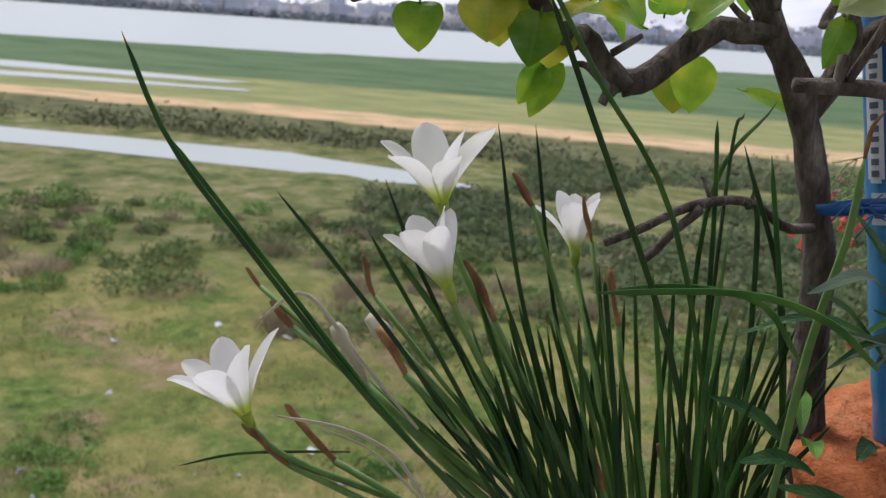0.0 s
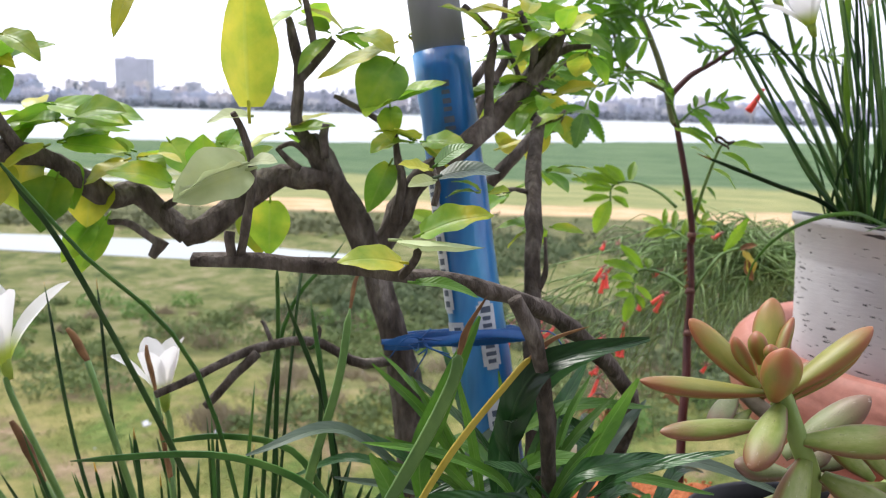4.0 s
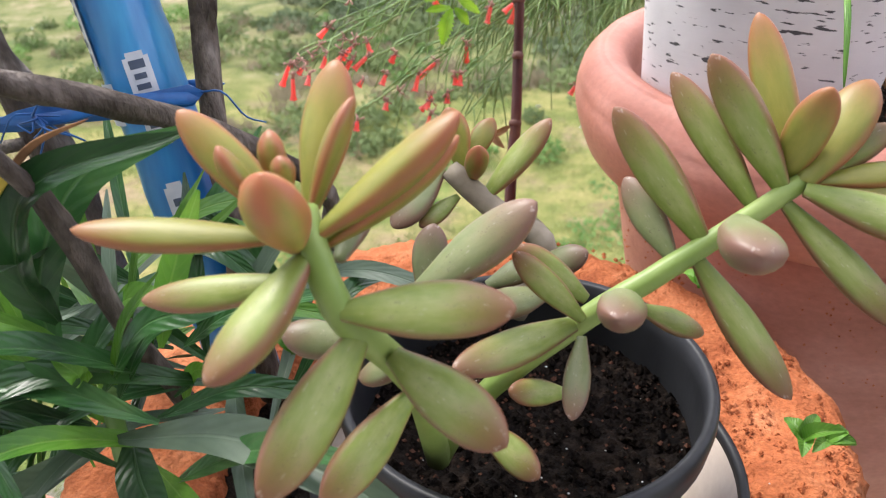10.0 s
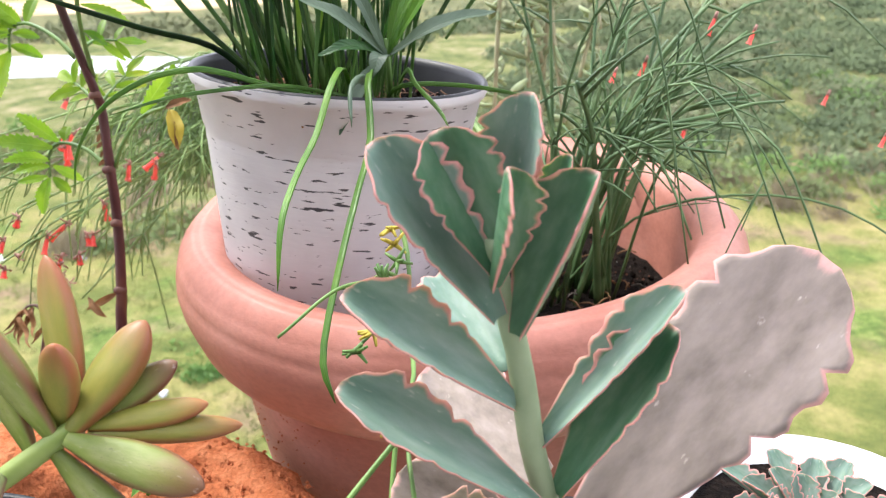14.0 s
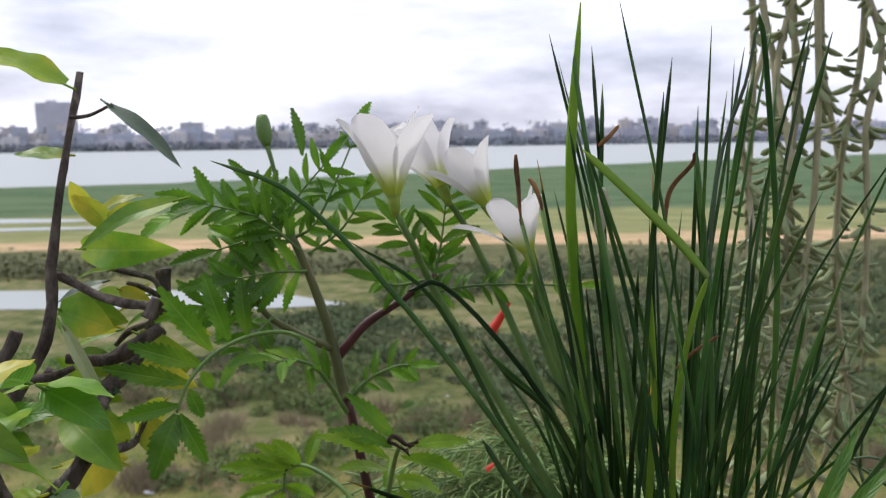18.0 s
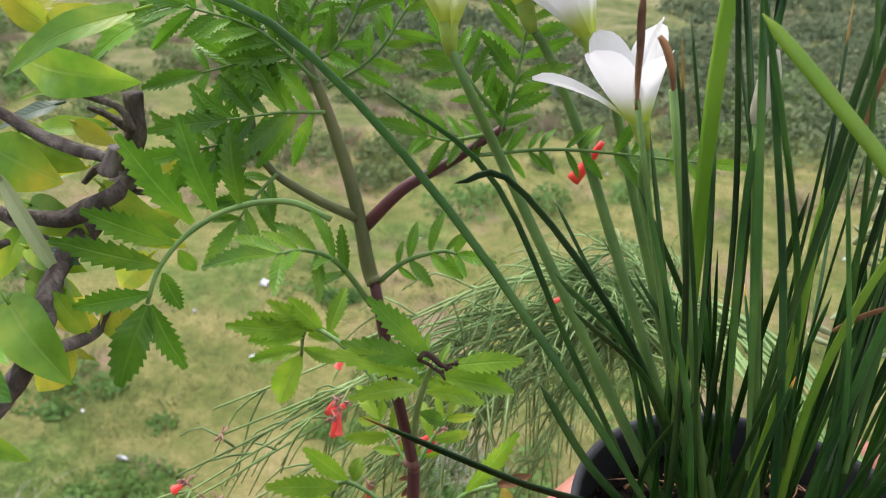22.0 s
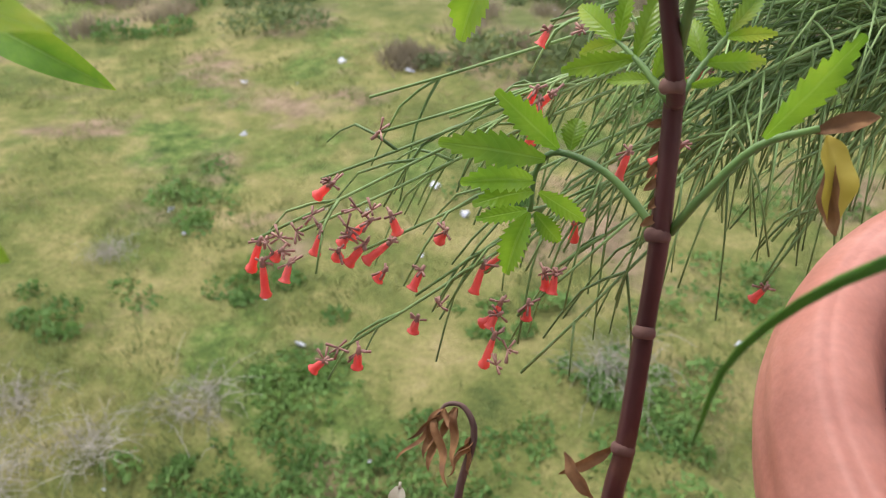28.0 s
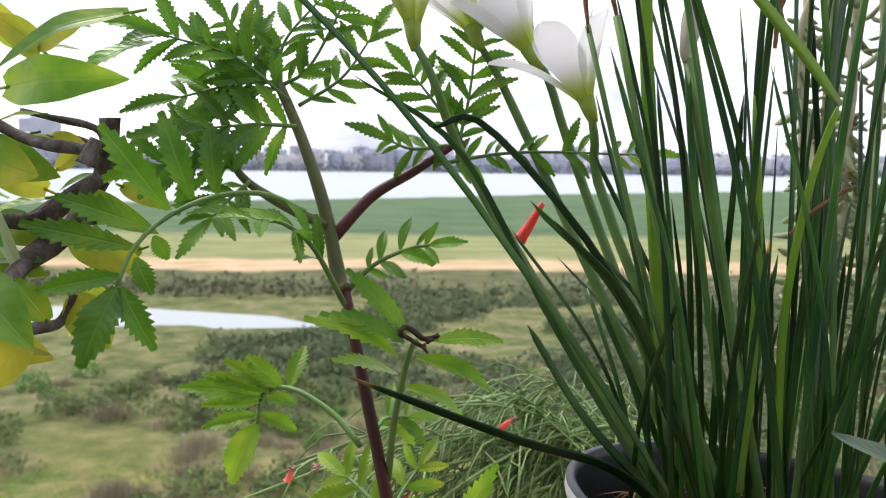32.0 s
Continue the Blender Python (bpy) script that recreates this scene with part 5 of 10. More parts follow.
    bud(t, [(-0.7022, -0.448, -0.2492), (-0.718, -0.4497, -0.2378), (-0.7301, -0.4507, -0.2279), (-0.7379, -0.4516, -0.2224)], 0.0042, root=root)
    bud(t, [(-0.7155, -0.427, -0.1613), (-0.7237, -0.4275, -0.154), (-0.73, -0.4276, -0.1473), (-0.7328, -0.4278, -0.145)], 0.004, root=root)
    bud(t, [(-0.7396, -0.4278, -0.1372), (-0.7447, -0.4277, -0.1312), (-0.7506, -0.4277, -0.1248)], 0.003, root=root)
    bud(t, [(-0.6351, -0.4281, -0.1786), (-0.6416, -0.4275, -0.1694), (-0.6481, -0.4268, -0.1595), (-0.6571, -0.4269, -0.1498)], 0.0045, root=root)
    bud(t, [(-0.5882, -0.3936, -0.1482), (-0.5976, -0.3918, -0.1313), (-0.6066, -0.3908, -0.1179), (-0.6143, -0.3904, -0.1079)], 0.0042, root=root)
    bud(t, [(-0.5145, -0.3691, -0.1448), (-0.5192, -0.3662, -0.1293), (-0.5234, -0.3636, -0.1155), (-0.5252, -0.362, -0.1079)], 0.0038, root=root)
    bud(t, [(-0.5075, -0.3965, -0.248), (-0.5152, -0.3941, -0.231), (-0.523, -0.3917, -0.2139), (-0.5273, -0.3901, -0.2037)], 0.0042, root=root)
    bud(t, [(-0.4682, -0.3832, -0.2452), (-0.4727, -0.3807, -0.2315), (-0.4775, -0.3783, -0.2177), (-0.48, -0.3776, -0.2126)], 0.0042, root=root)
    bud(t, [(-0.5409, -0.3426, -0.0987), (-0.5449, -0.3403, -0.0862), (-0.5487, -0.3385, -0.0755), (-0.5511, -0.3367, -0.0666)], 0.003, root=root)
    bud(t, [(-0.6679, -0.4055, -0.1393), (-0.674, -0.4045, -0.129), (-0.677, -0.4025, -0.1185), (-0.6802, -0.4015, -0.1115)], 0.003, root=root)
    bud(t, [(-0.579, -0.359, -0.0757), (-0.5856, -0.3587, -0.0672), (-0.5911, -0.358, -0.0586), (-0.5954, -0.3579, -0.0536)], 0.004, "dry", "dry pinkish seed pod", root=root)
    # the pot they grow in stands below the view
    q = thing("flower_pot", "plain terracotta pot under the rain lilies", "flower pot")
    place(q, (mid.x, mid.y, LEDGE_Z))
    h = mid.z - 0.02 - LEDGE_Z
    part("body", lathe([(0, 0), (0.07, 0), (0.075, 0.005), (0.1, h - 0.03), (0.108, h - 0.028), (0.11, h - 0.004), (0.107, h), (0.1, h), (0.096, h - 0.03), (0, h - 0.03)], 64), M["terracotta"], q)
    part("soil", lathe([(0, h - 0.02), (0.097, h - 0.024)], 40), M["soil"], q, "dark soil")


front_lilies()

# ---- lemon tree tied to a blue pole ----
def tie_pole():
    t = thing("support_pole", "round pole wrapped in blue printed plastic, bare grey at the top", "pole")
    lo, hi = Vector((-0.3106, -0.2477, -0.2412)), Vector((-0.3962, -0.2075, 0.1969))
    axis = (hi - lo).normalized()
    cut = lo.lerp(hi, 0.86)
    g = G()
    tube(g, [lo, lo.lerp(cut, 0.3), lo.lerp(cut, 0.6), cut], [0.0205, 0.0205, 0.0205, 0.0205], 40, 30, 0.06)
    part("plastic_wrap", g, M["pole_wrap"], t, "blue plastic wrap with rows of white and dark lettering")
    g = G()
    tube(g, [cut - axis * 0.004, hi + axis * 0.06], [0.0190, 0.0190], 32)
    part("pipe", g, M["pole_pipe"], t, "grey plastic pipe")
    # rows of lettering as plain bars that follow the round surface
    front = Vector((0.12, -1, 0.1))
    front = (front - axis * front.dot(axis)).normalized()
    side = axis.cross(front)

    # white label strips with irregular dark marks, a round mark, and loose pale marks
    rb = random.Random(19)

    def patch(ang, start, end, wide, mat, lift):
        gg = G()
        p0, p1 = lo.lerp(hi, start), lo.lerp(hi, end)
        vs = []
        for i in range(7):
            a = ang + (i / 6 - 0.5) * wide / 0.021
            o = (front * math.cos(a) + side * math.sin(a)) * (0.0218 + lift)
            vs += [p0 + o, p1 + o]
        gg.add(vs, [(2 * i, 2 * i + 2, 2 * i + 3, 2 * i + 1) for i in range(6)])
        part("lettering", gg, M[mat], t)

    for ang, s0, s1, wide, ground, ink in ((-0.95, 0.44, 0.66, 0.0105, "white_print", "black_print"), (0.42, 0.345, 0.455, 0.0105, "white_print", "black_print"), (0.30, 0.215, 0.30, 0.0095, "white_print", "black_print"), (0.1, 0.70, 0.83, 0.010, None, "black_print")):
        if ground:
            patch(ang, s0, s1, wide * 0.8, ground, 0.0002)
            patch(ang, s0 + 0.006, s1 - 0.006, wide * 1.2, ground, 0.00025)
        u = s0 + 0.010
        while u < s1 - 0.016:
            d = rb.choice((0.012, 0.015, 0.018))
            patch(ang, u, u + d * 0.55, wide * rb.choice((0.55, 0.62, 0.7)), ink, 0.0005)
            u += d
    patch(-0.75, 0.375, 0.425, 0.016, "white_print", 0.0003)
    patch(-0.85, 0.385, 0.398, 0.007, "black_print", 0.0006)
    patch(-0.62, 0.404, 0.417, 0.006, "black_print", 0.0006)


def wood(owner, pts, r0, r1, name="branch", segs=9, n=14, rough=0.55):
    g = G()
    tube(g, pts, [r0, (r0 + r1) / 2, r1], segs, n, rough, r0 * 900)
    return part(name, g, M["bark"], owner)


def clump(owner, at, count, size, rr, mats=("citrus_leaf",), droop=0.2, spread=1.0, face=None):
    """A few leaves on short stalks round a twig's end."""
    at = Vector(at)
    for k in range(count):
        a = rr.uniform(0, 6.283)
        d = Vector((math.cos(a) * spread, math.sin(a) * 0.6 * spread, rr.uniform(-droop - 0.5, 0.6 - droop))).normalized()
        L = size * rr.uniform(0.75, 1.2)
        leaf1(owner, at + d * 0.006, at + d * (L + 0.006), Vector((rr.uniform(-0.4, 0.4), rr.uniform(-0.8, 0.2), 1)), L * rr.uniform(0.45, 0.6), rr.choice(mats), rr)


def leaf1(owner, base, tip, normal, width, mat="citrus_leaf", rr=random.Random(3), curl=None, fold=0.18, teeth=0):
    base, tip = Vector(base), Vector(tip)
    d = tip - base
    h = Vector(normal)
    h = (h - d * (h.dot(d) / d.length_squared)).normalized()
    c = (rr.uniform(0.02, 0.2) if curl is None else curl) * d.length
    mid = base + d * 0.5 + h * (c * 0.3)
    ob = new("leaf", leaf_mesh([base, mid, tip - h * c * 0.5], width, h, M[mat], 12, None, fold * rr.uniform(0.7, 1.8), rr.uniform(0.01, 0.05), rr.uniform(0, 6), stalk=d.length * 0.12))
    ob.parent = owner
    return ob


def lemon_tree():
    t = thing("lemon_tree", "young potted lemon tree with pruned grey branches and yellow-green leaves", "tree")
    rr = random.Random(11)
    wood(t, [(-0.3749, -0.264, -0.2749), (-0.3841, -0.2531, -0.2), (-0.393, -0.2548, -0.1077), (-0.4056, -0.2587, -0.0527), (-0.4253, -0.2632, 0.0083), (-0.4516, -0.267, 0.0532), (-0.4645, -0.2667, 0.0723)], 0.0125, 0.0075, "trunk", 12, 22)
    # long forked limb to the near side
    wood(t, [(-0.4452, -0.2671, 0.0436), (-0.48, -0.275, 0.0465), (-0.5035, -0.2887, 0.0307), (-0.5225, -0.3019, 0.0115), (-0.5391, -0.307, 0.0053)], 0.0085, 0.0085, n=12)
    wood(t, [(-0.5364, -0.3065, 0.0042), (-0.5633, -0.3186, 0.0324), (-0.5719, -0.3438, 0.0334), (-0.5899, -0.3658, 0.055), (-0.6147, -0.3921, 0.0639), (-0.6452, -0.4223, 0.0602), (-0.6716, -0.4527, 0.0494)], 0.0085, 0.0048, n=20)
    wood(t, [(-0.5984, -0.3873, 0.0654), (-0.6222, -0.389, 0.0912), (-0.628, -0.3888, 0.101), (-0.6084, -0.3797, 0.1204)], 0.0042, 0.0026)
    wood(t, [(-0.6279, -0.3891, 0.0993), (-0.6233, -0.3836, 0.1214), (-0.6367, -0.3836, 0.141)], 0.003, 0.002)
    wood(t, [(-0.6695, -0.4409, 0.0529), (-0.6784, -0.4616, 0.0683), (-0.6931, -0.4646, 0.0737)], 0.0036, 0.0028)
    wood(t, [(-0.6724, -0.4421, 0.0512), (-0.6877, -0.4564, 0.0536)], 0.0034, 0.003)
    wood(t, [(-0.6652, -0.4289, 0.0544), (-0.6669, -0.436, 0.0752), (-0.6725, -0.4355, 0.086)], 0.003, 0.0022)
    wood(t, [(-0.6638, -0.4282, 0.0561), (-0.6664, -0.4235, 0.0851), (-0.6666, -0.4181, 0.1141)], 0.0032, 0.002)
    wood(t, [(-0.6658, -0.4279, 0.0609), (-0.6772, -0.4399, 0.07), (-0.683, -0.4511, 0.0749)], 0.0022, 0.0015)
    wood(t, [(-0.6545, -0.4141, 0.0612), (-0.6533, -0.4097, 0.0827), (-0.6487, -0.4047, 0.1027)], 0.0026, 0.0016)
    wood(t, [(-0.5404, -0.3307, 0.0008), (-0.5561, -0.3428, 0.016), (-0.5631, -0.3548, 0.0185)], 0.0028, 0.002)
    wood(t, [(-0.5461, -0.3171, 0.0256), (-0.5287, -0.31, 0.0377)], 0.0026, 0.002)
    wood(t, [(-0.5407, -0.3301, 0.0045), (-0.5462, -0.3338, -0.0068)], 0.005, 0.003)
    # upright shoots above the trunk's fork
    wood(t, [(-0.4602, -0.2667, 0.0666), (-0.4709, -0.2715, 0.0839), (-0.4689, -0.2711, 0.1128), (-0.4768, -0.2671, 0.1471), (-0.4792, -0.2665, 0.1536)], 0.0045, 0.003)
    wood(t, [(-0.4689, -0.2711, 0.1128), (-0.4583, -0.2665, 0.1246), (-0.448, -0.2613, 0.1403)], 0.0036, 0.0024)
    wood(t, [(-0.459, -0.2668, 0.1238), (-0.4636, -0.2638, 0.1475), (-0.4714, -0.2603, 0.178), (-0.471, -0.2562, 0.201)], 0.0028, 0.0018)
    wood(t, [(-0.4483, -0.2754, 0.0596), (-0.4499, -0.2735, 0.073), (-0.4491, -0.2716, 0.0826)], 0.0035, 0.003)
    wood(t, [(-0.4576, -0.2729, 0.0572), (-0.4697, -0.2791, 0.0686), (-0.48, -0.2821, 0.0657)], 0.0024, 0.0014)
    wood(t, [(-0.4647, -0.2809, 0.0515), (-0.4726, -0.2818, 0.057), (-0.4808, -0.2823, 0.0656)], 0.0024, 0.0018)
    wood(t, [(-0.4124, -0.2421, 0.0815), (-0.4293, -0.2546, 0.0928), (-0.4447, -0.2672, 0.102)], 0.0024, 0.0016)
    # second limb past the pole
    wood(t, [(-0.4196, -0.2544, -0.009), (-0.4041, -0.2515, 0.0161), (-0.3863, -0.2577, 0.0456), (-0.3564, -0.2514, 0.0699), (-0.3334, -0.2309, 0.0956), (-0.3162, -0.2179, 0.1158)], 0.0085, 0.0062, n=16)
    wood(t, [(-0.3198, -0.2195, 0.1117), (-0.3032, -0.2169, 0.1335), (-0.2952, -0.2108, 0.1572)], 0.0055, 0.0026)
    wood(t, [(-0.3032, -0.2169, 0.1335), (-0.2902, -0.2126, 0.1397), (-0.2768, -0.2091, 0.1413)], 0.0026, 0.0016)
    wood(t, [(-0.3163, -0.2176, 0.1177), (-0.3153, -0.2185, 0.141), (-0.3265, -0.2172, 0.1641)], 0.003, 0.0018)
    wood(t, [(-0.3415, -0.2394, 0.0876), (-0.3447, -0.2292, 0.1206), (-0.3446, -0.2244, 0.148), (-0.3651, -0.2261, 0.1669)], 0.0036, 0.002)
    wood(t, [(-0.3996, -0.266, 0.0162), (-0.396, -0.2659, 0.0419), (-0.4019, -0.262, 0.0725), (-0.4072, -0.2592, 0.0953)], 0.004, 0.002)
    # low twig of the trunk
    wood(t, [(-0.4013, -0.2682, -0.0831), (-0.4214, -0.2831, -0.0807), (-0.4455, -0.2966, -0.065), (-0.4676, -0.3122, -0.0641), (-0.4884, -0.3288, -0.0701), (-0.5113, -0.3469, -0.0824), (-0.531, -0.3586, -0.0922)], 0.0036, 0.0024, n=16)
    wood(t, [(-0.4758, -0.3253, -0.0679), (-0.4944, -0.3335, -0.0888), (-0.5061, -0.339, -0.1039)], 0.003, 0.0034)
    wood(t, [(-0.4714, -0.313, -0.063), (-0.4766, -0.3123, -0.0519), (-0.479, -0.3124, -0.0493)], 0.0015, 0.001)
    wood(t, [(-0.4447, -0.2964, -0.065), (-0.4438, -0.2948, -0.0573), (-0.4451, -0.2946, -0.0543)], 0.0015, 0.001)
    # the pruned branch that reaches forward
    wood(t, [(-0.2564, -0.245, -0.2113), (-0.2405, -0.2589, -0.1341), (-0.2316, -0.2803, -0.0897), (-0.2565, -0.3302, -0.0422), (-0.2816, -0.3826, -0.0082), (-0.3126, -0.4133, 0.0082), (-0.3486, -0.4313, 0.0152), (-0.3845, -0.4444, 0.0198), (-0.4429, -0.4585, 0.0203)], 0.0058, 0.0036, n=30)
    wood(t, [(-0.2663, -0.35, -0.2009), (-0.273, -0.3864, -0.1018), (-0.2761, -0.399, -0.0497), (-0.2814, -0.4151, -0.0156), (-0.2908, -0.4241, 0.0057)], 0.0046, 0.0036, n=12)
    wood(t, [(-0.424, -0.4536, 0.0221), (-0.4239, -0.4572, 0.031), (-0.4239, -0.4565, 0.035)], 0.0026, 0.0024)
    wood(t, [(-0.4205, -0.4527, 0.0222), (-0.4111, -0.4617, 0.0471), (-0.4085, -0.4631, 0.0657), (-0.4113, -0.466, 0.0823), (-0.4139, -0.4704, 0.0911)], 0.0022, 0.0014, n=12)
    wood(t, [(-0.3444, -0.4355, 0.015), (-0.3357, -0.4421, 0.025), (-0.3334, -0.4459, 0.0299)], 0.002, 0.0018)
    wood(t, [(-0.3277, -0.4408, 0.0508), (-0.3265, -0.439, 0.0599), (-0.33, -0.4333, 0.0672)], 0.0014, 0.001)
    # separate grey stem
    s = thing("sapling", "slim grey leafless sapling stem with small leafy shoots", "tree")
    wood(s, [(-0.29, -0.259, -0.2445), (-0.3013, -0.2476, -0.1041), (-0.3088, -0.2219, -0.0067), (-0.3161, -0.1821, 0.0517), (-0.3183, -0.1451, 0.0875)], 0.0072, 0.0052, "trunk", 10, 20)
    wood(s, [(-0.3181, -0.1454, 0.0853), (-0.328, -0.1448, 0.1027), (-0.3435, -0.1424, 0.1379), (-0.3535, -0.1418, 0.1554)], 0.003, 0.0016)
    wood(s, [(-0.3183, -0.1451, 0.0875), (-0.3053, -0.1415, 0.0901), (-0.2992, -0.1388, 0.0969)], 0.0028, 0.0016)
    wood(s, [(-0.3183, -0.1451, 0.0875), (-0.3295, -0.1471, 0.0916)], 0.0024, 0.0016)
    wood(s, [(-0.3053, -0.2317, -0.0378), (-0.2982, -0.2315, -0.0166), (-0.2998, -0.2277, 0.0072)], 0.0022, 0.0014)
    wood(s, [(-0.3157, -0.1953, 0.0357), (-0.3274, -0.203, 0.0379), (-0.3346, -0.2102, 0.0361)], 0.002, 0.0014)
    for x, y in ((965, 400), (930, 130), (1000, 200), (890, 345), (920, 100), (960, 300), (985, 90)):
        p = Vector((-0.3129, -0.1555, 0.0502)) + (Vector((-0.2696, -0.1448, 0.0514)) - Vector((-0.3129, -0.1555, 0.0502))) * ((x - 960) / 100) + (Vector((-0.3159, -0.1486, 0.0942)) - Vector((-0.3129, -0.1555, 0.0502))) * ((300 - y) / 100)
        clump(s, p, 4, 0.032, rr, ("citrus_leaf", "citrus_leaf", "bright_leaf"))
    # leaves that stand out one by one
    up, toward = Vector((0.1, -0.5, 1)), Vector((0.2, -1, 0.3))
    leaf1(t, (-0.6106, -0.3927, 0.0547), (-0.6063, -0.4069, 0.0288), toward, 0.036, "citrus_yellow", rr)
    leaf1(t, (-0.6494, -0.4047, 0.0479), (-0.6437, -0.4187, 0.0212), toward, 0.030, "citrus_leaf", rr)
    leaf1(t, (-0.583, -0.376, 0.0471), (-0.584, -0.3926, 0.0162), toward, 0.034, "citrus_leaf", rr)
    leaf1(t, (-0.5851, -0.3403, 0.0154), (-0.5964, -0.3587, -0.0095), toward, 0.020, "citrus_leaf", rr)
    leaf1(t, (-0.5106, -0.2448, 0.0213), (-0.5056, -0.2607, -0.0145), toward, 0.036, "citrus_leaf", rr, curl=0.02)
    leaf1(t, (-0.5888, -0.3692, 0.0914), (-0.5401, -0.368, 0.0822), up, 0.026, "citrus_leaf", rr)
    leaf1(t, (-0.527, -0.3401, 0.0433), (-0.5606, -0.3581, 0.0529), up, 0.028, "citrus_leaf", rr)
    leaf1(t, (-0.5161, -0.3144, 0.0519), (-0.5153, -0.3205, 0.0742), toward, 0.024, "citrus_leaf", rr)
    leaf1(t, (-0.4991, -0.3113, 0.0435), (-0.4722, -0.3096, 0.0689), up, 0.026, "citrus_leaf", rr)
    leaf1(t, (-0.6769, -0.4341, 0.1), (-0.7025, -0.4538, 0.0889), up, 0.032, "citrus_leaf", rr)
    leaf1(t, (-0.7163, -0.4543, 0.1068), (-0.7137, -0.4688, 0.0818), toward, 0.024, "citrus_yellow", rr)
    leaf1(t, (-0.4098, -0.4718, 0.068), (-0.4299, -0.49, 0.0565), (0, -0.2, 1), 0.022, "citrus_under", rr, 0.1, 0.5)
    leaf1(t, (-0.4077, -0.468, 0.066), (-0.432, -0.4917, 0.0542), (0.3, -1, 0.6), 0.028, "citrus_under", rr, 0.2, 0.35)
    leaf1(t, (-0.4079, -0.4676, 0.0685), (-0.3934, -0.469, 0.0705), up, 0.012, "citrus_under", rr)
    leaf1(t, (-0.4072, -0.4683, 0.0938), (-0.409, -0.4686, 0.1542), (1, -1, 0.2), 0.026, "citrus_yellow", rr, -0.08, 0.4)
    leaf1(t, (-0.4093, -0.4642, 0.0899), (-0.4252, -0.4737, 0.0878), up, 0.010, "citrus_under", rr)
    leaf1(t, (-0.4961, -0.2615, 0.0264), (-0.4942, -0.2679, -0.0127), toward, 0.032, "citrus_leaf", rr, 0.02)
    leaf1(t, (-0.3416, -0.4438, 0.0236), (-0.3676, -0.46, 0.0264), (0.1, -0.6, 1), 0.019, "citrus_yellow", rr, 0.12)
    leaf1(t, (-0.3339, -0.4396, 0.0369), (-0.301, -0.4347, 0.0489), (0, -0.6, 1), 0.021, "citrus_leaf", rr, 0.1)
    leaf1(t, (-0.3427, -0.4473, 0.0348), (-0.3026, -0.4429, 0.0341), (0, -0.3, -1), 0.020, "citrus_under", rr, -0.05, 0.3)
    leaf1(t, (-0.335, -0.4437, 0.0145), (-0.305, -0.4372, 0.0101), up, 0.008, "bright_leaf", rr)
    leaf1(t, (-0.3308, -0.4387, 0.0675), (-0.3436, -0.4465, 0.07), up, 0.010, "citrus_yellow", rr)
    leaf1(t, (-0.3279, -0.4376, 0.0697), (-0.3126, -0.432, 0.0805), up, 0.012, "bright_leaf", rr)
    leaf1(t, (-0.326, -0.438, 0.0645), (-0.2981, -0.4357, 0.0688), up, 0.015, "grey_leaf", rr)
    leaf1(t, (-0.3284, -0.439, 0.0624), (-0.3386, -0.4471, 0.06), up, 0.011, "citrus_under", rr)
    leaf1(t, (-0.5128, -0.2777, 0.0768), (-0.5197, -0.2938, 0.0538), up, 0.020, "citrus_leaf", rr)
    leaf1(t, (-0.5528, -0.2993, 0.0682), (-0.5288, -0.308, 0.0447), up, 0.026, "citrus_leaf", rr)
    leaf1(t, (-0.6001, -0.338, 0.0915), (-0.5471, -0.3369, 0.0839), up, 0.022, "citrus_leaf", rr)
    leaf1(t, (-0.5853, -0.3356, 0.0846), (-0.5772, -0.3481, 0.0617), toward, 0.028, "citrus_leaf", rr)
    leaf1(t, (-0.6135, -0.3681, 0.0576), (-0.6057, -0.382, 0.0267), toward, 0.038, "citrus_yellow", rr)
    leaf1(t, (-0.5942, -0.3536, 0.054), (-0.5804, -0.3654, 0.027), toward, 0.026, "citrus_leaf", rr)
    leaf1(t, (-0.5807, -0.3418, 0.0429), (-0.5793, -0.3568, 0.0152), toward, 0.034, "citrus_yellow", rr)
    leaf1(t, (-0.5782, -0.3351, 0.0181), (-0.5891, -0.3544, -0.0173), toward, 0.022, "citrus_leaf", rr)
    leaf1(t, (-0.4025, -0.2632, 0.1256), (-0.4192, -0.2834, 0.093), toward, 0.036, "citrus_leaf", rr)
    leaf1(t, (-0.4069, -0.2624, 0.1368), (-0.4497, -0.2874, 0.1125), up, 0.018, "citrus_yellow", rr)
    leaf1(t, (-0.426, -0.2658, 0.1438), (-0.3999, -0.2719, 0.1324), up, 0.022, "citrus_yellow", rr)
    leaf1(t, (-0.4046, -0.2653, 0.057), (-0.4143, -0.2836, 0.0253), toward, 0.020, "citrus_leaf", rr)
    leaf1(t, (-0.4021, -0.2613, 0.0763), (-0.4151, -0.2769, 0.0649), up, 0.018, "citrus_leaf", rr)
    leaf1(t, (-0.4796, -0.4445, 0.1512), (-0.4814, -0.4598, 0.1254), toward, 0.010, "citrus_yellow", rr)
    leaf1(t, (-0.5556, -0.4463, 0.1267), (-0.5281, -0.4521, 0.1155), up, 0.016, "citrus_leaf", rr)
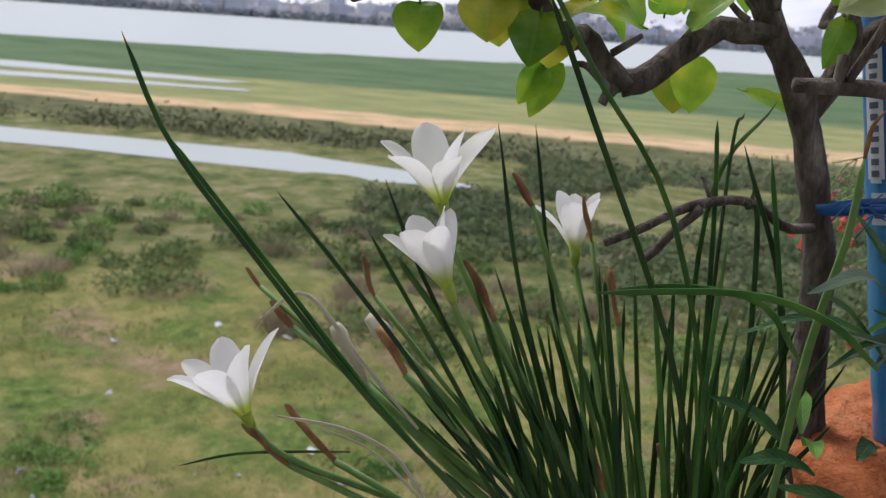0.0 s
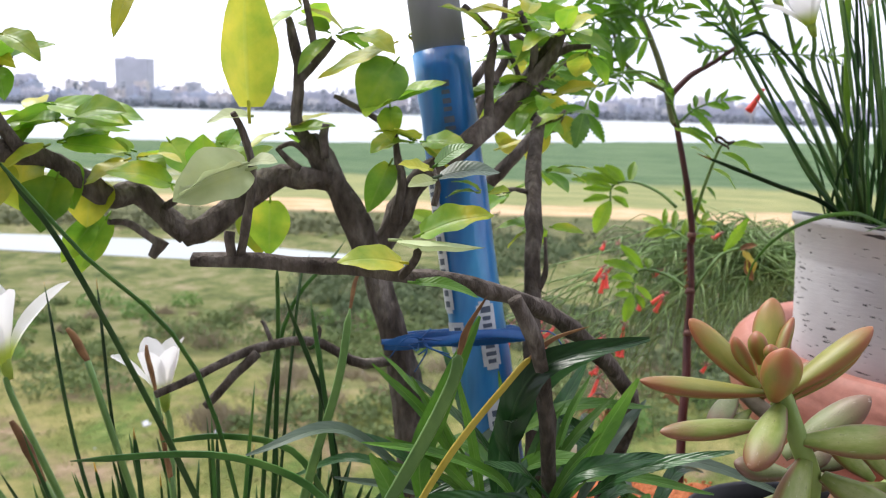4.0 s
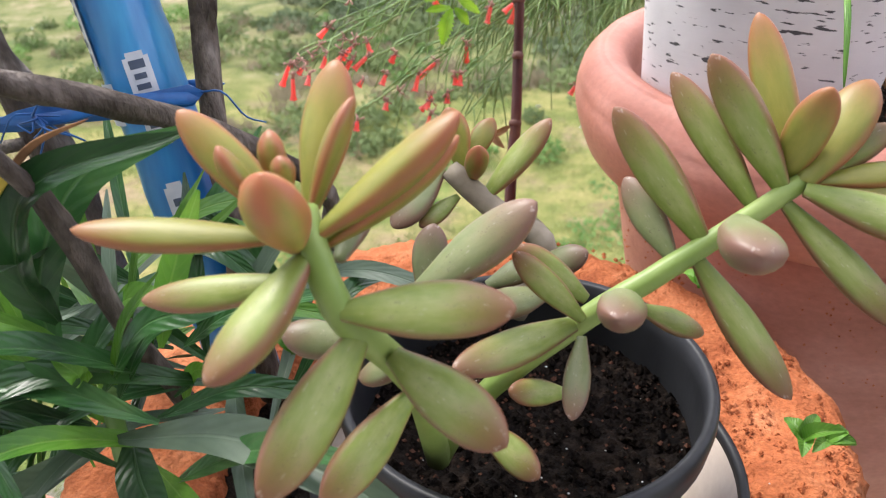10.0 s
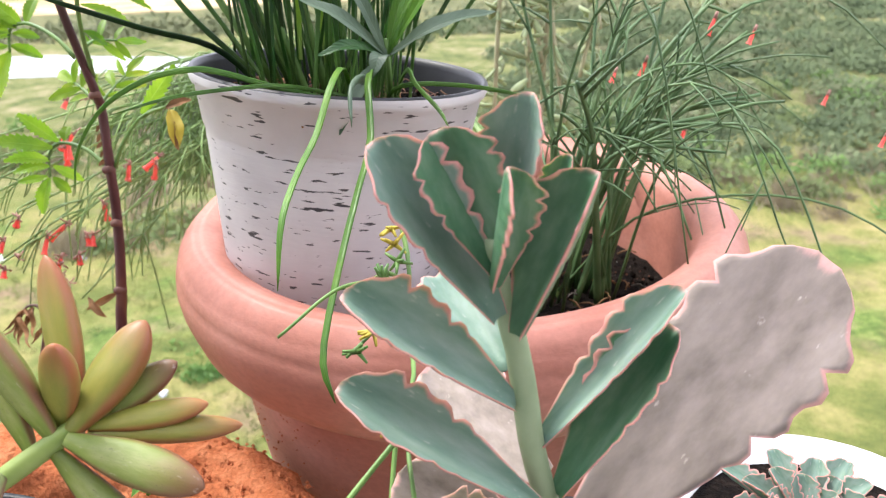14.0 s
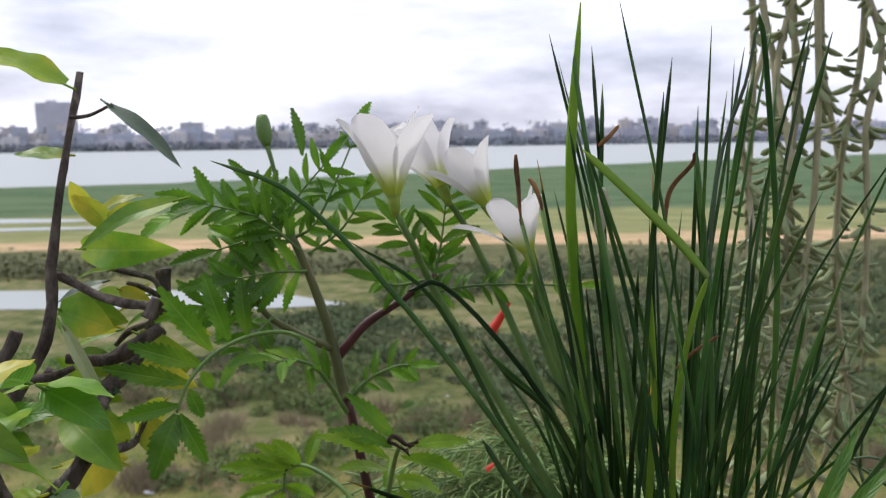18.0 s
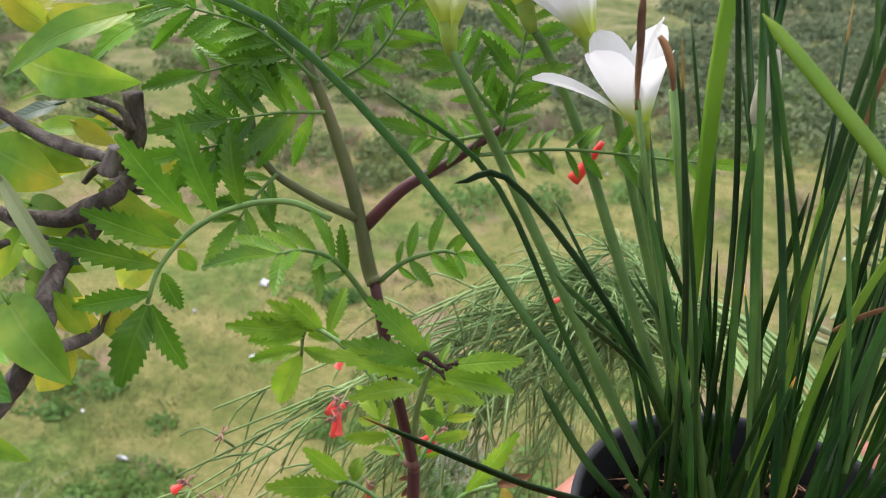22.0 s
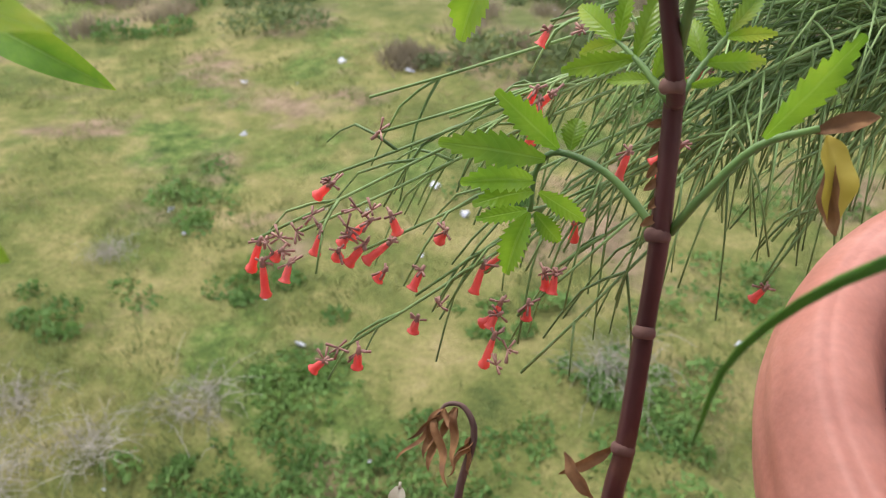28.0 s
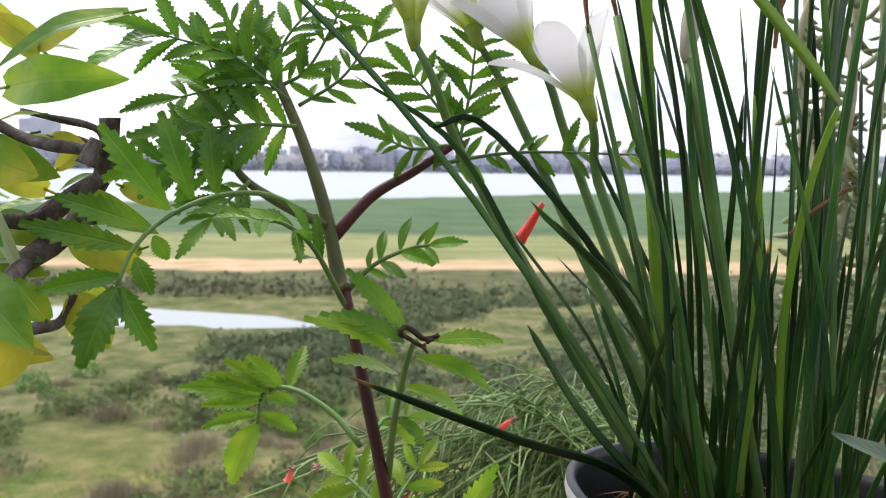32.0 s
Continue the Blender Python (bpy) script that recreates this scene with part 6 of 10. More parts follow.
    for pt, c, s2 in ((((-0.6162, -0.3829, 0.115)), 5, 0.034), (((-0.6657, -0.4184, 0.111)), 6, 0.034), (((-0.6956, -0.4536, 0.0799)), 4, 0.03), (((-0.6448, -0.4049, 0.0963)), 6, 0.036), (((-0.579, -0.3812, 0.0696)), 4, 0.034),
                      (((-0.5566, -0.3347, 0.0596)), 4, 0.034), (((-0.5737, -0.3771, 0.0833)), 3, 0.034), (((-0.4483, -0.2607, 0.1441)), 5, 0.032), (((-0.4703, -0.2628, 0.1627)), 4, 0.034), (((-0.2947, -0.2121, 0.1494)), 6, 0.034),
                      (((-0.3224, -0.2168, 0.1603)), 6, 0.034), (((-0.3446, -0.2244, 0.148)), 5, 0.034), (((-0.2786, -0.2101, 0.1381)), 4, 0.034), (((-0.3868, -0.2582, 0.0729)), 6, 0.03), (((-0.4075, -0.2586, 0.0992)), 4, 0.032),
                      (((-0.4778, -0.2794, 0.078)), 4, 0.028), (((-0.5187, -0.2912, 0.0672)), 3, 0.028), (((-0.3033, -0.2217, 0.1062)), 5, 0.034), (((-0.342, -0.2089, 0.1136)), 4, 0.034), (((-0.6157, -0.3533, 0.0856)), 4, 0.032),
                      (((-0.408, -0.2189, 0.1481)), 4, 0.032), (((-0.5592, -0.323, 0.0613)), 3, 0.03), (((-0.3392, -0.2525, 0.0397)), 3, 0.026)):
        clump(t, pt, c, s2, rr, ("citrus_leaf", "citrus_leaf", "citrus_leaf", "citrus_yellow"))
    # leaves on the twigs of the near limb
    leaf1(t, (-0.6950, -0.4400, 0.1070), (-0.6760, -0.4500, 0.0770), (0.3, -1, 0.35), 0.0304, "citrus_leaf", rr)
    leaf1(t, (-0.7040, -0.4450, 0.1030), (-0.6940, -0.4550, 0.0800), (0.3, -1, 0.35), 0.0160, "citrus_leaf", rr)
    leaf1(t, (-0.6700, -0.4200, 0.1170), (-0.6960, -0.4300, 0.1090), (0.3, -1, 0.35), 0.0134, "grey_leaf", rr)
    leaf1(t, (-0.6570, -0.4000, 0.1240), (-0.6270, -0.4100, 0.0880), (0.3, -1, 0.35), 0.0282, "citrus_leaf", rr)
    leaf1(t, (-0.6460, -0.4200, 0.1070), (-0.6780, -0.4300, 0.1010), (0.3, -1, 0.35), 0.0119, "grey_leaf", rr)
    leaf1(t, (-0.6400, -0.4000, 0.0960), (-0.6150, -0.4100, 0.0740), (0.3, -1, 0.35), 0.0110, "citrus_leaf", rr)
    leaf1(t, (-0.6630, -0.4200, 0.0850), (-0.6550, -0.4300, 0.0590), (0.3, -1, 0.35), 0.0086, "citrus_leaf", rr)
    leaf1(t, (-0.7320, -0.4500, 0.1110), (-0.7220, -0.4600, 0.0800), (0.3, -1, 0.35), 0.0247, "citrus_leaf", rr)
    leaf1(t, (-0.6750, -0.4300, 0.1300), (-0.7010, -0.4400, 0.1160), (0.3, -1, 0.35), 0.0144, "citrus_leaf", rr)
    leaf1(t, (-0.6310, -0.3800, 0.1310), (-0.5970, -0.3900, 0.1130), (0.3, -1, 0.35), 0.0147, "citrus_yellow", rr)
    leaf1(t, (-0.5960, -0.3500, 0.0900), (-0.5410, -0.3600, 0.0810), (0.3, -1, 0.35), 0.0166, "citrus_leaf", rr)
    leaf1(t, (-0.5870, -0.3600, 0.0900), (-0.6250, -0.3700, 0.0790), (0.3, -1, 0.35), 0.0115, "citrus_leaf", rr)


def pole_tie():
    t = thing("plastic_tie", "frayed blue plastic strip tied round the trunk and the pole", "tie")
    g = G()
    strap(g, [(-0.4015, -0.2812, -0.0679), (-0.3702, -0.2776, -0.061), (-0.3372, -0.2643, -0.0606), (-0.3044, -0.2456, -0.0584)], 0.0105, (0.1, -1, 0.15), 18, 0.5, 0.02, 0.0015)
    strap(g, [(-0.4035, -0.2803, -0.0659), (-0.3653, -0.2808, -0.0621), (-0.3327, -0.2678, -0.0568), (-0.3059, -0.2485, -0.0611)], 0.006, (0.1, -1, 0.5), 18, 0.6, 0.02, 0.0015)
    strap(g, [(-0.4052, -0.2564, -0.07), (-0.3661, -0.2262, -0.0709), (-0.3109, -0.2119, -0.066)], 0.009, (0.1, -1, 0.15), 10, 0.1, 0.02, 0.002)
    part("strip", g, M["blue_tie"], t)
    rr = random.Random(5)
    base = Vector((-0.3765, -0.284, -0.0591))
    for k in range(9):
        g = G()
        d = Vector((rr.uniform(-1, 1), rr.uniform(-0.6, 0.1), rr.uniform(-1, 0.2)))
        tube(g, [base, base + d * 0.01, base + d * 0.012 + Vector((rr.uniform(-0.015, 0.015), 0, rr.uniform(-0.02, 0.008)))], [0.0007, 0.0005], 4, 5)
        part("frayed_end", g, M["blue_tie"], t)
    g = G()
    tube(g, [(-0.3064, -0.246, -0.0585), (-0.2893, -0.2538, -0.055), (-0.2786, -0.255, -0.0665), (-0.2685, -0.2536, -0.0699)], [0.0006, 0.0004], 4, 10)
    part("frayed_end", g, M["blue_tie"], t)


tie_pole()
lemon_tree()
pole_tie()


def lemon_crown():
    """The lemon tree's far limb with its yellowing leaves."""
    t = bpy.data.objects["lemon_tree"]
    rr = random.Random(17)
    up, toward = Vector((0.1, -0.5, 1)), Vector((0.3, -1, 0.3))
    wood(t, [(-0.3002, -0.2141, 0.1453), (-0.3954, -0.084, 0.0569), (-0.3832, -0.0653, 0.0966), (-0.3732, -0.0489, 0.1236), (-0.3646, -0.044, 0.1446), (-0.3703, -0.0291, 0.1817), (-0.3714, -0.0116, 0.2305), (-0.377, 0.0229, 0.2949)], 0.0050, 0.0022, n=30)
    wood(t, [(-0.3915, -0.0639, 0.1157), (-0.3808, -0.059, 0.1346), (-0.3763, -0.0564, 0.1457)], 0.0036, 0.003)
    wood(t, [(-0.3727, -0.0598, 0.1187), (-0.3569, -0.0566, 0.1201), (-0.3444, -0.0535, 0.1248)], 0.0026, 0.0018)
    wood(t, [(-0.3743, -0.0209, 0.1732), (-0.3438, -0.0174, 0.1578), (-0.3143, -0.0175, 0.1536)], 0.0026, 0.0034)
    wood(t, [(-0.3666, -0.0272, 0.1226), (-0.3398, -0.0221, 0.1223), (-0.3107, -0.0189, 0.1402)], 0.003, 0.0042)
    wood(t, [(-0.3168, -0.019, 0.1469), (-0.3127, -0.0164, 0.1586)], 0.0044, 0.004)
    wood(t, [(-0.3677, -0.0054, 0.2659), (-0.356, -0.003, 0.2674), (-0.3428, 0.0006, 0.2741)], 0.0012, 0.0009)
    L = lambda a, b, f, w, m, c=None: leaf1(t, a, b, f, w, m, rr, c)
    L((-0.3768, 0.0063, 0.2865), (-0.4271, -0.0104, 0.3086), up, 0.026, "citrus_leaf")
    L((-0.3444, 0.0001, 0.2731), (-0.2962, -0.0064, 0.2372), (1, -0.6, 0.5), 0.012, "grey_leaf", 0.1)
    L((-0.3736, 0.0003, 0.2435), (-0.3998, -0.0148, 0.2449), up, 0.017, "citrus_leaf")
    # the pruned upright limb and its twigs
    wood(t, [(-0.4150, -0.1000, -0.0100), (-0.3700, -0.0850, 0.0300), (-0.3400, -0.0768, 0.0642), (-0.3300, -0.0680, 0.0816), (-0.3420, -0.0300, 0.1010), (-0.3400, 0.0050, 0.1160), (-0.3350, 0.0250, 0.1290)], 0.0062, 0.0050, n=24)
    wood(t, [(-0.3290, -0.0700, 0.0800), (-0.3215, -0.0560, 0.0785), (-0.3165, -0.0440, 0.0790), (-0.3140, -0.0410, 0.0840), (-0.3110, -0.0400, 0.0915)], 0.0030, 0.0016)
    wood(t, [(-0.339, 0.022, 0.13), (-0.332, 0.022, 0.141), (-0.328, 0.022, 0.154), (-0.328, 0.022, 0.17)], 0.0052, 0.0046)
    wood(t, [(-0.371, 0.015, 0.173), (-0.351, 0.015, 0.169), (-0.331, 0.015, 0.164), (-0.326, 0.015, 0.154)], 0.0012, 0.002)
    wood(t, [(-0.351, 0.018, 0.161), (-0.34, 0.018, 0.158), (-0.328, 0.018, 0.152)], 0.0012, 0.0022)
    wood(t, [(-0.4, 0.0, 0.106), (-0.386, 0.0, 0.099), (-0.374, 0.0, 0.091), (-0.369, 0.0, 0.086)], 0.0036, 0.0022)
    wood(t, [(-0.399, 0.005, 0.094), (-0.387, 0.005, 0.083), (-0.375, 0.005, 0.08)], 0.0022, 0.0016)
    wood(t, [(-0.347, 0.02, 0.118), (-0.328, 0.02, 0.119)], 0.0022, 0.0016)
    wood(t, [(-0.335, 0.02, 0.136), (-0.352, 0.02, 0.129), (-0.363, 0.02, 0.119)], 0.0026, 0.0014)
    # its leaves, green going yellow
    L((-0.375, 0.02, 0.205), (-0.381, 0.01, 0.227), toward, 0.0131, "citrus_yellow")
    L((-0.371, 0.02, 0.205), (-0.343, 0.03, 0.219), up, 0.0107, "citrus_yellow")
    L((-0.358, 0.01, 0.198), (-0.373, 0.0, 0.22), toward, 0.0106, "citrus_yellow")
    L((-0.375, 0.025, 0.204), (-0.346, 0.03, 0.206), up, 0.0043, "citrus_yellow")
    L((-0.301, -0.005, 0.216), (-0.355, -0.03, 0.192), (0, -0.7, 0.8), 0.0159, "citrus_leaf")
    L((-0.375, 0.010, 0.184), (-0.3038, -0.0132, 0.187), (0.1, -1, 0.12), 0.0235, "citrus_leaf")
    L((-0.356, 0.01, 0.171), (-0.375, 0.0, 0.168), up, 0.0046, "citrus_leaf")
    # Grey-green material paints the whitish shine on this leaf.
    L((-0.365, 0.015, 0.162), (-0.39, 0.0, 0.152), (0.2, -0.5, 1), 0.0099, "grey_leaf")
    L((-0.336, 0.01, 0.155), (-0.372, -0.01, 0.155), up, 0.0125, "citrus_leaf")
    L((-0.355, 0.01, 0.134), (-0.38, -0.01, 0.15), toward, 0.0176, "citrus_yellow")
    L((-0.358, 0.015, 0.13), (-0.384, 0.0, 0.122), up, 0.008, "citrus_leaf")
    L((-0.377, 0.01, 0.1), (-0.393, 0.0, 0.115), toward, 0.0092, "citrus_leaf")
    L((-0.335, 0.02, 0.142), (-0.349, 0.01, 0.135), up, 0.0057, "citrus_leaf")
    L((-0.346, -0.06, 0.099), (-0.305, -0.08, 0.079), (0.3, -0.8, 0.6), 0.0237, "citrus_leaf")
    L((-0.368, -0.04, 0.06), (-0.317, -0.05, 0.07), up, 0.0094, "citrus_yellow")
    L((-0.387, 0.0, 0.099), (-0.39, -0.02, 0.079), toward, 0.0135, "citrus_leaf")
    L((-0.378, 0.0, 0.152), (-0.338, -0.01, 0.142), (0.2, -1, 0.2), 0.0213, "citrus_leaf")
    L((-0.332, -0.005, 0.133), (-0.286, -0.015, 0.117), (0.1, -1, 0.3), 0.0143, "citrus_leaf")
    L((-0.317, 0.03, 0.104), (-0.349, 0.03, 0.092), toward, 0.0122, "citrus_yellow")
    L((-0.365, -0.02, 0.092), (-0.334, -0.03, 0.086), (0.2, -1, 0.1), 0.0142, "citrus_leaf")
    L((-0.379, 0.0, 0.072), (-0.358, 0.0, 0.054), toward, 0.015, "citrus_yellow")
    L((-0.356, 0.02, 0.144), (-0.342, 0.03, 0.159), toward, 0.009, "citrus_yellow")
    L((-0.327, 0.03, 0.136), (-0.301, 0.03, 0.125), toward, 0.0098, "citrus_yellow")
    L((-0.363, -0.02, 0.103), (-0.331, -0.03, 0.104), up, 0.0109, "dark_leaf")
    L((-0.3220, -0.0560, 0.0770), (-0.3400, -0.0620, 0.0520), toward, 0.018, "citrus_yellow")
    L((-0.3110, -0.0400, 0.0910), (-0.3010, -0.0300, 0.0650), toward, 0.019, "citrus_yellow")
    L((-0.3180, -0.0480, 0.0810), (-0.3340, -0.0470, 0.0990), toward, 0.012, "citrus_leaf")
    L((-0.374, -0.020, 0.151), (-0.336, -0.026, 0.142), (0.15, -1, 0.3), 0.026, "citrus_leaf")
    L((-0.345, 0.000, 0.160), (-0.324, 0.000, 0.152), toward, 0.010, "citrus_yellow")
    L((-0.371, -0.010, 0.119), (-0.337, -0.016, 0.112), (0.1, -0.9, 0.5), 0.018, "citrus_leaf")
    L((-0.369, -0.020, 0.101), (-0.333, -0.026, 0.098), (0.1, -0.8, 0.6), 0.014, "citrus_leaf")
    L((-0.368, -0.025, 0.087), (-0.340, -0.030, 0.081), toward, 0.018, "citrus_leaf")
    L((-0.346, 0.015, 0.109), (-0.305, 0.014, 0.095), toward, 0.018, "citrus_yellow")
    L((-0.330, 0.020, 0.083), (-0.353, 0.018, 0.059), toward, 0.017, "citrus_yellow")
    L((-0.373, -0.010, 0.063), (-0.341, -0.012, 0.055), toward, 0.017, "citrus_yellow")
    L((-0.365, -0.030, 0.143), (-0.334, -0.036, 0.091), (0.5, -1, 0.2), 0.008, "citrus_under")
    L((-0.352, 0.005, 0.201), (-0.375, 0.000, 0.219), toward, 0.014, "citrus_yellow")
    L((-0.354, 0.005, 0.202), (-0.326, 0.000, 0.215), toward, 0.011, "citrus_yellow")
    L((-0.4546, -0.037, -0.006), (-0.3886, -0.0334, -0.0295), (0.2, -0.8, 0.7), 0.018, "citrus_leaf")


lemon_crown()


def dried_shoot():
    t = thing("dried_shoot", "curled brown dead shoot with shrivelled leaves", "plant")
    rr = random.Random(23)
    g = G()
    tube(g, [(-0.2534, -0.0304, -0.257), (-0.256, -0.012, -0.2219), (-0.2534, 0.001, -0.1966), (-0.2604, 0.0064, -0.1859), (-0.2687, 0.0042, -0.1848), (-0.2721, -0.0009, -0.1901)], [0.0022, 0.0016, 0.0008], 7, 18, 0.2)
    part("stem", g, M["mari_stem_dry"], t)
    for a, b, w in (((-0.2713, 0.0004, -0.1888), (-0.2711, -0.0189, -0.2064), 0.016), ((-0.2644, 0.005, -0.1858), (-0.263, -0.0137, -0.2033), 0.014), ((-0.2546, 0.002, -0.1981), (-0.2589, -0.0154, -0.2076), 0.012), ((-0.2695, 0.0028, -0.1863), (-0.2666, -0.0156, -0.1953), 0.01)):
        for k in range(3):
            q = Vector((rr.gauss(0, 0.004), rr.gauss(0, 0.004), rr.gauss(0, 0.004)))
            g = G()
            oval_leaf(g, a, Vector(b) + q * 1.6, (rr.uniform(-1, 1), -1, rr.uniform(-0.5, 0.5)), w * 0.32, rr.uniform(-0.2, 0.5), 0.9, 14, 0, 0, None, 0.07)
            part("leaf", g, M["dry"], t)
    leaf1(t, (-0.2847, -0.0188, -0.2261), (-0.282, -0.0292, -0.2416), (0, -1, 0.2), 0.010, "straw", rr, 0.1)
    leaf1(t, (-0.3251, -0.0395, -0.2349), (-0.3104, -0.0421, -0.2456), (0, -1, 0.2), 0.010, "dry", rr, 0.3, 0.7)


M["mari_stem_dry"] = surface("dead_purple_stem", [(0.3, (0.06, 0.03, 0.03)), (0.7, (0.15, 0.09, 0.07))], 50, 0.7, 0.3, 200, 0.0008)
dried_shoot()

# ---- fleshy-leaved plants ----
M["suc_green"] = pigment("fleshy_leaf_green", [(0.3, (0.120, 0.175, 0.030)), (0.5, (0.190, 0.240, 0.052)), (0.7, (0.275, 0.305, 0.110))], (0.190, 0.068, 0.042), (0.55, 1.02), (0.74, 1.05), noise_scale=2.6, spots=0.22, specks=0.55)
M["suc_orange"] = pigment("fleshy_leaf_orange", [(0.3, (0.150, 0.170, 0.026)), (0.7, (0.260, 0.245, 0.052))], (0.285, 0.085, 0.040), (0.58, 1.08), (0.70, 1.08), noise_scale=2.6, specks=0.15)
M["suc_grey"] = pigment("fleshy_leaf_mauve", [(0.3, (0.110, 0.140, 0.052)), (0.7, (0.190, 0.205, 0.098))], (0.165, 0.082, 0.062), (0.50, 1.02), (0.74, 1.06), noise_scale=2.6, spots=0.3, specks=0.7)
M["suc_stem"] = surface("fleshy_stem", [(0.3, (0.15, 0.23, 0.045)), (0.7, (0.25, 0.32, 0.09))], 40, 0.45, 0.15, 200, 0.0006)
M["suc_bark"] = surface("old_fleshy_stem", [(0.3, (0.16, 0.13, 0.09)), (0.7, (0.34, 0.29, 0.22))], 60, 0.8, 0.4, 200, 0.001)


def spindle_mesh(name, mat, thick, bend, segs=18, n=20):
    """A plump blunt leaf along +y, one long and one wide: narrow foot, fullest past its middle, slightly flattened above."""
    vs, uvs = [], []
    for i in range(n + 1):
        t = 1 - (1 - i / n) ** 1.25
        w = 0.5 * ((0.36 + 0.64 * math.sin(min(1.0, t / 0.58) * math.pi / 2) ** 1.1) if t < 0.58 else max(0.0, 1 - ((t - 0.58) / 0.422) ** 2.25) ** 0.64)
        for s in range(segs):
            a = 2 * math.pi * s / segs
            z = math.sin(a) * w * thick * (0.55 if math.sin(a) > 0 else 0.9)
            lump = 0.012 * noise.noise((math.cos(a) * 1.5, t * 4, math.sin(a) * 1.5 + thick))
            vs.append((math.cos(a) * w * (1 + lump * 3), t, z + lump + bend * (t - 0.3) ** 2))
            uvs.append((max(abs(math.cos(a)), -0.97 * math.sin(a)), t))
    fs = [(i * segs + s, i * segs + (s + 1) % segs, (i + 1) * segs + (s + 1) % segs, (i + 1) * segs + s) for i in range(n) for s in range(segs)]
    fs.append(tuple(range(segs - 1, -1, -1)))
    fs.append(tuple(n * segs + s for s in range(segs)))
    return uv_mesh(name, vs, fs, uvs, mat)


SPINDLE = {k: spindle_mesh("fleshy_leaf", M[k], 1.0, 0.18) for k in ("suc_green", "suc_orange", "suc_grey")}


def fleshy(owner, base, tip, width, kind="suc_green", face=(0.1, -0.6, 1.0), thick=1.0):
    """A plump leaf from base to tip; face: where its flat upper side looks."""
    base, tip = Vector(base), Vector(tip)
    y = tip - base
    L = y.length
    y.normalize()
    z = Vector(face)
    z = (z - y * z.dot(y))
    z = z.normalized() if z.length > 0.05 else y.orthogonal().normalized()
    x = y.cross(z)
    ob = new("leaf", SPINDLE[kind])
    ob.parent = owner
    if kind.startswith("suc"):
        width *= 0.95
    m = Matrix((x * width, y * L, z * width * thick)).transposed().to_4x4()
    m.translation = base
    ob.matrix_basis = m
    return ob


def succulent():
    t = thing("succulent", "sprawling sedum with plump yellow-green leaves tipped in red", "succulent")

    def stem(pts, r0, r1, mat="suc_stem"):
        g = G()
        tube(g, pts, [r0, r1], 10, 16, 0.15)
        part("stem", g, M[mat], t)

    px = 0.000153
    stem([(-0.1529, -0.3822, -0.1513), (-0.1498, -0.4105, -0.0948), (-0.1515, -0.4308, -0.065), (-0.1603, -0.4406, -0.0443), (-0.1676, -0.4371, -0.0262), (-0.1718, -0.4313, -0.0192)], 0.0050, 0.0040)
    stem([(-0.1529, -0.3822, -0.1513), (-0.1369, -0.3745, -0.1242), (-0.1018, -0.3728, -0.0872), (-0.0809, -0.3644, -0.0734), (-0.0621, -0.353, -0.0637), (-0.0365, -0.3369, -0.0494), (-0.0313, -0.3337, -0.0466)], 0.0046, 0.0034)
    stem([(-0.136, -0.3027, -0.1359), (-0.1242, -0.2978, -0.1027), (-0.1446, -0.2975, -0.0874), (-0.1662, -0.291, -0.0715)], 0.0060, 0.0050, "suc_bark")
    # first rosette
    fleshy(t, (-0.1765, -0.4388, -0.0238), (-0.2297, -0.4484, -0.0215), 74 * px, "suc_orange", (0, -0.35, 1))
    fleshy(t, (-0.1771, -0.4281, -0.0255), (-0.2094, -0.42, 0.0018), 84 * px, "suc_orange", (0.6, -1, 0.5))
    fleshy(t, (-0.1738, -0.4214, -0.0238), (-0.1703, -0.3978, 0.0101), 104 * px, "suc_orange", (-0.2, -1, 0.3))
    fleshy(t, (-0.171, -0.428, -0.0223), (-0.1629, -0.4098, 0.0048), 58 * px, "suc_orange", (1.0, 0.2, 0.3))
    fleshy(t, (-0.1664, -0.4353, -0.0236), (-0.1307, -0.4202, 0.0048), 92 * px, "suc_orange", (-0.5, -0.3, 1))
    fleshy(t, (-0.1657, -0.4328, -0.0281), (-0.1322, -0.4157, -0.0034), 76 * px, "suc_orange", (-0.5, -0.1, 1))
    fleshy(t, (-0.1719, -0.4385, -0.0261), (-0.1712, -0.4529, -0.0001), 116 * px, "suc_orange", (0, 0.3, 1))
    fleshy(t, (-0.1772, -0.4292, -0.0139), (-0.1806, -0.4273, 0.0009), 62 * px, "suc_orange", (0.2, 0.5, 0.3))
    fleshy(t, (-0.1731, -0.4334, -0.0111), (-0.175, -0.4345, -0.003), 46 * px, "suc_orange", (0, 0.6, 0.3))
    fleshy(t, (-0.1803, -0.4342, -0.0171), (-0.191, -0.4363, -0.0006), 62 * px, "suc_orange", (0.5, 0.3, 0.6))
    fleshy(t, (-0.1688, -0.4385, -0.0282), (-0.1829, -0.473, -0.0467), 104 * px, "suc_green", (-0.4, -0.8, 0.6))
    fleshy(t, (-0.1733, -0.4343, -0.0397), (-0.2192, -0.4416, -0.0467), 74 * px, "suc_green", (0, -0.6, 1))
    fleshy(t, (-0.1594, -0.4426, -0.0421), (-0.1141, -0.4378, -0.0394), 106 * px, "suc_green", (0.0, -0.8, 0.8))
    fleshy(t, (-0.1641, -0.4288, -0.0352), (-0.1633, -0.4023, -0.0255), 70 * px, "suc_grey", (0, -1, 0.4))
    fleshy(t, (-0.1557, -0.4386, -0.0503), (-0.1727, -0.4778, -0.0781), 112 * px, "suc_green", (0.5, -0.8, 0.4))
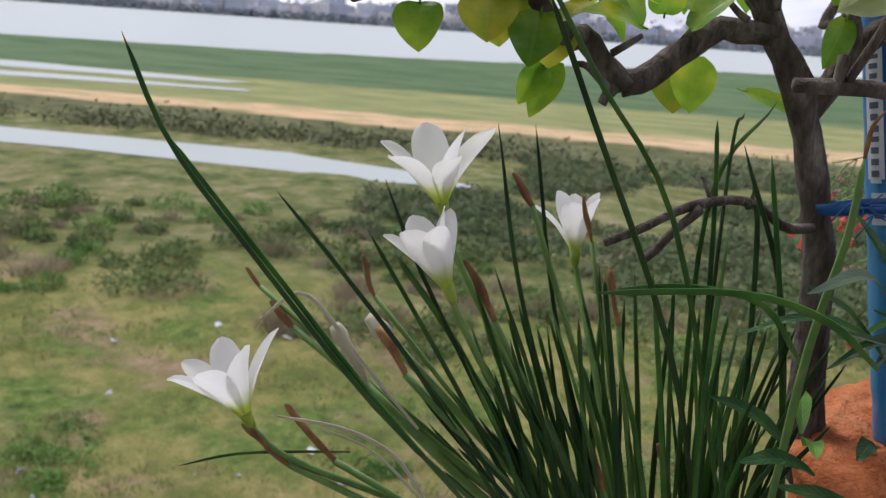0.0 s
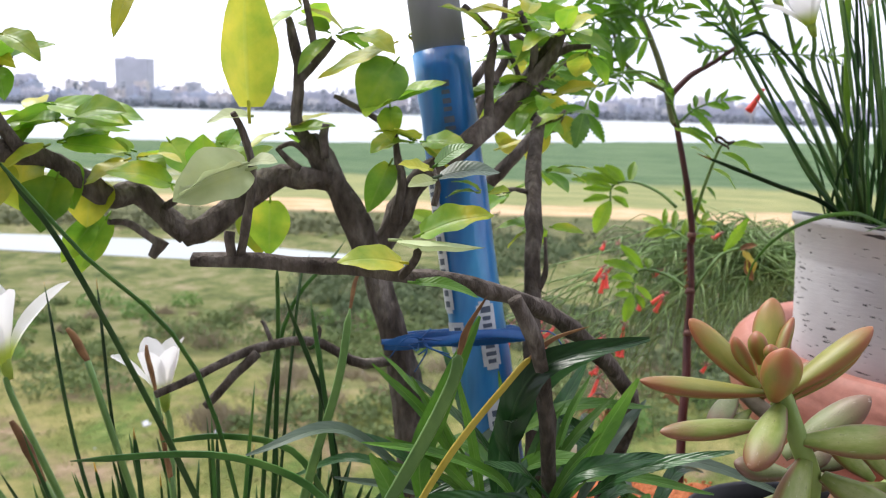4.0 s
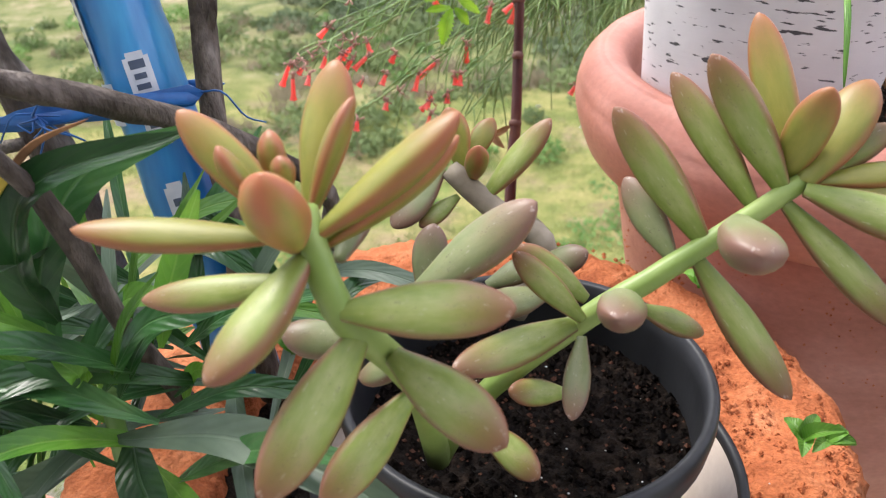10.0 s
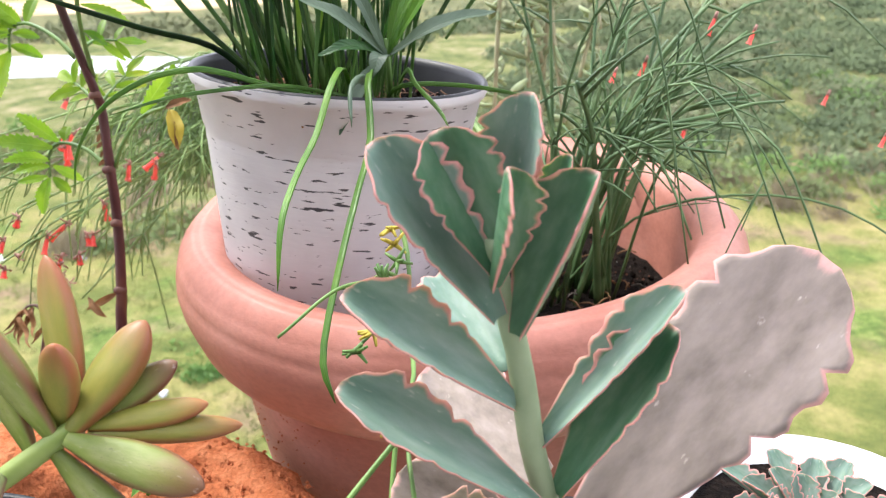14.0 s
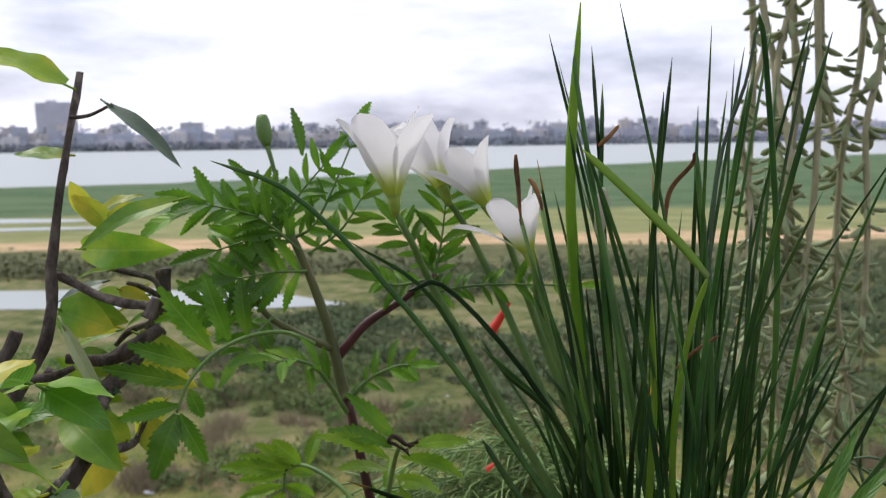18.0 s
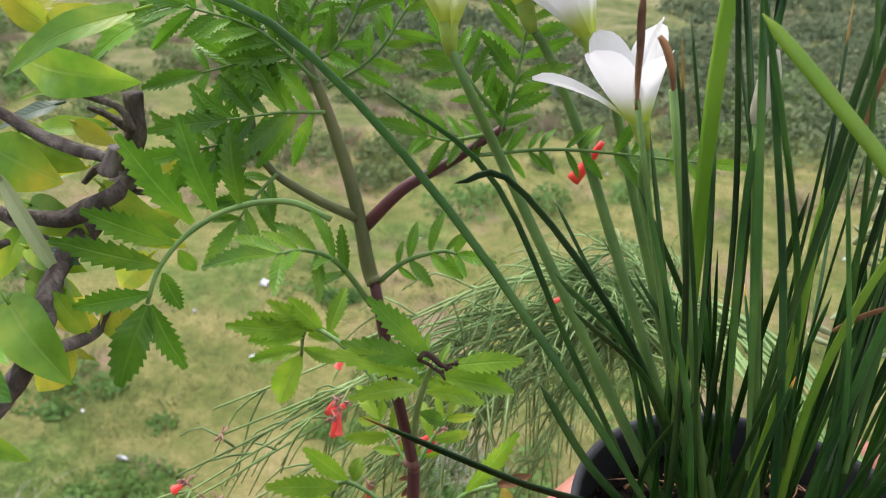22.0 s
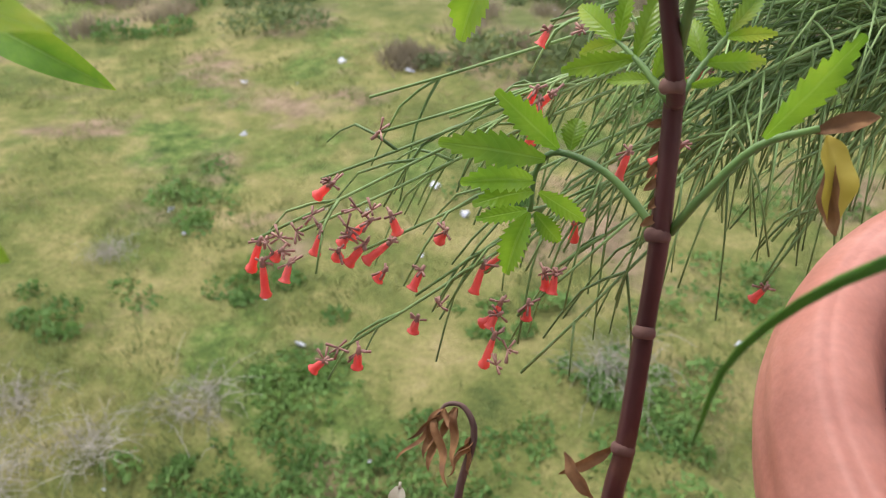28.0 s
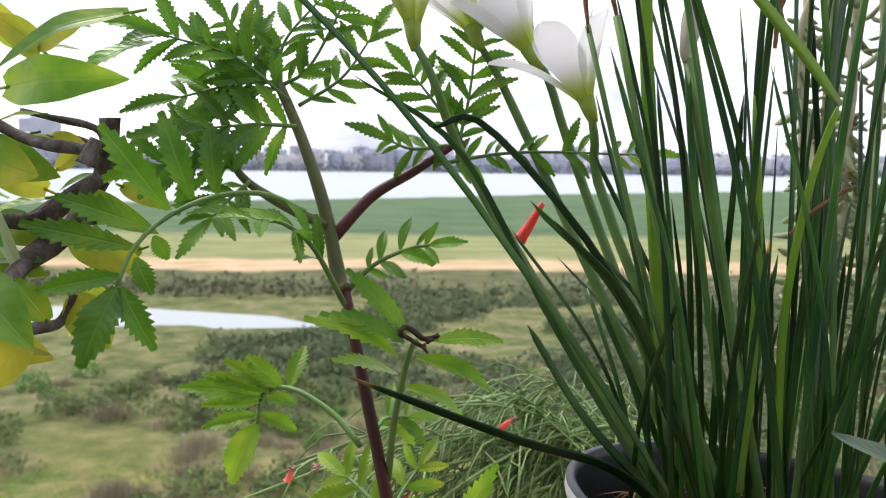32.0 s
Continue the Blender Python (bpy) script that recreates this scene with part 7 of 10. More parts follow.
    fleshy(t, (-0.1486, -0.4365, -0.0598), (-0.1142, -0.4519, -0.073), 112 * px, "suc_green", (0.3, -0.8, 0.6))
    fleshy(t, (-0.1475, -0.4264, -0.0816), (-0.1659, -0.4591, -0.0986), 96 * px, "suc_green", (0.4, -0.9, 0.4))
    fleshy(t, (-0.1604, -0.4277, -0.0646), (-0.1851, -0.429, -0.0626), 84 * px, "suc_grey", (0, -0.5, 1))
    fleshy(t, (-0.1518, -0.4147, -0.079), (-0.171, -0.406, -0.0951), 70 * px, "suc_grey", (0, -0.5, 1))
    # middle part of the plant
    fleshy(t, (-0.1027, -0.3731, -0.0872), (-0.1391, -0.411, -0.0847), 92 * px, "suc_green", (0.1, -0.7, 0.9))
    fleshy(t, (-0.1012, -0.3766, -0.0836), (-0.125, -0.3775, -0.0589), 66 * px, "suc_green", (0.3, -0.9, 0.5))
    fleshy(t, (-0.1009, -0.3809, -0.0876), (-0.1013, -0.4048, -0.1037), 62 * px, "suc_grey", (0, -1, 0.2))
    fleshy(t, (-0.087, -0.3636, -0.0792), (-0.0898, -0.404, -0.0646), 108 * px, "suc_grey", (0.2, 0.3, 1))
    fleshy(t, (-0.0827, -0.3605, -0.0873), (-0.0591, -0.3451, -0.1067), 66 * px, "suc_green", (0.2, -0.7, 1))
    fleshy(t, (-0.1059, -0.3732, -0.1191), (-0.1252, -0.3868, -0.1101), 70 * px, "suc_green", (0, -0.8, 0.8))
    fleshy(t, (-0.1342, -0.3868, -0.127), (-0.1116, -0.4012, -0.1353), 84 * px, "suc_green", (0.3, -0.9, 0.5))
    fleshy(t, (-0.1563, -0.3857, -0.0728), (-0.1167, -0.3769, -0.0407), 92 * px * 1.3, "suc_grey", (-0.4, -0.7, 0.9))
    fleshy(t, (-0.1609, -0.3617, -0.0904), (-0.1591, -0.3471, -0.0676), 66 * px * 1.4, "suc_grey", (0, -1, 0.3))
    fleshy(t, (-0.1023, -0.3442, -0.0968), (-0.1287, -0.3465, -0.0746), 60 * px * 1.4, "suc_green", (0.3, -0.9, 0.5))
    fleshy(t, (-0.1186, -0.3288, -0.1061), (-0.1395, -0.3609, -0.0948), 66 * px * 1.4, "suc_grey", (0, -0.7, 0.9))
    fleshy(t, (-0.1279, -0.3082, -0.1087), (-0.1039, -0.309, -0.0973), 62 * px * 1.4, "suc_grey", (0, -0.7, 0.9))
    fleshy(t, (-0.143, -0.3312, -0.1034), (-0.1194, -0.3211, -0.0936), 54 * px * 1.4, "suc_grey", (0, -0.7, 0.9))
    # back rosette
    fleshy(t, (-0.1611, -0.2896, -0.0705), (-0.1682, -0.2818, -0.0468), 58 * px * 1.6, "suc_orange", (0, -1, 0.3))
    fleshy(t, (-0.1601, -0.2835, -0.0706), (-0.1515, -0.2675, -0.0569), 44 * px * 1.6, "suc_orange", (0, -1, 0.3))
    fleshy(t, (-0.1513, -0.2958, -0.0828), (-0.1242, -0.2777, -0.0518), 52 * px * 1.6, "suc_green", (-0.4, -0.8, 0.6))
    fleshy(t, (-0.1557, -0.2916, -0.075), (-0.151, -0.3025, -0.0557), 44 * px * 1.6, "suc_orange", (0, 0.2, 1))
    fleshy(t, (-0.17, -0.2916, -0.0714), (-0.1854, -0.317, -0.0888), 66 * px * 1.5, "suc_grey", (-0.3, -0.8, 0.6))
    fleshy(t, (-0.1617, -0.2966, -0.0815), (-0.1759, -0.3106, -0.0906), 36 * px * 1.6, "suc_green", (0, -0.8, 0.6))
    fleshy(t, (-0.1422, -0.2958, -0.0853), (-0.1226, -0.2926, -0.1043), 50 * px * 1.6, "suc_grey", (0.2, -0.8, 0.8))
    # right-hand rosette
    q = px * 1.42
    fleshy(t, (-0.0629, -0.3536, -0.0643), (-0.0964, -0.3371, -0.0225), 72 * q, "suc_green", (-0.6, -0.8, 0.5))
    fleshy(t, (-0.0732, -0.3543, -0.0702), (-0.0911, -0.3325, -0.0509), 60 * q, "suc_grey", (-0.4, -0.9, 0.4))
    fleshy(t, (-0.047, -0.3384, -0.0566), (-0.0778, -0.3111, -0.0186), 64 * q, "suc_green", (-0.5, -0.8, 0.5))
    fleshy(t, (-0.0381, -0.3381, -0.0506), (-0.0663, -0.3267, -0.0063), 72 * q, "suc_green", (-0.6, -0.7, 0.5))
    fleshy(t, (-0.0339, -0.3306, -0.0503), (-0.0503, -0.2982, -0.0004), 70 * q, "suc_orange", (-0.3, -0.9, 0.3))
    fleshy(t, (-0.0662, -0.3562, -0.0672), (-0.0312, -0.3731, -0.1105), 66 * q, "suc_green", (0.6, -0.8, 0.4))
    fleshy(t, (-0.0524, -0.3513, -0.0553), (-0.0507, -0.3904, -0.0479), 100 * q, "suc_grey", (0.2, 0.4, 1))
    fleshy(t, (-0.0382, -0.3396, -0.0531), (0.0033, -0.3577, -0.0891), 62 * q, "suc_green", (0.5, -0.9, 0.4))
    fleshy(t, (-0.0324, -0.3371, -0.0469), (-0.0118, -0.3107, -0.0198), 88 * q, "suc_orange", (-0.3, -0.7, 0.7))
    fleshy(t, (-0.0325, -0.34, -0.0477), (0.0155, -0.3489, -0.0593), 72 * q, "suc_green", (0.1, -0.7, 0.9))
    fleshy(t, (-0.0281, -0.3341, -0.0471), (0.009, -0.3206, -0.0466), 48 * q, "suc_orange", (0, -0.6, 1))
    fleshy(t, (-0.028, -0.3352, -0.0489), (0.0196, -0.3198, -0.0558), 48 * q, "suc_orange", (0, -0.6, 1))
    fleshy(t, (-0.0313, -0.3346, -0.047), (-0.0124, -0.3136, -0.0433), 44 * q, "suc_orange", (0, -0.6, 1))
    fleshy(t, (-0.04, -0.3309, -0.0505), (-0.0293, -0.3376, -0.0125), 70 * q, "suc_orange", (0, -0.5, 0.5))
    fleshy(t, (-0.036, -0.3307, -0.0506), (-0.0023, -0.3138, -0.0341), 60 * q, "suc_green", (-0.3, -0.8, 0.8))


succulent()

# scalloped kalanchoe
M["kal_young"] = pigment("bluish_scalloped_leaf", [(0.3, (0.080, 0.155, 0.112)), (0.5, (0.145, 0.225, 0.175)), (0.7, (0.225, 0.290, 0.245))], (0.58, 0.25, 0.23), (0.95, 1.0), (0.88, 0.98), rough=0.5, noise_scale=2.2, spots=0.25)
M["kal_old"] = pigment("faded_scalloped_leaf", [(0.3, (0.13, 0.105, 0.088)), (0.48, (0.23, 0.19, 0.165)), (0.68, (0.33, 0.275, 0.245))], (0.60, 0.32, 0.30), (0.97, 1.02), (0.93, 1.0), rough=0.6, noise_scale=4.0, spots=0.5)


def scallop_mesh(name, mat, lobes, cup, thick=0.035, n=28):
    cols = [-1, -0.85, -0.5, 0, 0.5, 0.85, 1]
    vs, uvs = [], []
    for side in (1, -1):
        for i in range(n + 1):
            t = i / n
            w = 0.5 * (0.16 + 0.90 * math.sin(math.pi * min(1, 0.04 + 0.60 * t ** 1.1)) ** 1.2) * min(1.0, (max(0.0, 1.012 - t) / 0.22) ** 0.5)
            if t > 0.38:
                w *= 0.82 + 0.22 * abs(math.sin(lobes * math.pi * t)) ** 0.7
            for c in cols:
                ea = 1 - abs(c) ** 4
                vs.append((c * w, t - 0.03 * (1 - abs(c)) * 0, cup * abs(c) ** 1.6 * w + 0.10 * t * (t - 1) + side * thick * 0.5 * (0.35 + 0.65 * ea) * (1 if 0 < i < n else 0.2)))
                uvs.append((abs(c), t))
    k, o = len(cols), (n + 1) * len(cols)
    fs = []
    for i in range(n):
        for j in range(k - 1):
            a, b, c, d = i * k + j, i * k + j + 1, (i + 1) * k + j + 1, (i + 1) * k + j
            fs += [(a, b, c, d), (a + o, d + o, c + o, b + o)]
        fs += [(i * k, (i + 1) * k, (i + 1) * k + o, i * k + o), ((i + 1) * k + k - 1, i * k + k - 1, i * k + k - 1 + o, (i + 1) * k + k - 1 + o)]
    fs.append(tuple(n * k + j for j in range(k)) + tuple(n * k + j + o for j in range(k - 1, -1, -1)))
    return uv_mesh(name, vs, fs, uvs, mat)


M["kal_stem"] = surface("grey_green_stem", [(0.3, (0.20, 0.27, 0.15)), (0.7, (0.30, 0.36, 0.22))], 40, 0.5, 0.15, 200, 0.0006)
SPINDLE["kal_young"] = scallop_mesh("scalloped_leaf", M["kal_young"], 8, 1.0, 0.12)
M["kal_fresh"] = pigment("fresh_scalloped_leaf", [(0.3, (0.032, 0.105, 0.045)), (0.5, (0.068, 0.160, 0.082)), (0.7, (0.14, 0.230, 0.145))], (0.58, 0.25, 0.23), (0.95, 1.0), (0.88, 0.98), rough=0.5, noise_scale=2.2)
SPINDLE["kal_fresh"] = scallop_mesh("scalloped_leaf", M["kal_fresh"], 8, 1.1, 0.12)
SPINDLE["kal_old"] = scallop_mesh("scalloped_leaf", M["kal_old"], 8, 0.12, 0.03)


def kalanchoe():
    t = thing("kalanchoe", "kalanchoe with blue-green scalloped leaves edged in pink, lower leaves faded", "succulent")
    g = G()
    tube(g, [(0.1353, -0.3387, -0.1313), (0.1307, -0.3321, -0.0959), (0.1209, -0.3298, -0.0574), (0.1158, -0.3271, -0.0229), (0.1092, -0.3282, 0.0064), (0.1078, -0.3301, 0.0205)], [0.0030, 0.0040, 0.0044, 0.0038, 0.0030], 12, 16, 0.12)
    part("stem", g, M["kal_stem"], t)
    q = 0.000172
    kal = lambda b, e, w, kind, face: fleshy(t, b, e, w, kind, face)
    kal((0.1085, -0.3321, -0.0055), (0.0715, -0.3239, 0.0477), 148 * q, "kal_young", (0.6, -0.9, 0.5))
    kal((0.1089, -0.3311, 0.0097), (0.0906, -0.3212, 0.0507), 141 * q, "kal_fresh", (0.3, -1, 0.2))
    kal((0.1071, -0.3349, 0.0067), (0.1118, -0.3414, 0.0463), 92 * q, "kal_fresh", (1, -0.7, 0.1))
    kal((0.1127, -0.3224, 0.0173), (0.1187, -0.3198, 0.0613), 115 * q, "kal_young", (-0.5, -0.9, 0.2))
    kal((0.1158, -0.3324, -0.0114), (0.1382, -0.3245, 0.039), 129 * q, "kal_fresh", (-0.8, -0.7, 0.5))
    kal((0.1191, -0.3135, 0.0076), (0.1313, -0.308, 0.039), 57 * q, "kal_fresh", (-0.5, -0.8, 0.3))
    kal((0.1142, -0.3314, -0.0378), (0.0612, -0.3331, 0.0023), 134 * q, "kal_young", (0.2, -0.5, 1))
    kal((0.1217, -0.3401, -0.071), (0.0563, -0.3292, -0.0336), 129 * q, "kal_young", (0.2, -0.5, 1))
    kal((0.1209, -0.3298, -0.0574), (0.1693, -0.3117, -0.0054), 102 * q, "kal_young", (-0.6, -0.5, 0.7))
    kal((0.1294, -0.3317, -0.0729), (0.1673, -0.313, -0.0187), 136 * q, "kal_fresh", (-0.8, -0.8, 0.2))
    kal((0.1114, -0.3264, -0.0277), (0.0864, -0.2913, -0.0113), 127 * q, "kal_young", (0.4, -0.9, 0.5))
    kal((0.1338, -0.331, -0.0942), (0.232, -0.2633, -0.0169), 330 * q, "kal_old", (-0.3, -1, 0.5))
    kal((0.1255, -0.3212, -0.074), (0.0784, -0.2639, -0.0667), 230 * q, "kal_old", (0.4, -1, 0.3))
    kal((0.1256, -0.3325, -0.1008), (0.0708, -0.3124, -0.0847), 210 * q, "kal_old", (0.1, -1, 0.3))
    kal((0.1222, -0.3431, -0.0982), (0.0403, -0.3836, -0.0978), 130 * q, "kal_old", (0.1, -0.4, 1))
    kal((0.1264, -0.3406, -0.0944), (0.0843, -0.3357, -0.0814), 190 * q, "kal_old", (0.2, -1, 0.2))
    kal((0.1235, -0.3480, -0.0810), (0.1900, -0.3720, -0.1120), 330 * q, "kal_old", (-0.1, -1, 0.55))
    p = thing("flower_pot", "small dark plastic pot under the kalanchoe", "flower pot")
    b = Vector((0.1353, -0.3387, -0.1313))
    place(p, (b.x, b.y, LEDGE_Z))
    h = b.z - LEDGE_Z
    part("body", lathe([(0, 0), (0.05, 0), (0.054, 0.004), (0.07, h - 0.012), (0.074, h - 0.01), (0.075, h), (0.071, h + 0.001), (0.069, h - 0.02), (0, h - 0.02)], 56), M["black_plastic"], p)
    part("soil", lathe([(0, h - 0.012), (0.07, h - 0.015)], 32), M["soil"], p, "dark soil")


kalanchoe()


def small_rosette():
    t = thing("rosette_succulent", "small green rosette succulent in a white tray", "succulent")
    c = Vector((0.264, -0.2151, -0.1899))
    rr = random.Random(4)
    for k in range(22):
        a = k * 2.4
        el = 0.15 + 0.05 * (22 - k) / 2
        d = Vector((math.cos(a), math.sin(a) * 0.8, 0.25 + 0.9 * k / 22)).normalized()
        L = 0.05 - 0.0012 * k
        fleshy(t, c, c + d * L, 0.014, "kal_young", (0, 0, 1))
    p = thing("tray", "white plastic planting tray", "tray")
    place(p, (c.x + 0.01, c.y, LEDGE_Z))
    h = c.z - LEDGE_Z
    part("body", lathe([(0, 0), (0.05, 0), (0.072, h - 0.01), (0.078, h - 0.008), (0.079, h), (0.074, h), (0.07, h - 0.02), (0, h - 0.02)], 40), M["white_steel"], p)
    part("soil", lathe([(0, h - 0.012), (0.07, h - 0.014)], 24), M["soil"], p, "dark soil")


small_rosette()

# ---- dark lance-leaved plant in the red planter ----
def lance_shape(t):
    return max(0.03, math.sin(math.pi * min(1, t * 0.93 + 0.04)) ** 0.85)


WAVES = random.Random(77)


def lance(owner, pts, width, mat, face=(0, -0.6, 1), fold=0.3):
    ob = new("leaf", leaf_mesh(pts, width * 0.78, face, M[mat], 18, lance_shape, fold * WAVES.uniform(0.6, 1.5), WAVES.uniform(0.02, 0.06), WAVES.uniform(0, 6)))
    ob.parent = owner
    return ob


def dark_plant():
    t = thing("leafy_plant", "bushy plant with long dark glossy lance-shaped leaves", "plant")
    rr = random.Random(21)
    crown = Vector((-0.2751, -0.4033, -0.12))
    FAN_X, FAN_Y = (Vector((-0.25, -0.397, -0.1205)) - crown) / 100, (Vector((-0.2735, -0.4114, -0.1446)) - crown) / 100
    g = G()
    tube(g, [(-0.2959, -0.3847, -0.2395), (-0.2811, -0.3998, -0.1683), crown], [0.0045, 0.0035], 8, 8)
    part("stem", g, M["stalk"], t)
    lance(t, [(-0.2703, -0.4126, -0.1346), (-0.218, -0.4202, -0.1167), (-0.1738, -0.4344, -0.1121), (-0.1359, -0.4447, -0.1228)], 0.021, "grey_leaf")
    lance(t, [(-0.2819, -0.4093, -0.1321), (-0.3141, -0.4232, -0.1168), (-0.3361, -0.4403, -0.1185), (-0.3611, -0.453, -0.1367)], 0.016, "dark_leaf")
    lance(t, [(-0.2983, -0.3991, -0.1219), (-0.2979, -0.3946, -0.0779), (-0.2751, -0.3861, -0.0387), (-0.235, -0.3753, -0.0216)], 0.022, "dark_leaf", (0.5, -1, 0.3))
    lance(t, [(-0.2841, -0.4001, -0.1198), (-0.2991, -0.4017, -0.0975), (-0.3318, -0.4109, -0.0838), (-0.3679, -0.4235, -0.0776)], 0.009, "bright_leaf")
    lance(t, [(-0.2764, -0.4037, -0.12), (-0.2593, -0.3956, -0.0937), (-0.2355, -0.3919, -0.0848), (-0.2138, -0.3848, -0.0805)], 0.016, "dark_leaf")
    lance(t, [(-0.274, -0.4022, -0.1176), (-0.2621, -0.4002, -0.0891), (-0.2465, -0.3945, -0.0685)], 0.007, "bright_leaf")
    lance(t, [(-0.279, -0.4039, -0.1187), (-0.2756, -0.414, -0.1033), (-0.2818, -0.4174, -0.0928)], 0.010, "bright_leaf")
    lance(t, [(-0.2712, -0.4032, -0.1225), (-0.2612, -0.3875, -0.1003), (-0.2357, -0.3729, -0.0928), (-0.2181, -0.3603, -0.101)], 0.016, "dark_leaf")
    lance(t, [(-0.2737, -0.3999, -0.1425), (-0.2582, -0.4199, -0.1489), (-0.2364, -0.4377, -0.1537)], 0.022, "dark_leaf")
    lance(t, [(-0.2837, -0.4041, -0.1473), (-0.2998, -0.4303, -0.1482), (-0.3146, -0.4478, -0.1561)], 0.018, "grey_leaf")
    lance(t, [(-0.2842, -0.4062, -0.1372), (-0.3187, -0.44, -0.1305), (-0.3325, -0.4556, -0.1338), (-0.351, -0.4693, -0.144)], 0.013, "bright_leaf")
    lance(t, [(-0.3368, -0.4096, -0.1237), (-0.34, -0.4086, -0.0869), (-0.3318, -0.3963, -0.0576), (-0.3174, -0.3732, -0.0172)], 0.018, "bright_leaf", (0.6, -1, 0.2))
    lance(t, [(-0.341, -0.4407, -0.1161), (-0.3469, -0.4358, -0.0974), (-0.3601, -0.4326, -0.0786)], 0.014, "bright_leaf", (0.6, -1, 0.2))
    lance(t, [(-0.2906, -0.3994, -0.092), (-0.2935, -0.4063, -0.0676), (-0.2775, -0.4067, -0.0323), (-0.2257, -0.3964, -0.0153)], 0.022, "dark_leaf", (0.3, -0.7, 0.8))
    lance(t, [(-0.2611, -0.3851, -0.1106), (-0.2479, -0.3863, -0.076), (-0.2298, -0.386, -0.0397)], 0.014, "bright_leaf", (0.5, -1, 0.2))
    lance(t, [(-0.2522, -0.3829, -0.1103), (-0.2265, -0.3836, -0.0902), (-0.1801, -0.39, -0.0719)], 0.012, "dark_leaf")
    for k in range(46):
        a = rr.uniform(0, 6.283)
        o = Vector((rr.uniform(-0.085, 0.055), rr.uniform(-0.01, 0.10), rr.uniform(-0.05, 0.0)))
        L = rr.uniform(0.075, 0.135)
        d = Vector((math.cos(a), math.sin(a) * 0.8, rr.uniform(0.0, 0.9))).normalized()
        b = crown + o
        m = b + d * (L * 0.5) + Vector((0, 0, 0.012))
        e = b + d * L + Vector((0, 0, rr.uniform(-0.035, 0.015)))
        lance(t, [b, m, e], rr.uniform(0.008, 0.0165), rr.choice(("dark_leaf", "dark_leaf", "dark_leaf", "bright_leaf", "grey_leaf")))
    # narrow fresh leaves that fan out between the dark ones
    for x, y, w in ((20, 380, 0.008), (90, 420, 0.008), (60, 520, 0.007), (-20, 620, 0.008), (200, 380, 0.007), (260, 430, 0.006), (470, 430, 0.007), (530, 470, 0.008), (130, 600, 0.007), (30, 690, 0.008), (420, 470, 0.006), (560, 640, 0.009)):
        e = crown + (FAN_X * (x - 380) + FAN_Y * (y - 690)) + Vector((0, rr.uniform(-0.02, 0.05), 0))
        b = crown + Vector((rr.uniform(-0.03, 0.01), rr.uniform(0, 0.04), rr.uniform(-0.05, -0.01)))
        lance(t, [b, b.lerp(e, 0.55) + Vector((0, 0, 0.012)), e], w, "bright_leaf", (rr.uniform(-0.4, 0.4), -0.8, 0.6))
    for k in range(12):
        b = crown + Vector((rr.uniform(-0.13, 0.02), rr.uniform(-0.03, 0.07), rr.uniform(-0.10, -0.06)))
        d = Vector((rr.uniform(-1, 1), rr.uniform(-1, 0.5), rr.uniform(-0.1, 0.6))).normalized()
        lance(t, [b, b + d * 0.03 + Vector((0, 0, 0.006)), b + d * 0.06], 0.014, rr.choice(("dark_leaf", "bright_leaf")))


dark_plant()


def seedlings():
    """Small weeds on the planter's rim."""
    rr = random.Random(31)
    for b in ((0.0023, -0.3116, -0.1836), (-0.0542, -0.2588, -0.1428), (-0.0159, -0.3437, -0.1566), (-0.223, -0.3515, -0.1348)):
        t = thing("weed_seedling", "tiny green seedling rooted on the clay rim", "plant", "seedlings on the rim")
        b = Vector(b)
        for k in range(4):
            a = rr.uniform(0, 6.283)
            leaf1(t, b + Vector((0, 0, 0.003)), b + Vector((math.cos(a) * 0.012, math.sin(a) * 0.010, rr.uniform(0.004, 0.014))), (0, -0.4, 1), 0.0065, "bright_leaf", rr, 0.45, 0.5)


seedlings()

# ---- marigold ----
M["mari_leaf"] = veined("marigold_leaf", [(0.3, (0.048, 0.150, 0.010)), (0.55, (0.125, 0.290, 0.018)), (0.8, (0.28, 0.44, 0.034))], 30, (0.24, 0.42, 0.05), 9, 0.38, 0.48, 0.3, 0.4, 0.3, 0.0005)
M["mari_light"] = veined("light_marigold_leaf", [(0.3, (0.13, 0.29, 0.016)), (0.6, (0.26, 0.43, 0.028)), (0.8, (0.46, 0.52, 0.05))], 30, (0.36, 0.55, 0.10), 9, 0.38, 0.5, 0.2, 0.4, 0.3, 0.0005)
M["dead_head"] = surface("dead_brown_flower", [(0.3, (0.018, 0.012, 0.009)), (0.7, (0.075, 0.045, 0.03))], 90, 0.9, 0.5, 250, 0.001)
M["mari_node"] = surface("pale_stem_ring", [(0.3, (0.10, 0.04, 0.035)), (0.7, (0.21, 0.11, 0.08))], 60, 0.7, 0.3, 200, 0.0008)
M["mari_upper"] = surface("olive_stem", [(0.3, (0.06, 0.075, 0.025)), (0.55, (0.12, 0.13, 0.04)), (0.8, (0.20, 0.11, 0.06))], 50, 0.5, 0.25, 200, 0.0008, stretch=(1, 1, 0.3))
M["mari_stem"] = surface("reddish_stem", [(0.3, (0.045, 0.013, 0.014)), (0.6, (0.095, 0.028, 0.026)), (0.8, (0.17, 0.075, 0.045))], 50, 0.5, 0.25, 200, 0.0008, stretch=(1, 1, 0.2))


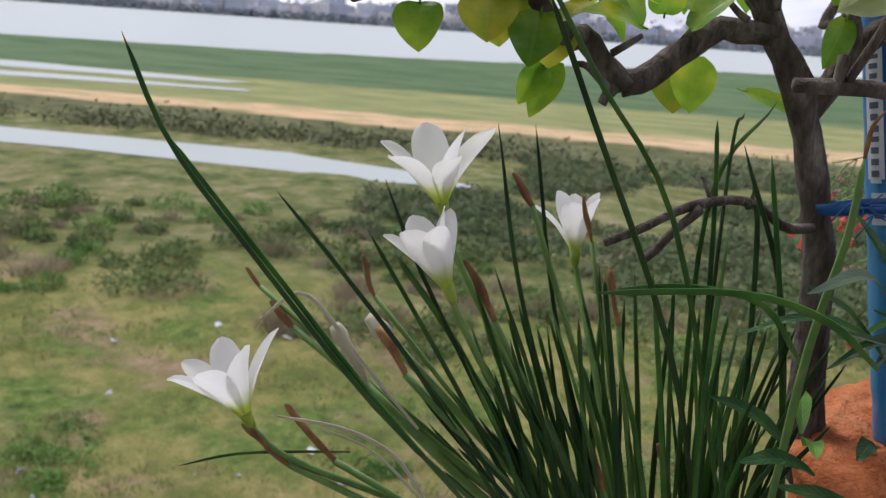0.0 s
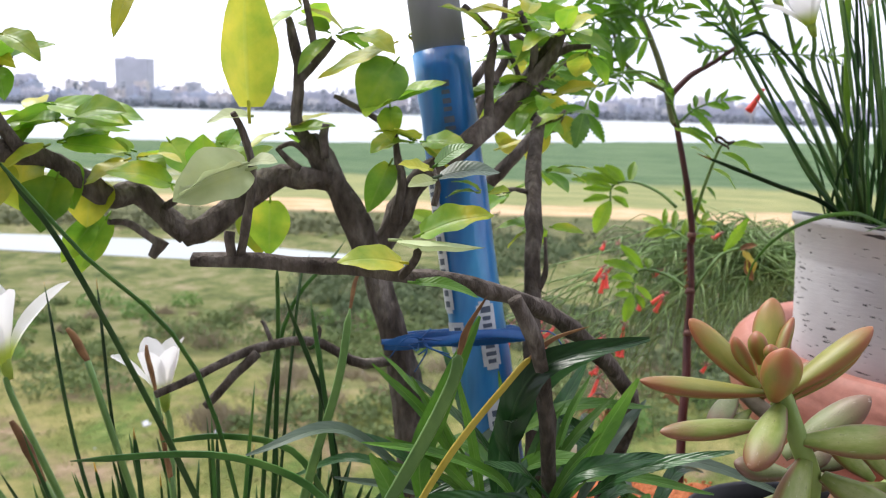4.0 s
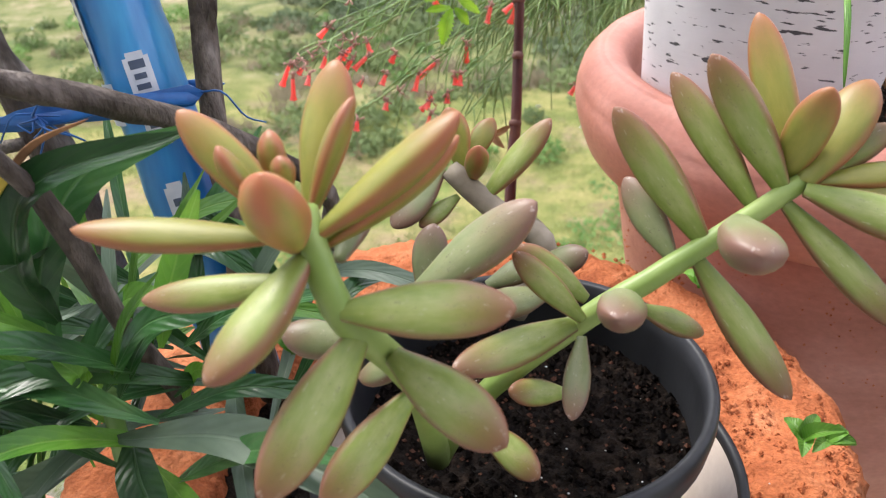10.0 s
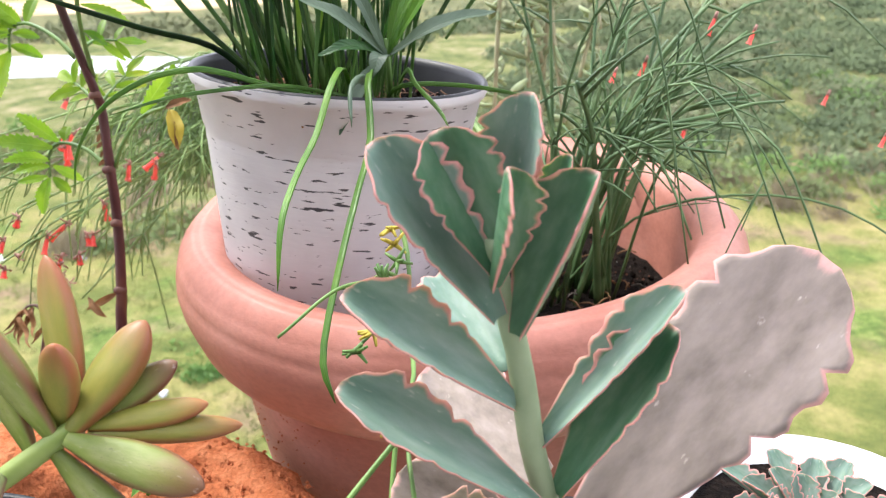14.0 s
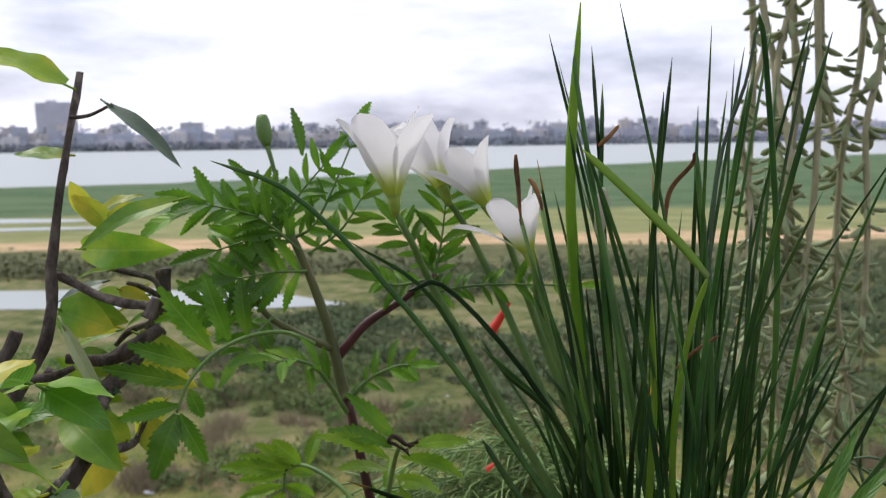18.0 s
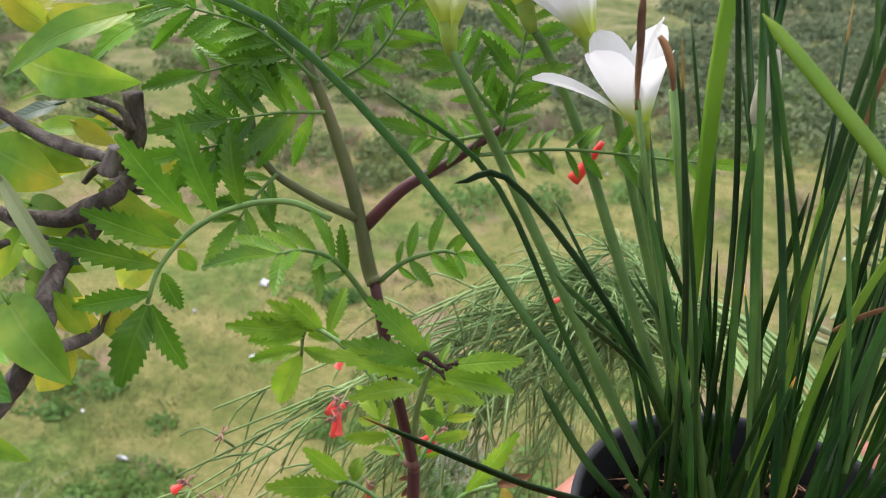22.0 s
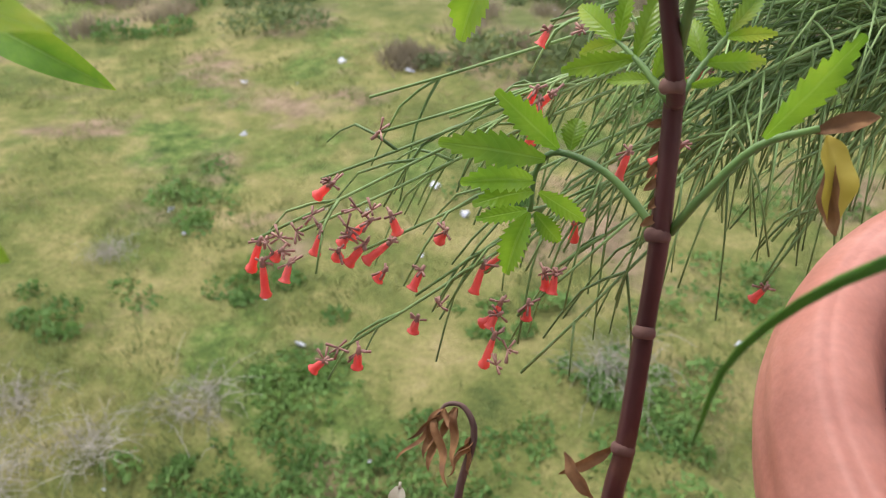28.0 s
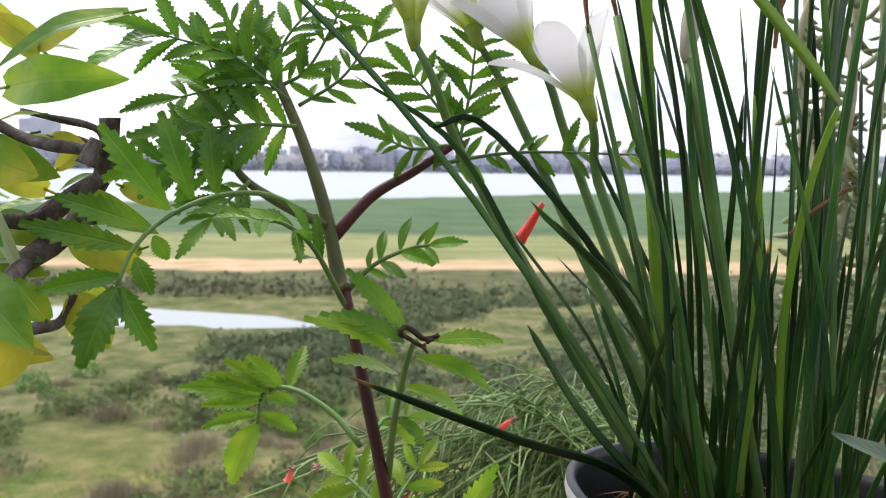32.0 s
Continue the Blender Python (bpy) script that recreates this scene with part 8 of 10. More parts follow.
def leaflet(owner, base, tip, width, mat, face, rr):
    base, tip = Vector(base), Vector(tip)
    d = tip - base
    h = Vector(face)
    h = (h - d * (h.dot(d) / d.length_squared)).normalized()
    shape = lambda t: max(0.02, math.sin(math.pi * min(1, t * 0.92 + 0.05)) ** 0.9)
    ob = new("leaflet", leaf_mesh([base, base + d * 0.5 + h * (d.length * rr.uniform(0, 0.08)), tip - h * (d.length * rr.uniform(0, 0.08))], width * 1.08, h, M[mat], 18, shape, *((rr.uniform(0.4, 0.8), rr.uniform(0.05, 0.12), rr.uniform(0, 6)) if mat in ("dry", "yellow_leaf") else (rr.uniform(0.1, 0.45), rr.uniform(0, 0.05), rr.uniform(0, 6), 10, 0.27 if width < 0.014 else 0.14))))
    ob.parent = owner


def pinnate(owner, pts, pairs, length, rr, mat="mari_leaf", face=(0.1, -0.8, 0.5), width=0.275, start=0.25, taper=0.25, r=0.0012, end=True, angle=1.0):
    """A feather leaf: a curved rib with toothed leaflets in pairs and one at its end."""
    rib = new("feather_leaf")
    rib.parent = owner
    g = G()
    line = tube(g, pts, [r * 1.3, r * 0.6], 6, 16)
    part("leaf_rib", g, M["stalk"], rib)
    nrm = Vector(face).normalized()
    for k in range(pairs):
        u = start + (0.97 - start) * k / max(1, pairs - 1)
        i = min(15, int(u * 16))
        p = line[i]
        d = (line[i + 1] - line[i]).normalized()
        s = d.cross(nrm).normalized()
        L = length * (1 - taper * abs(2 * (k + 0.5) / pairs - 1.0)) * rr.uniform(0.7, 1.2)
        for sg in (-1, 1):
            w = (s * (sg * angle) + d * rr.uniform(0.45, 1.0) + nrm * rr.uniform(-0.5, 0.5)).normalized()
            leaflet(rib, p, p + w * L, L * width * rr.uniform(0.9, 1.15), mat, nrm + s * (rr.uniform(-0.2, 0.7) * sg) + d * rr.uniform(-0.4, 0.4), rr)
    if end:
        d = (line[-1] - line[-3]).normalized()
        leaflet(rib, line[-1], line[-1] + d * length * 1.1, length * width * 1.15, mat, nrm, rr)


STEM_FOOT = (-0.182, 0.012, -0.46)


def marigold():
    t = thing("marigold_plant", "tall marigold with a dark red stem and toothed feathery leaves", "plant")
    rr = random.Random(41)

    def stem(pts, r0, r1, mat="mari_stem", n=22):
        g = G()
        tube(g, pts, [r0, (r0 + r1) / 2, r1], 10, n, 0.12)
        part("stem", g, M[mat], t)

    stem([STEM_FOOT, (-0.183, -0.030, -0.26), (-0.1838, -0.0152, -0.1923), (-0.1822, -0.0071, -0.1655), (-0.1835, 0.0112, -0.1146), (-0.1832, 0.0155, -0.074), (-0.1863, 0.0264, -0.0313), (-0.1854, 0.0213, -0.0191), (-0.1958, 0.0185, 0.0362), (-0.2088, 0.0257, 0.0891)], 0.0048, 0.0028, n=40)
    stem([(-0.2079, 0.0246, 0.0871), (-0.2119, 0.0276, 0.0934), (-0.2215, 0.0343, 0.1274), (-0.2343, 0.0399, 0.1603), (-0.2483, 0.0438, 0.1898)], 0.0042, 0.0026, "mari_upper")
    stem([(-0.2167, 0.0344, 0.112), (-0.1992, 0.041, 0.1323), (-0.1789, 0.0506, 0.1455), (-0.1564, 0.0621, 0.162)], 0.0034, 0.0020)
    stem([(-0.2193, 0.0309, 0.1182), (-0.2416, 0.0255, 0.1293), (-0.2613, 0.0222, 0.1443), (-0.2724, 0.0305, 0.1696)], 0.0028, 0.0016, "mari_upper")
    for a, b, r in (((-0.1834, 0.0134, -0.0764), (-0.184, 0.0163, -0.0723), 0.0047), ((-0.1829, 0.007, -0.1168), (-0.1834, 0.0097, -0.1129), 0.0047), ((-0.1826, -0.0088, -0.1656), (-0.1829, -0.0061, -0.1619), 0.0049), ((-0.1857, 0.0196, -0.0215), (-0.1863, 0.0222, -0.0173), 0.0044)):
        g = G()
        a, b = Vector(a), Vector(b)
        tube(g, [a, a.lerp(b, 0.3), a.lerp(b, 0.7), b], [r * 0.8, r, r, r * 0.8], 12, 6, 0.25)
        part("node", g, M["mari_node"], t, "pale ring where leaves have grown")
    # long side leaf
    ribA = new("feather_leaf")
    ribA.parent = t
    g = G()
    tube(g, [(-0.2239, 0.0111, 0.1258), (-0.2419, 0.0055, 0.1343), (-0.2629, -0.005, 0.1328), (-0.2795, -0.0178, 0.1235), (-0.2885, -0.0305, 0.1106), (-0.2923, -0.0376, 0.0953)], [0.0016, 0.001], 6, 18)
    part("leaf_rib", g, M["stalk"], ribA)
    f = (0.2, -0.9, 0.4)
    leaflet(ribA, (-0.2788, -0.0161, 0.1272), (-0.3103, -0.0177, 0.1653), 0.0135, "mari_leaf", f, rr)
    leaflet(ribA, (-0.2703, -0.0102, 0.1319), (-0.288, -0.0046, 0.1724), 0.0125, "mari_leaf", f, rr)
    leaflet(ribA, (-0.2611, -0.0039, 0.1345), (-0.2675, 0.003, 0.1674), 0.0115, "mari_leaf", f, rr)
    leaflet(ribA, (-0.2843, -0.0236, 0.1197), (-0.3234, -0.0334, 0.1339), 0.0125, "mari_leaf", f, rr)
    leaflet(ribA, (-0.2878, -0.0301, 0.1112), (-0.3339, -0.0436, 0.1226), 0.0120, "mari_leaf", f, rr)
    leaflet(ribA, (-0.2917, -0.0358, 0.0995), (-0.3229, -0.0499, 0.0942), 0.0105, "mari_leaf", f, rr)
    leaflet(ribA, (-0.2921, -0.0379, 0.0946), (-0.296, -0.0618, 0.0657), 0.0165, "mari_leaf", f, rr)
    leaflet(ribA, (-0.2906, -0.0376, 0.0947), (-0.2716, -0.0461, 0.0701), 0.0115, "mari_leaf", f, rr)
    leaflet(ribA, (-0.2883, -0.0288, 0.1067), (-0.2796, -0.0313, 0.0911), 0.0095, "mari_leaf", f, rr)
    leaflet(ribA, (-0.2833, -0.0217, 0.1158), (-0.2778, -0.0196, 0.1051), 0.008, "mari_leaf", f, rr)
    pinnate(t, [(-0.2052, 0.0132, 0.0819), (-0.2165, 0.0004, 0.1098), (-0.2254, -0.013, 0.1216), (-0.234, -0.0246, 0.1243)], 5, 0.030, rr, face=(0, -0.5, 0.9), width=0.26)
    pinnate(t, [(-0.2068, 0.026, 0.087), (-0.1937, 0.0286, 0.1001), (-0.1768, 0.0299, 0.108), (-0.1675, 0.0271, 0.1099)], 5, 0.020, rr)
    # two lower leaves with a long end leaflet
    def spray(rib_pts, items, face):
        rib = new("feather_leaf")
        rib.parent = t
        g = G()
        tube(g, rib_pts, [0.0017, 0.0010], 7, 18)
        part("leaf_rib", g, M["stalk"], rib)
        for a, b, w in items:
            leaflet(rib, a, b, w, "mari_light", face, rr)

    spray([(-0.2022, 0.0332, 0.0056), (-0.2191, 0.0433, 0.0183), (-0.2431, 0.0548, 0.0268), (-0.2615, 0.0642, 0.0243), (-0.2676, 0.0654, 0.0176), (-0.2674, 0.0607, 0.005)],
          (((-0.2675, 0.061, 0.0055), (-0.281, 0.0517, -0.0269), 0.0165), ((-0.2682, 0.0623, 0.0095), (-0.2933, 0.046, 0.0064), 0.0095), ((-0.2665, 0.0628, 0.0096), (-0.2483, 0.0718, -0.0011), 0.0095), ((-0.266, 0.0657, 0.0191), (-0.3062, 0.0449, 0.0284), 0.0125),
           ((-0.2671, 0.0649, 0.0166), (-0.2942, 0.0477, 0.0186), 0.0100), ((-0.2646, 0.0654, 0.0182), (-0.2492, 0.0753, 0.0138), 0.0085), ((-0.2594, 0.0645, 0.0239), (-0.2857, 0.0588, 0.0409), 0.0105), ((-0.2538, 0.0619, 0.0252), (-0.2745, 0.0631, 0.0428), 0.0120),
           ((-0.2487, 0.0592, 0.0264), (-0.246, 0.0793, 0.0461), 0.0105), ((-0.2597, 0.0637, 0.0229), (-0.2957, 0.0521, 0.0349), 0.0090)), (0.05, -0.8, 0.6))
    spray([(-0.1839, 0.0155, -0.0734), (-0.2068, 0.0287, -0.0619), (-0.2294, 0.0349, -0.0594), (-0.2377, 0.0324, -0.0674), (-0.2378, 0.0264, -0.0839)],
          (((-0.2385, 0.0269, -0.0846), (-0.2442, 0.0152, -0.1097), 0.0120), ((-0.2392, 0.0262, -0.0833), (-0.2549, 0.0112, -0.0827), 0.0075), ((-0.2361, 0.0271, -0.0842), (-0.2255, 0.0293, -0.0976), 0.0085), ((-0.2378, 0.0305, -0.0716), (-0.2588, 0.007, -0.0643), 0.0115),
           ((-0.2376, 0.029, -0.0755), (-0.2541, 0.0079, -0.0733), 0.0100), ((-0.2354, 0.0298, -0.0759), (-0.2182, 0.0386, -0.0908), 0.0085), ((-0.2343, 0.0327, -0.0623), (-0.2671, 0.0067, -0.0483), 0.0135), ((-0.2301, 0.0354, -0.0583), (-0.2535, 0.0288, -0.0347), 0.0115),
           ((-0.2251, 0.0357, -0.0579), (-0.226, 0.0463, -0.0489), 0.0095)), (0.05, -0.75, 0.65))
    # leaf that ends in the dead flower head
    g = G()
    tube(g, [(-0.1858, 0.0233, -0.0068), (-0.1792, 0.0064, 0.0299), (-0.1705, -0.006, 0.0631), (-0.1664, -0.0093, 0.0713)], [0.0018, 0.0012], 7, 10)
    part("leaf_rib", g, M["stalk"], t)
    f = (0.05, -0.6, 0.8)
    for a, b, w, m in (((-0.1711, -0.0053, 0.0736), (-0.1978, -0.0119, 0.1023), 0.0115, "mari_leaf"), ((-0.172, -0.0081, 0.0698), (-0.2049, -0.0247, 0.086), 0.0115, "mari_leaf"), ((-0.1741, -0.0095, 0.0631), (-0.2096, -0.0328, 0.085), 0.0110, "mari_light"), ((-0.1755, -0.0068, 0.0548), (-0.196, -0.0402, 0.0685), 0.0105, "mari_light"),
                       ((-0.1591, -0.0065, 0.0707), (-0.1286, 0.0101, 0.0702), 0.0110, "mari_light"), ((-0.1671, -0.0056, 0.0623), (-0.1324, 0.0212, 0.0422), 0.0120, "mari_light"), ((-0.1734, 0.0009, 0.0469), (-0.1487, 0.0254, 0.0275), 0.0100, "mari_light"),
                       ((-0.1776, 0.0062, 0.029), (-0.1661, 0.0145, 0.0182), 0.0080, "mari_leaf")):
        leaflet(t, a, b, w, m, f, rr)
    pinnate(t, [(-0.1959, 0.0397, 0.0128), (-0.1934, 0.0538, 0.0143), (-0.184, 0.0669, 0.0116)], 3, 0.022, rr, "mari_light")
    pinnate(t, [(-0.1871, 0.0233, -0.0259), (-0.2018, 0.035, -0.0183), (-0.2133, 0.0451, -0.0152)], 3, 0.026, rr, "mari_light", width=0.3)
    pinnate(t, [(-0.1855, 0.0229, -0.0275), (-0.1811, 0.0389, -0.0189), (-0.1758, 0.0544, -0.0115)], 3, 0.022, rr, "mari_light", width=0.28)
    # yellowed leaf and a shrivelled one
    g = G()
    tube(g, [(-0.1802, 0.0173, -0.0736), (-0.1705, 0.0165, -0.055), (-0.1569, 0.0238, -0.0373), (-0.1397, 0.0312, -0.0309)], [0.0018, 0.0012], 6, 12)
    part("leaf_rib", g, M["stalk"], t)
    leaflet(t, (-0.1553, 0.0234, -0.0337), (-0.1327, 0.0433, -0.0027), 0.0120, "mari_light", (0.6, -0.9, 0.3), rr)
    leaflet(t, (-0.1411, 0.0317, -0.0328), (-0.1227, 0.0404, -0.0274), 0.006, "dry", (0, -0.8, 0.6), rr)
    leaflet(t, (-0.1373, 0.0331, -0.0338), (-0.1291, 0.0159, -0.0579), 0.011, "yellow_leaf", (0.6, -0.9, 0.1), rr)
    leaflet(t, (-0.133, 0.0273, -0.0405), (-0.127, 0.0136, -0.0588), 0.008, "dry", (-0.6, -0.9, 0.1), rr)
    for x in range(6):
        b = Vector((-0.1848, 0.0163, -0.0664)).lerp(Vector((-0.1895, 0.0304, -0.0293)), x / 6)
        leaflet(t, b, b + Vector((rr.uniform(-0.006, -0.002), -0.004, rr.uniform(-0.009, 0.002))), 0.003, "dry", (0, -1, 0.2), rr)
    leaflet(t, (-0.1868, -0.0041, -0.1673), (-0.2034, -0.0236, -0.1719), 0.005, "dry", (0, -1, 0.2), rr)
    leaflet(t, (-0.2034, -0.0178, -0.1645), (-0.1881, -0.0261, -0.1768), 0.006, "dry", (0, -1, 0.2), rr)
    # curled dead flower head
    g = G()
    hook = [(-0.1632, -0.0102, 0.0686), (-0.1696, -0.01, 0.0715), (-0.1738, -0.0109, 0.0737), (-0.1721, -0.0093, 0.0773), (-0.1675, -0.0091, 0.0756), (-0.1629, -0.0094, 0.0716), (-0.1571, -0.0069, 0.0729)]
    tube(g, hook, [0.0008, 0.0016, 0.0007], 8, 26, 1.6)
    for k in range(7):
        q = Vector(hook[0]).lerp(Vector(hook[-1]), k / 6)
        tube(g, [q, q + Vector((rr.uniform(-1, 1), rr.uniform(-1, 1), rr.uniform(-1, 1))) * 0.003], [0.0011, 0.0005], 6)
    part("dead_flower_head", g, M["dead_head"], t, "shrivelled dark brown dead flower head")
    # crown: bud, shoots and fine leaves
    for a, b, c, k, L in (((-0.2412, 0.0412, 0.1799), (-0.2685, 0.039, 0.2013), (-0.3, 0.031, 0.2109), 6, 0.024), ((-0.247, 0.0441, 0.1899), (-0.2478, 0.0527, 0.2108), (-0.2306, 0.0604, 0.234), 5, 0.020), ((-0.2466, 0.0432, 0.1873), (-0.2304, 0.0464, 0.2004), (-0.2104, 0.0664, 0.2518), 5, 0.020),
                          ((-0.2497, 0.0435, 0.1897), (-0.2687, 0.039, 0.1882), (-0.2949, 0.0306, 0.1809), 5, 0.022), ((-0.2702, 0.0288, 0.1646), (-0.2764, 0.0361, 0.185), (-0.2849, 0.0417, 0.2026), 5, 0.020), ((-0.2363, 0.0369, 0.1672), (-0.2547, 0.0277, 0.1675), (-0.2761, 0.0168, 0.165), 5, 0.026),
                          ((-0.1582, 0.0594, 0.1565), (-0.1533, 0.0658, 0.1826), (-0.1506, 0.0736, 0.2132), 6, 0.020), ((-0.1682, 0.0542, 0.149), (-0.1264, 0.06, 0.1556), (-0.0638, 0.0672, 0.1551), 9, 0.015), ((-0.2637, 0.0274, 0.1448), (-0.2789, 0.0213, 0.1508), (-0.2974, 0.0158, 0.1467), 5, 0.024),
                          ((-0.2551, 0.0422, 0.1893), (-0.2636, 0.0478, 0.2069), (-0.2771, 0.0512, 0.2215), 5, 0.018), ((-0.2367, 0.0412, 0.1776), (-0.2172, 0.0512, 0.1922), (-0.2044, 0.063, 0.2142), 5, 0.018), ((-0.1615, 0.0597, 0.1589), (-0.1795, 0.0496, 0.1567), (-0.1898, 0.0436, 0.1604), 4, 0.018),
                          ((-0.1564, 0.0621, 0.162), (-0.1716, 0.0566, 0.1828), (-0.1819, 0.0596, 0.195), 4, 0.018), ((-0.255, 0.0215, 0.1396), (-0.262, 0.0109, 0.1308), (-0.2662, 0.0011, 0.1225), 4, 0.02)):
        pinnate(t, [a, b, c], k + 1, L * 1.25, rr, "mari_leaf", width=0.27, start=0.15, r=0.0009)
    leaflet(t, (-0.2988, 0.0316, 0.2117), (-0.3207, 0.0191, 0.2056), 0.016, "mari_leaf", (0, -0.5, 0.8), rr)
    leaflet(t, (-0.3076, 0.0285, 0.2085), (-0.3408, 0.0072, 0.1869), 0.014, "mari_leaf", (0, -0.5, 0.8), rr)
    g = G()
    tube(g, [(-0.2625, 0.0626, 0.2152), (-0.2684, 0.069, 0.2335), (-0.2747, 0.0742, 0.2491)], [0.0012, 0.0018], 8, 8)
    part("bud_stalk", g, M["stalk"], t)
    g = G()
    tube(g, [(-0.2738, 0.0735, 0.247), (-0.2762, 0.0761, 0.2543), (-0.2784, 0.0789, 0.2622), (-0.2795, 0.0808, 0.2674)], [0.0024, 0.0055, 0.0052, 0.0038], 10, 8)
    part("bud", g, M["stalk"], t, "closed green marigold bud")
    leaflet(t, (-0.2499, 0.0756, 0.2403), (-0.2602, 0.0871, 0.273), 0.009, "mari_leaf", (0.8, -0.8, 0), rr)
    # the single tube bloom of the neighbour lies on it
    g = G()
    tube(g, [(-0.1161, 0.1569, 0.1257), (-0.1228, 0.1547, 0.1133), (-0.1302, 0.1524, 0.1015)], [0.0018, 0.003, 0.0042], 9, 8)
    part("red_bloom", g, surface("coral_red", [(0.3, (0.62, 0.035, 0.03)), (0.7, (0.80, 0.09, 0.06))], 50, 0.45, 0.1, 200, 0.0005, through_light=0.3), t, "single coral red tube flower")
    p = thing("flower_pot", "plain small pot at the marigold's foot", "flower pot")
    place(p, (STEM_FOOT[0], STEM_FOOT[1], -0.60))
    part("body", lathe([(0, 0), (0.04, 0), (0.055, 0.13), (0.058, 0.135), (0.058, 0.15), (0.054, 0.15), (0.052, 0.13), (0, 0.13)], 40), M["terracotta"], p)
    part("soil", lathe([(0, 0.14), (0.053, 0.138)], 24), M["soil"], p, "dark soil")
    b = thing("steel_bracket", "white steel hook bracket holding a small pot", "bracket")
    fx, fy, _ = STEM_FOOT
    part("ring", bar(bar(G(), (fx + 0.06, fy - 0.10, -0.478), (fx, fy, -0.61), 0.004), (fx - 0.06, fy, -0.605), (fx + 0.06, fy, -0.605), 0.004), M["white_steel"], b, smooth=False)


marigold()

# ---- rain lilies in the white pot ----
def back_lilies():
    t = thing("rain_lily_plant", "dense upright rain lily clump with white flowers in the white pot", "plant")
    r2 = random.Random(52)
    blade(t, [(-0.0403, -0.0175, -0.014), (-0.0897, -0.0215, 0.0646), (-0.1585, -0.0262, 0.158), (-0.2168, -0.0354, 0.2205), (-0.2581, -0.0501, 0.2404)], 0.0050)
    blade(t, [(-0.0439, -0.0183, -0.0139), (-0.0758, -0.0228, 0.0204), (-0.1207, -0.0337, 0.0367), (-0.1905, -0.0426, 0.0622)], 0.0062, "lily_tipped", label="leaf with a yellowed end")
    blade(t, [(-0.0553, -0.0168, 0.0042), (-0.0908, -0.0212, 0.042), (-0.1168, -0.0232, 0.0826)], 0.0055)
    blade(t, [(-0.0331, -0.0161, -0.0141), (-0.0764, -0.0128, 0.0928), (-0.1352, -0.0097, 0.1642), (-0.16, -0.0148, 0.1645)], 0.0050)
    blade(t, [(-0.062, -0.0069, 0.0083), (-0.1082, 0.0093, 0.0803), (-0.1516, 0.0163, 0.1556), (-0.2013, 0.0134, 0.1898)], 0.0045)
    blade(t, [(-0.0572, 0.004, 0.0432), (-0.0644, 0.0163, 0.1496), (-0.069, 0.0243, 0.2294), (-0.0638, 0.0427, 0.3293)], 0.0105, "lily_light", label="broad young yellow-green leaf")
    blade(t, [(0.0050, -0.0122, 0.1750), (-0.0120, -0.0180, 0.1950), (-0.0370, -0.0285, 0.2200), (-0.0624, -0.0389, 0.2441)], 0.0085, "lily_light", tip=0.12, label="bent young yellow-green leaf")
    blade(t, [(-0.0080, -0.0050, 0.0000), (-0.0105, -0.0060, 0.0800), (-0.0040, -0.0090, 0.1400), (0.0052, -0.0120, 0.1762)], 0.0060, "lily_light", tip=0.05)
    blade(t, [(-0.0250, -0.0080, 0.0100), (-0.0215, -0.0060, 0.1000), (-0.0260, -0.0040, 0.1790)], 0.0060, "lily_light", tip=0.2)
    blade(t, [(-0.0132, -0.0076, 0.0533), (-0.0227, 0.0065, 0.1725), (-0.0125, 0.0244, 0.2945)], 0.0048)
    blade(t, [(0.012, -0.0035, 0.0535), (0.0079, 0.0036, 0.1566), (-0.0004, 0.0067, 0.2408)], 0.0058, tip=0.05)
    blade(t, [(0.0431, 0.0017, 0.0539), (0.0436, 0.0026, 0.1764), (0.0354, 0.0106, 0.2886), (0.0304, 0.0094, 0.3155)], 0.0050)
    blade(t, [(0.0046, -0.0047, 0.0535), (0.0113, 0.0148, 0.2173), (0.028, 0.0235, 0.2809), (0.0327, 0.0245, 0.3118)], 0.0035, "grey_leaf")
    blade(t, [(-0.0288, -0.0197, 0.0579), (-0.0482, -0.0126, 0.1754), (-0.0647, 0.002, 0.274), (-0.067, 0.0056, 0.2966)], 0.0050)
    blade(t, [(-0.0369, -0.0115, 0.053), (-0.0503, 0.0069, 0.1712), (-0.051, 0.026, 0.2806)], 0.0045)
    blade(t, [(0.0535, -0.003, 0.0134), (0.094, 0.0094, 0.0822), (0.1485, 0.0348, 0.1993)], 0.0048)
    blade(t, [(0.071, 0.002, 0.0203), (0.125, 0.0178, 0.0922), (0.1936, 0.0381, 0.1959)], 0.0050)
    blade(t, [(0.0429, -0.0051, 0.0135), (0.0621, 0.013, 0.0805), (0.0763, 0.0243, 0.1452)], 0.0045)
    # leaves that hang over the rim
    blade(t, [(0.012, -0.025, -0.02), (0.016, -0.070, 0.016), (0.0145, -0.102, 0.015), (0.0098, -0.13, -0.0061), (0.0049, -0.1591, -0.0184), (0.0028, -0.189, -0.0328), (0.003, -0.2086, -0.0601)], 0.0056, "bright_leaf", 22, 0.2)
    blade(t, [(0.022, -0.028, -0.02), (0.032, -0.072, 0.014), (0.034, -0.098, 0.0125), (0.0389, -0.13, -0.0094), (0.0366, -0.1669, -0.0264), (0.0334, -0.2061, -0.0476), (0.0306, -0.2425, -0.0744), (0.0374, -0.2559, -0.0904)], 0.0070, "bright_leaf", 24, 0.15)
    blade(t, [(0.035, -0.030, -0.02), (0.052, -0.066, 0.014), (0.060, -0.086, 0.010), (0.0753, -0.116, 0.0029), (0.0811, -0.1297, -0.0026)], 0.0046, "bright_leaf", 14, 0.3)
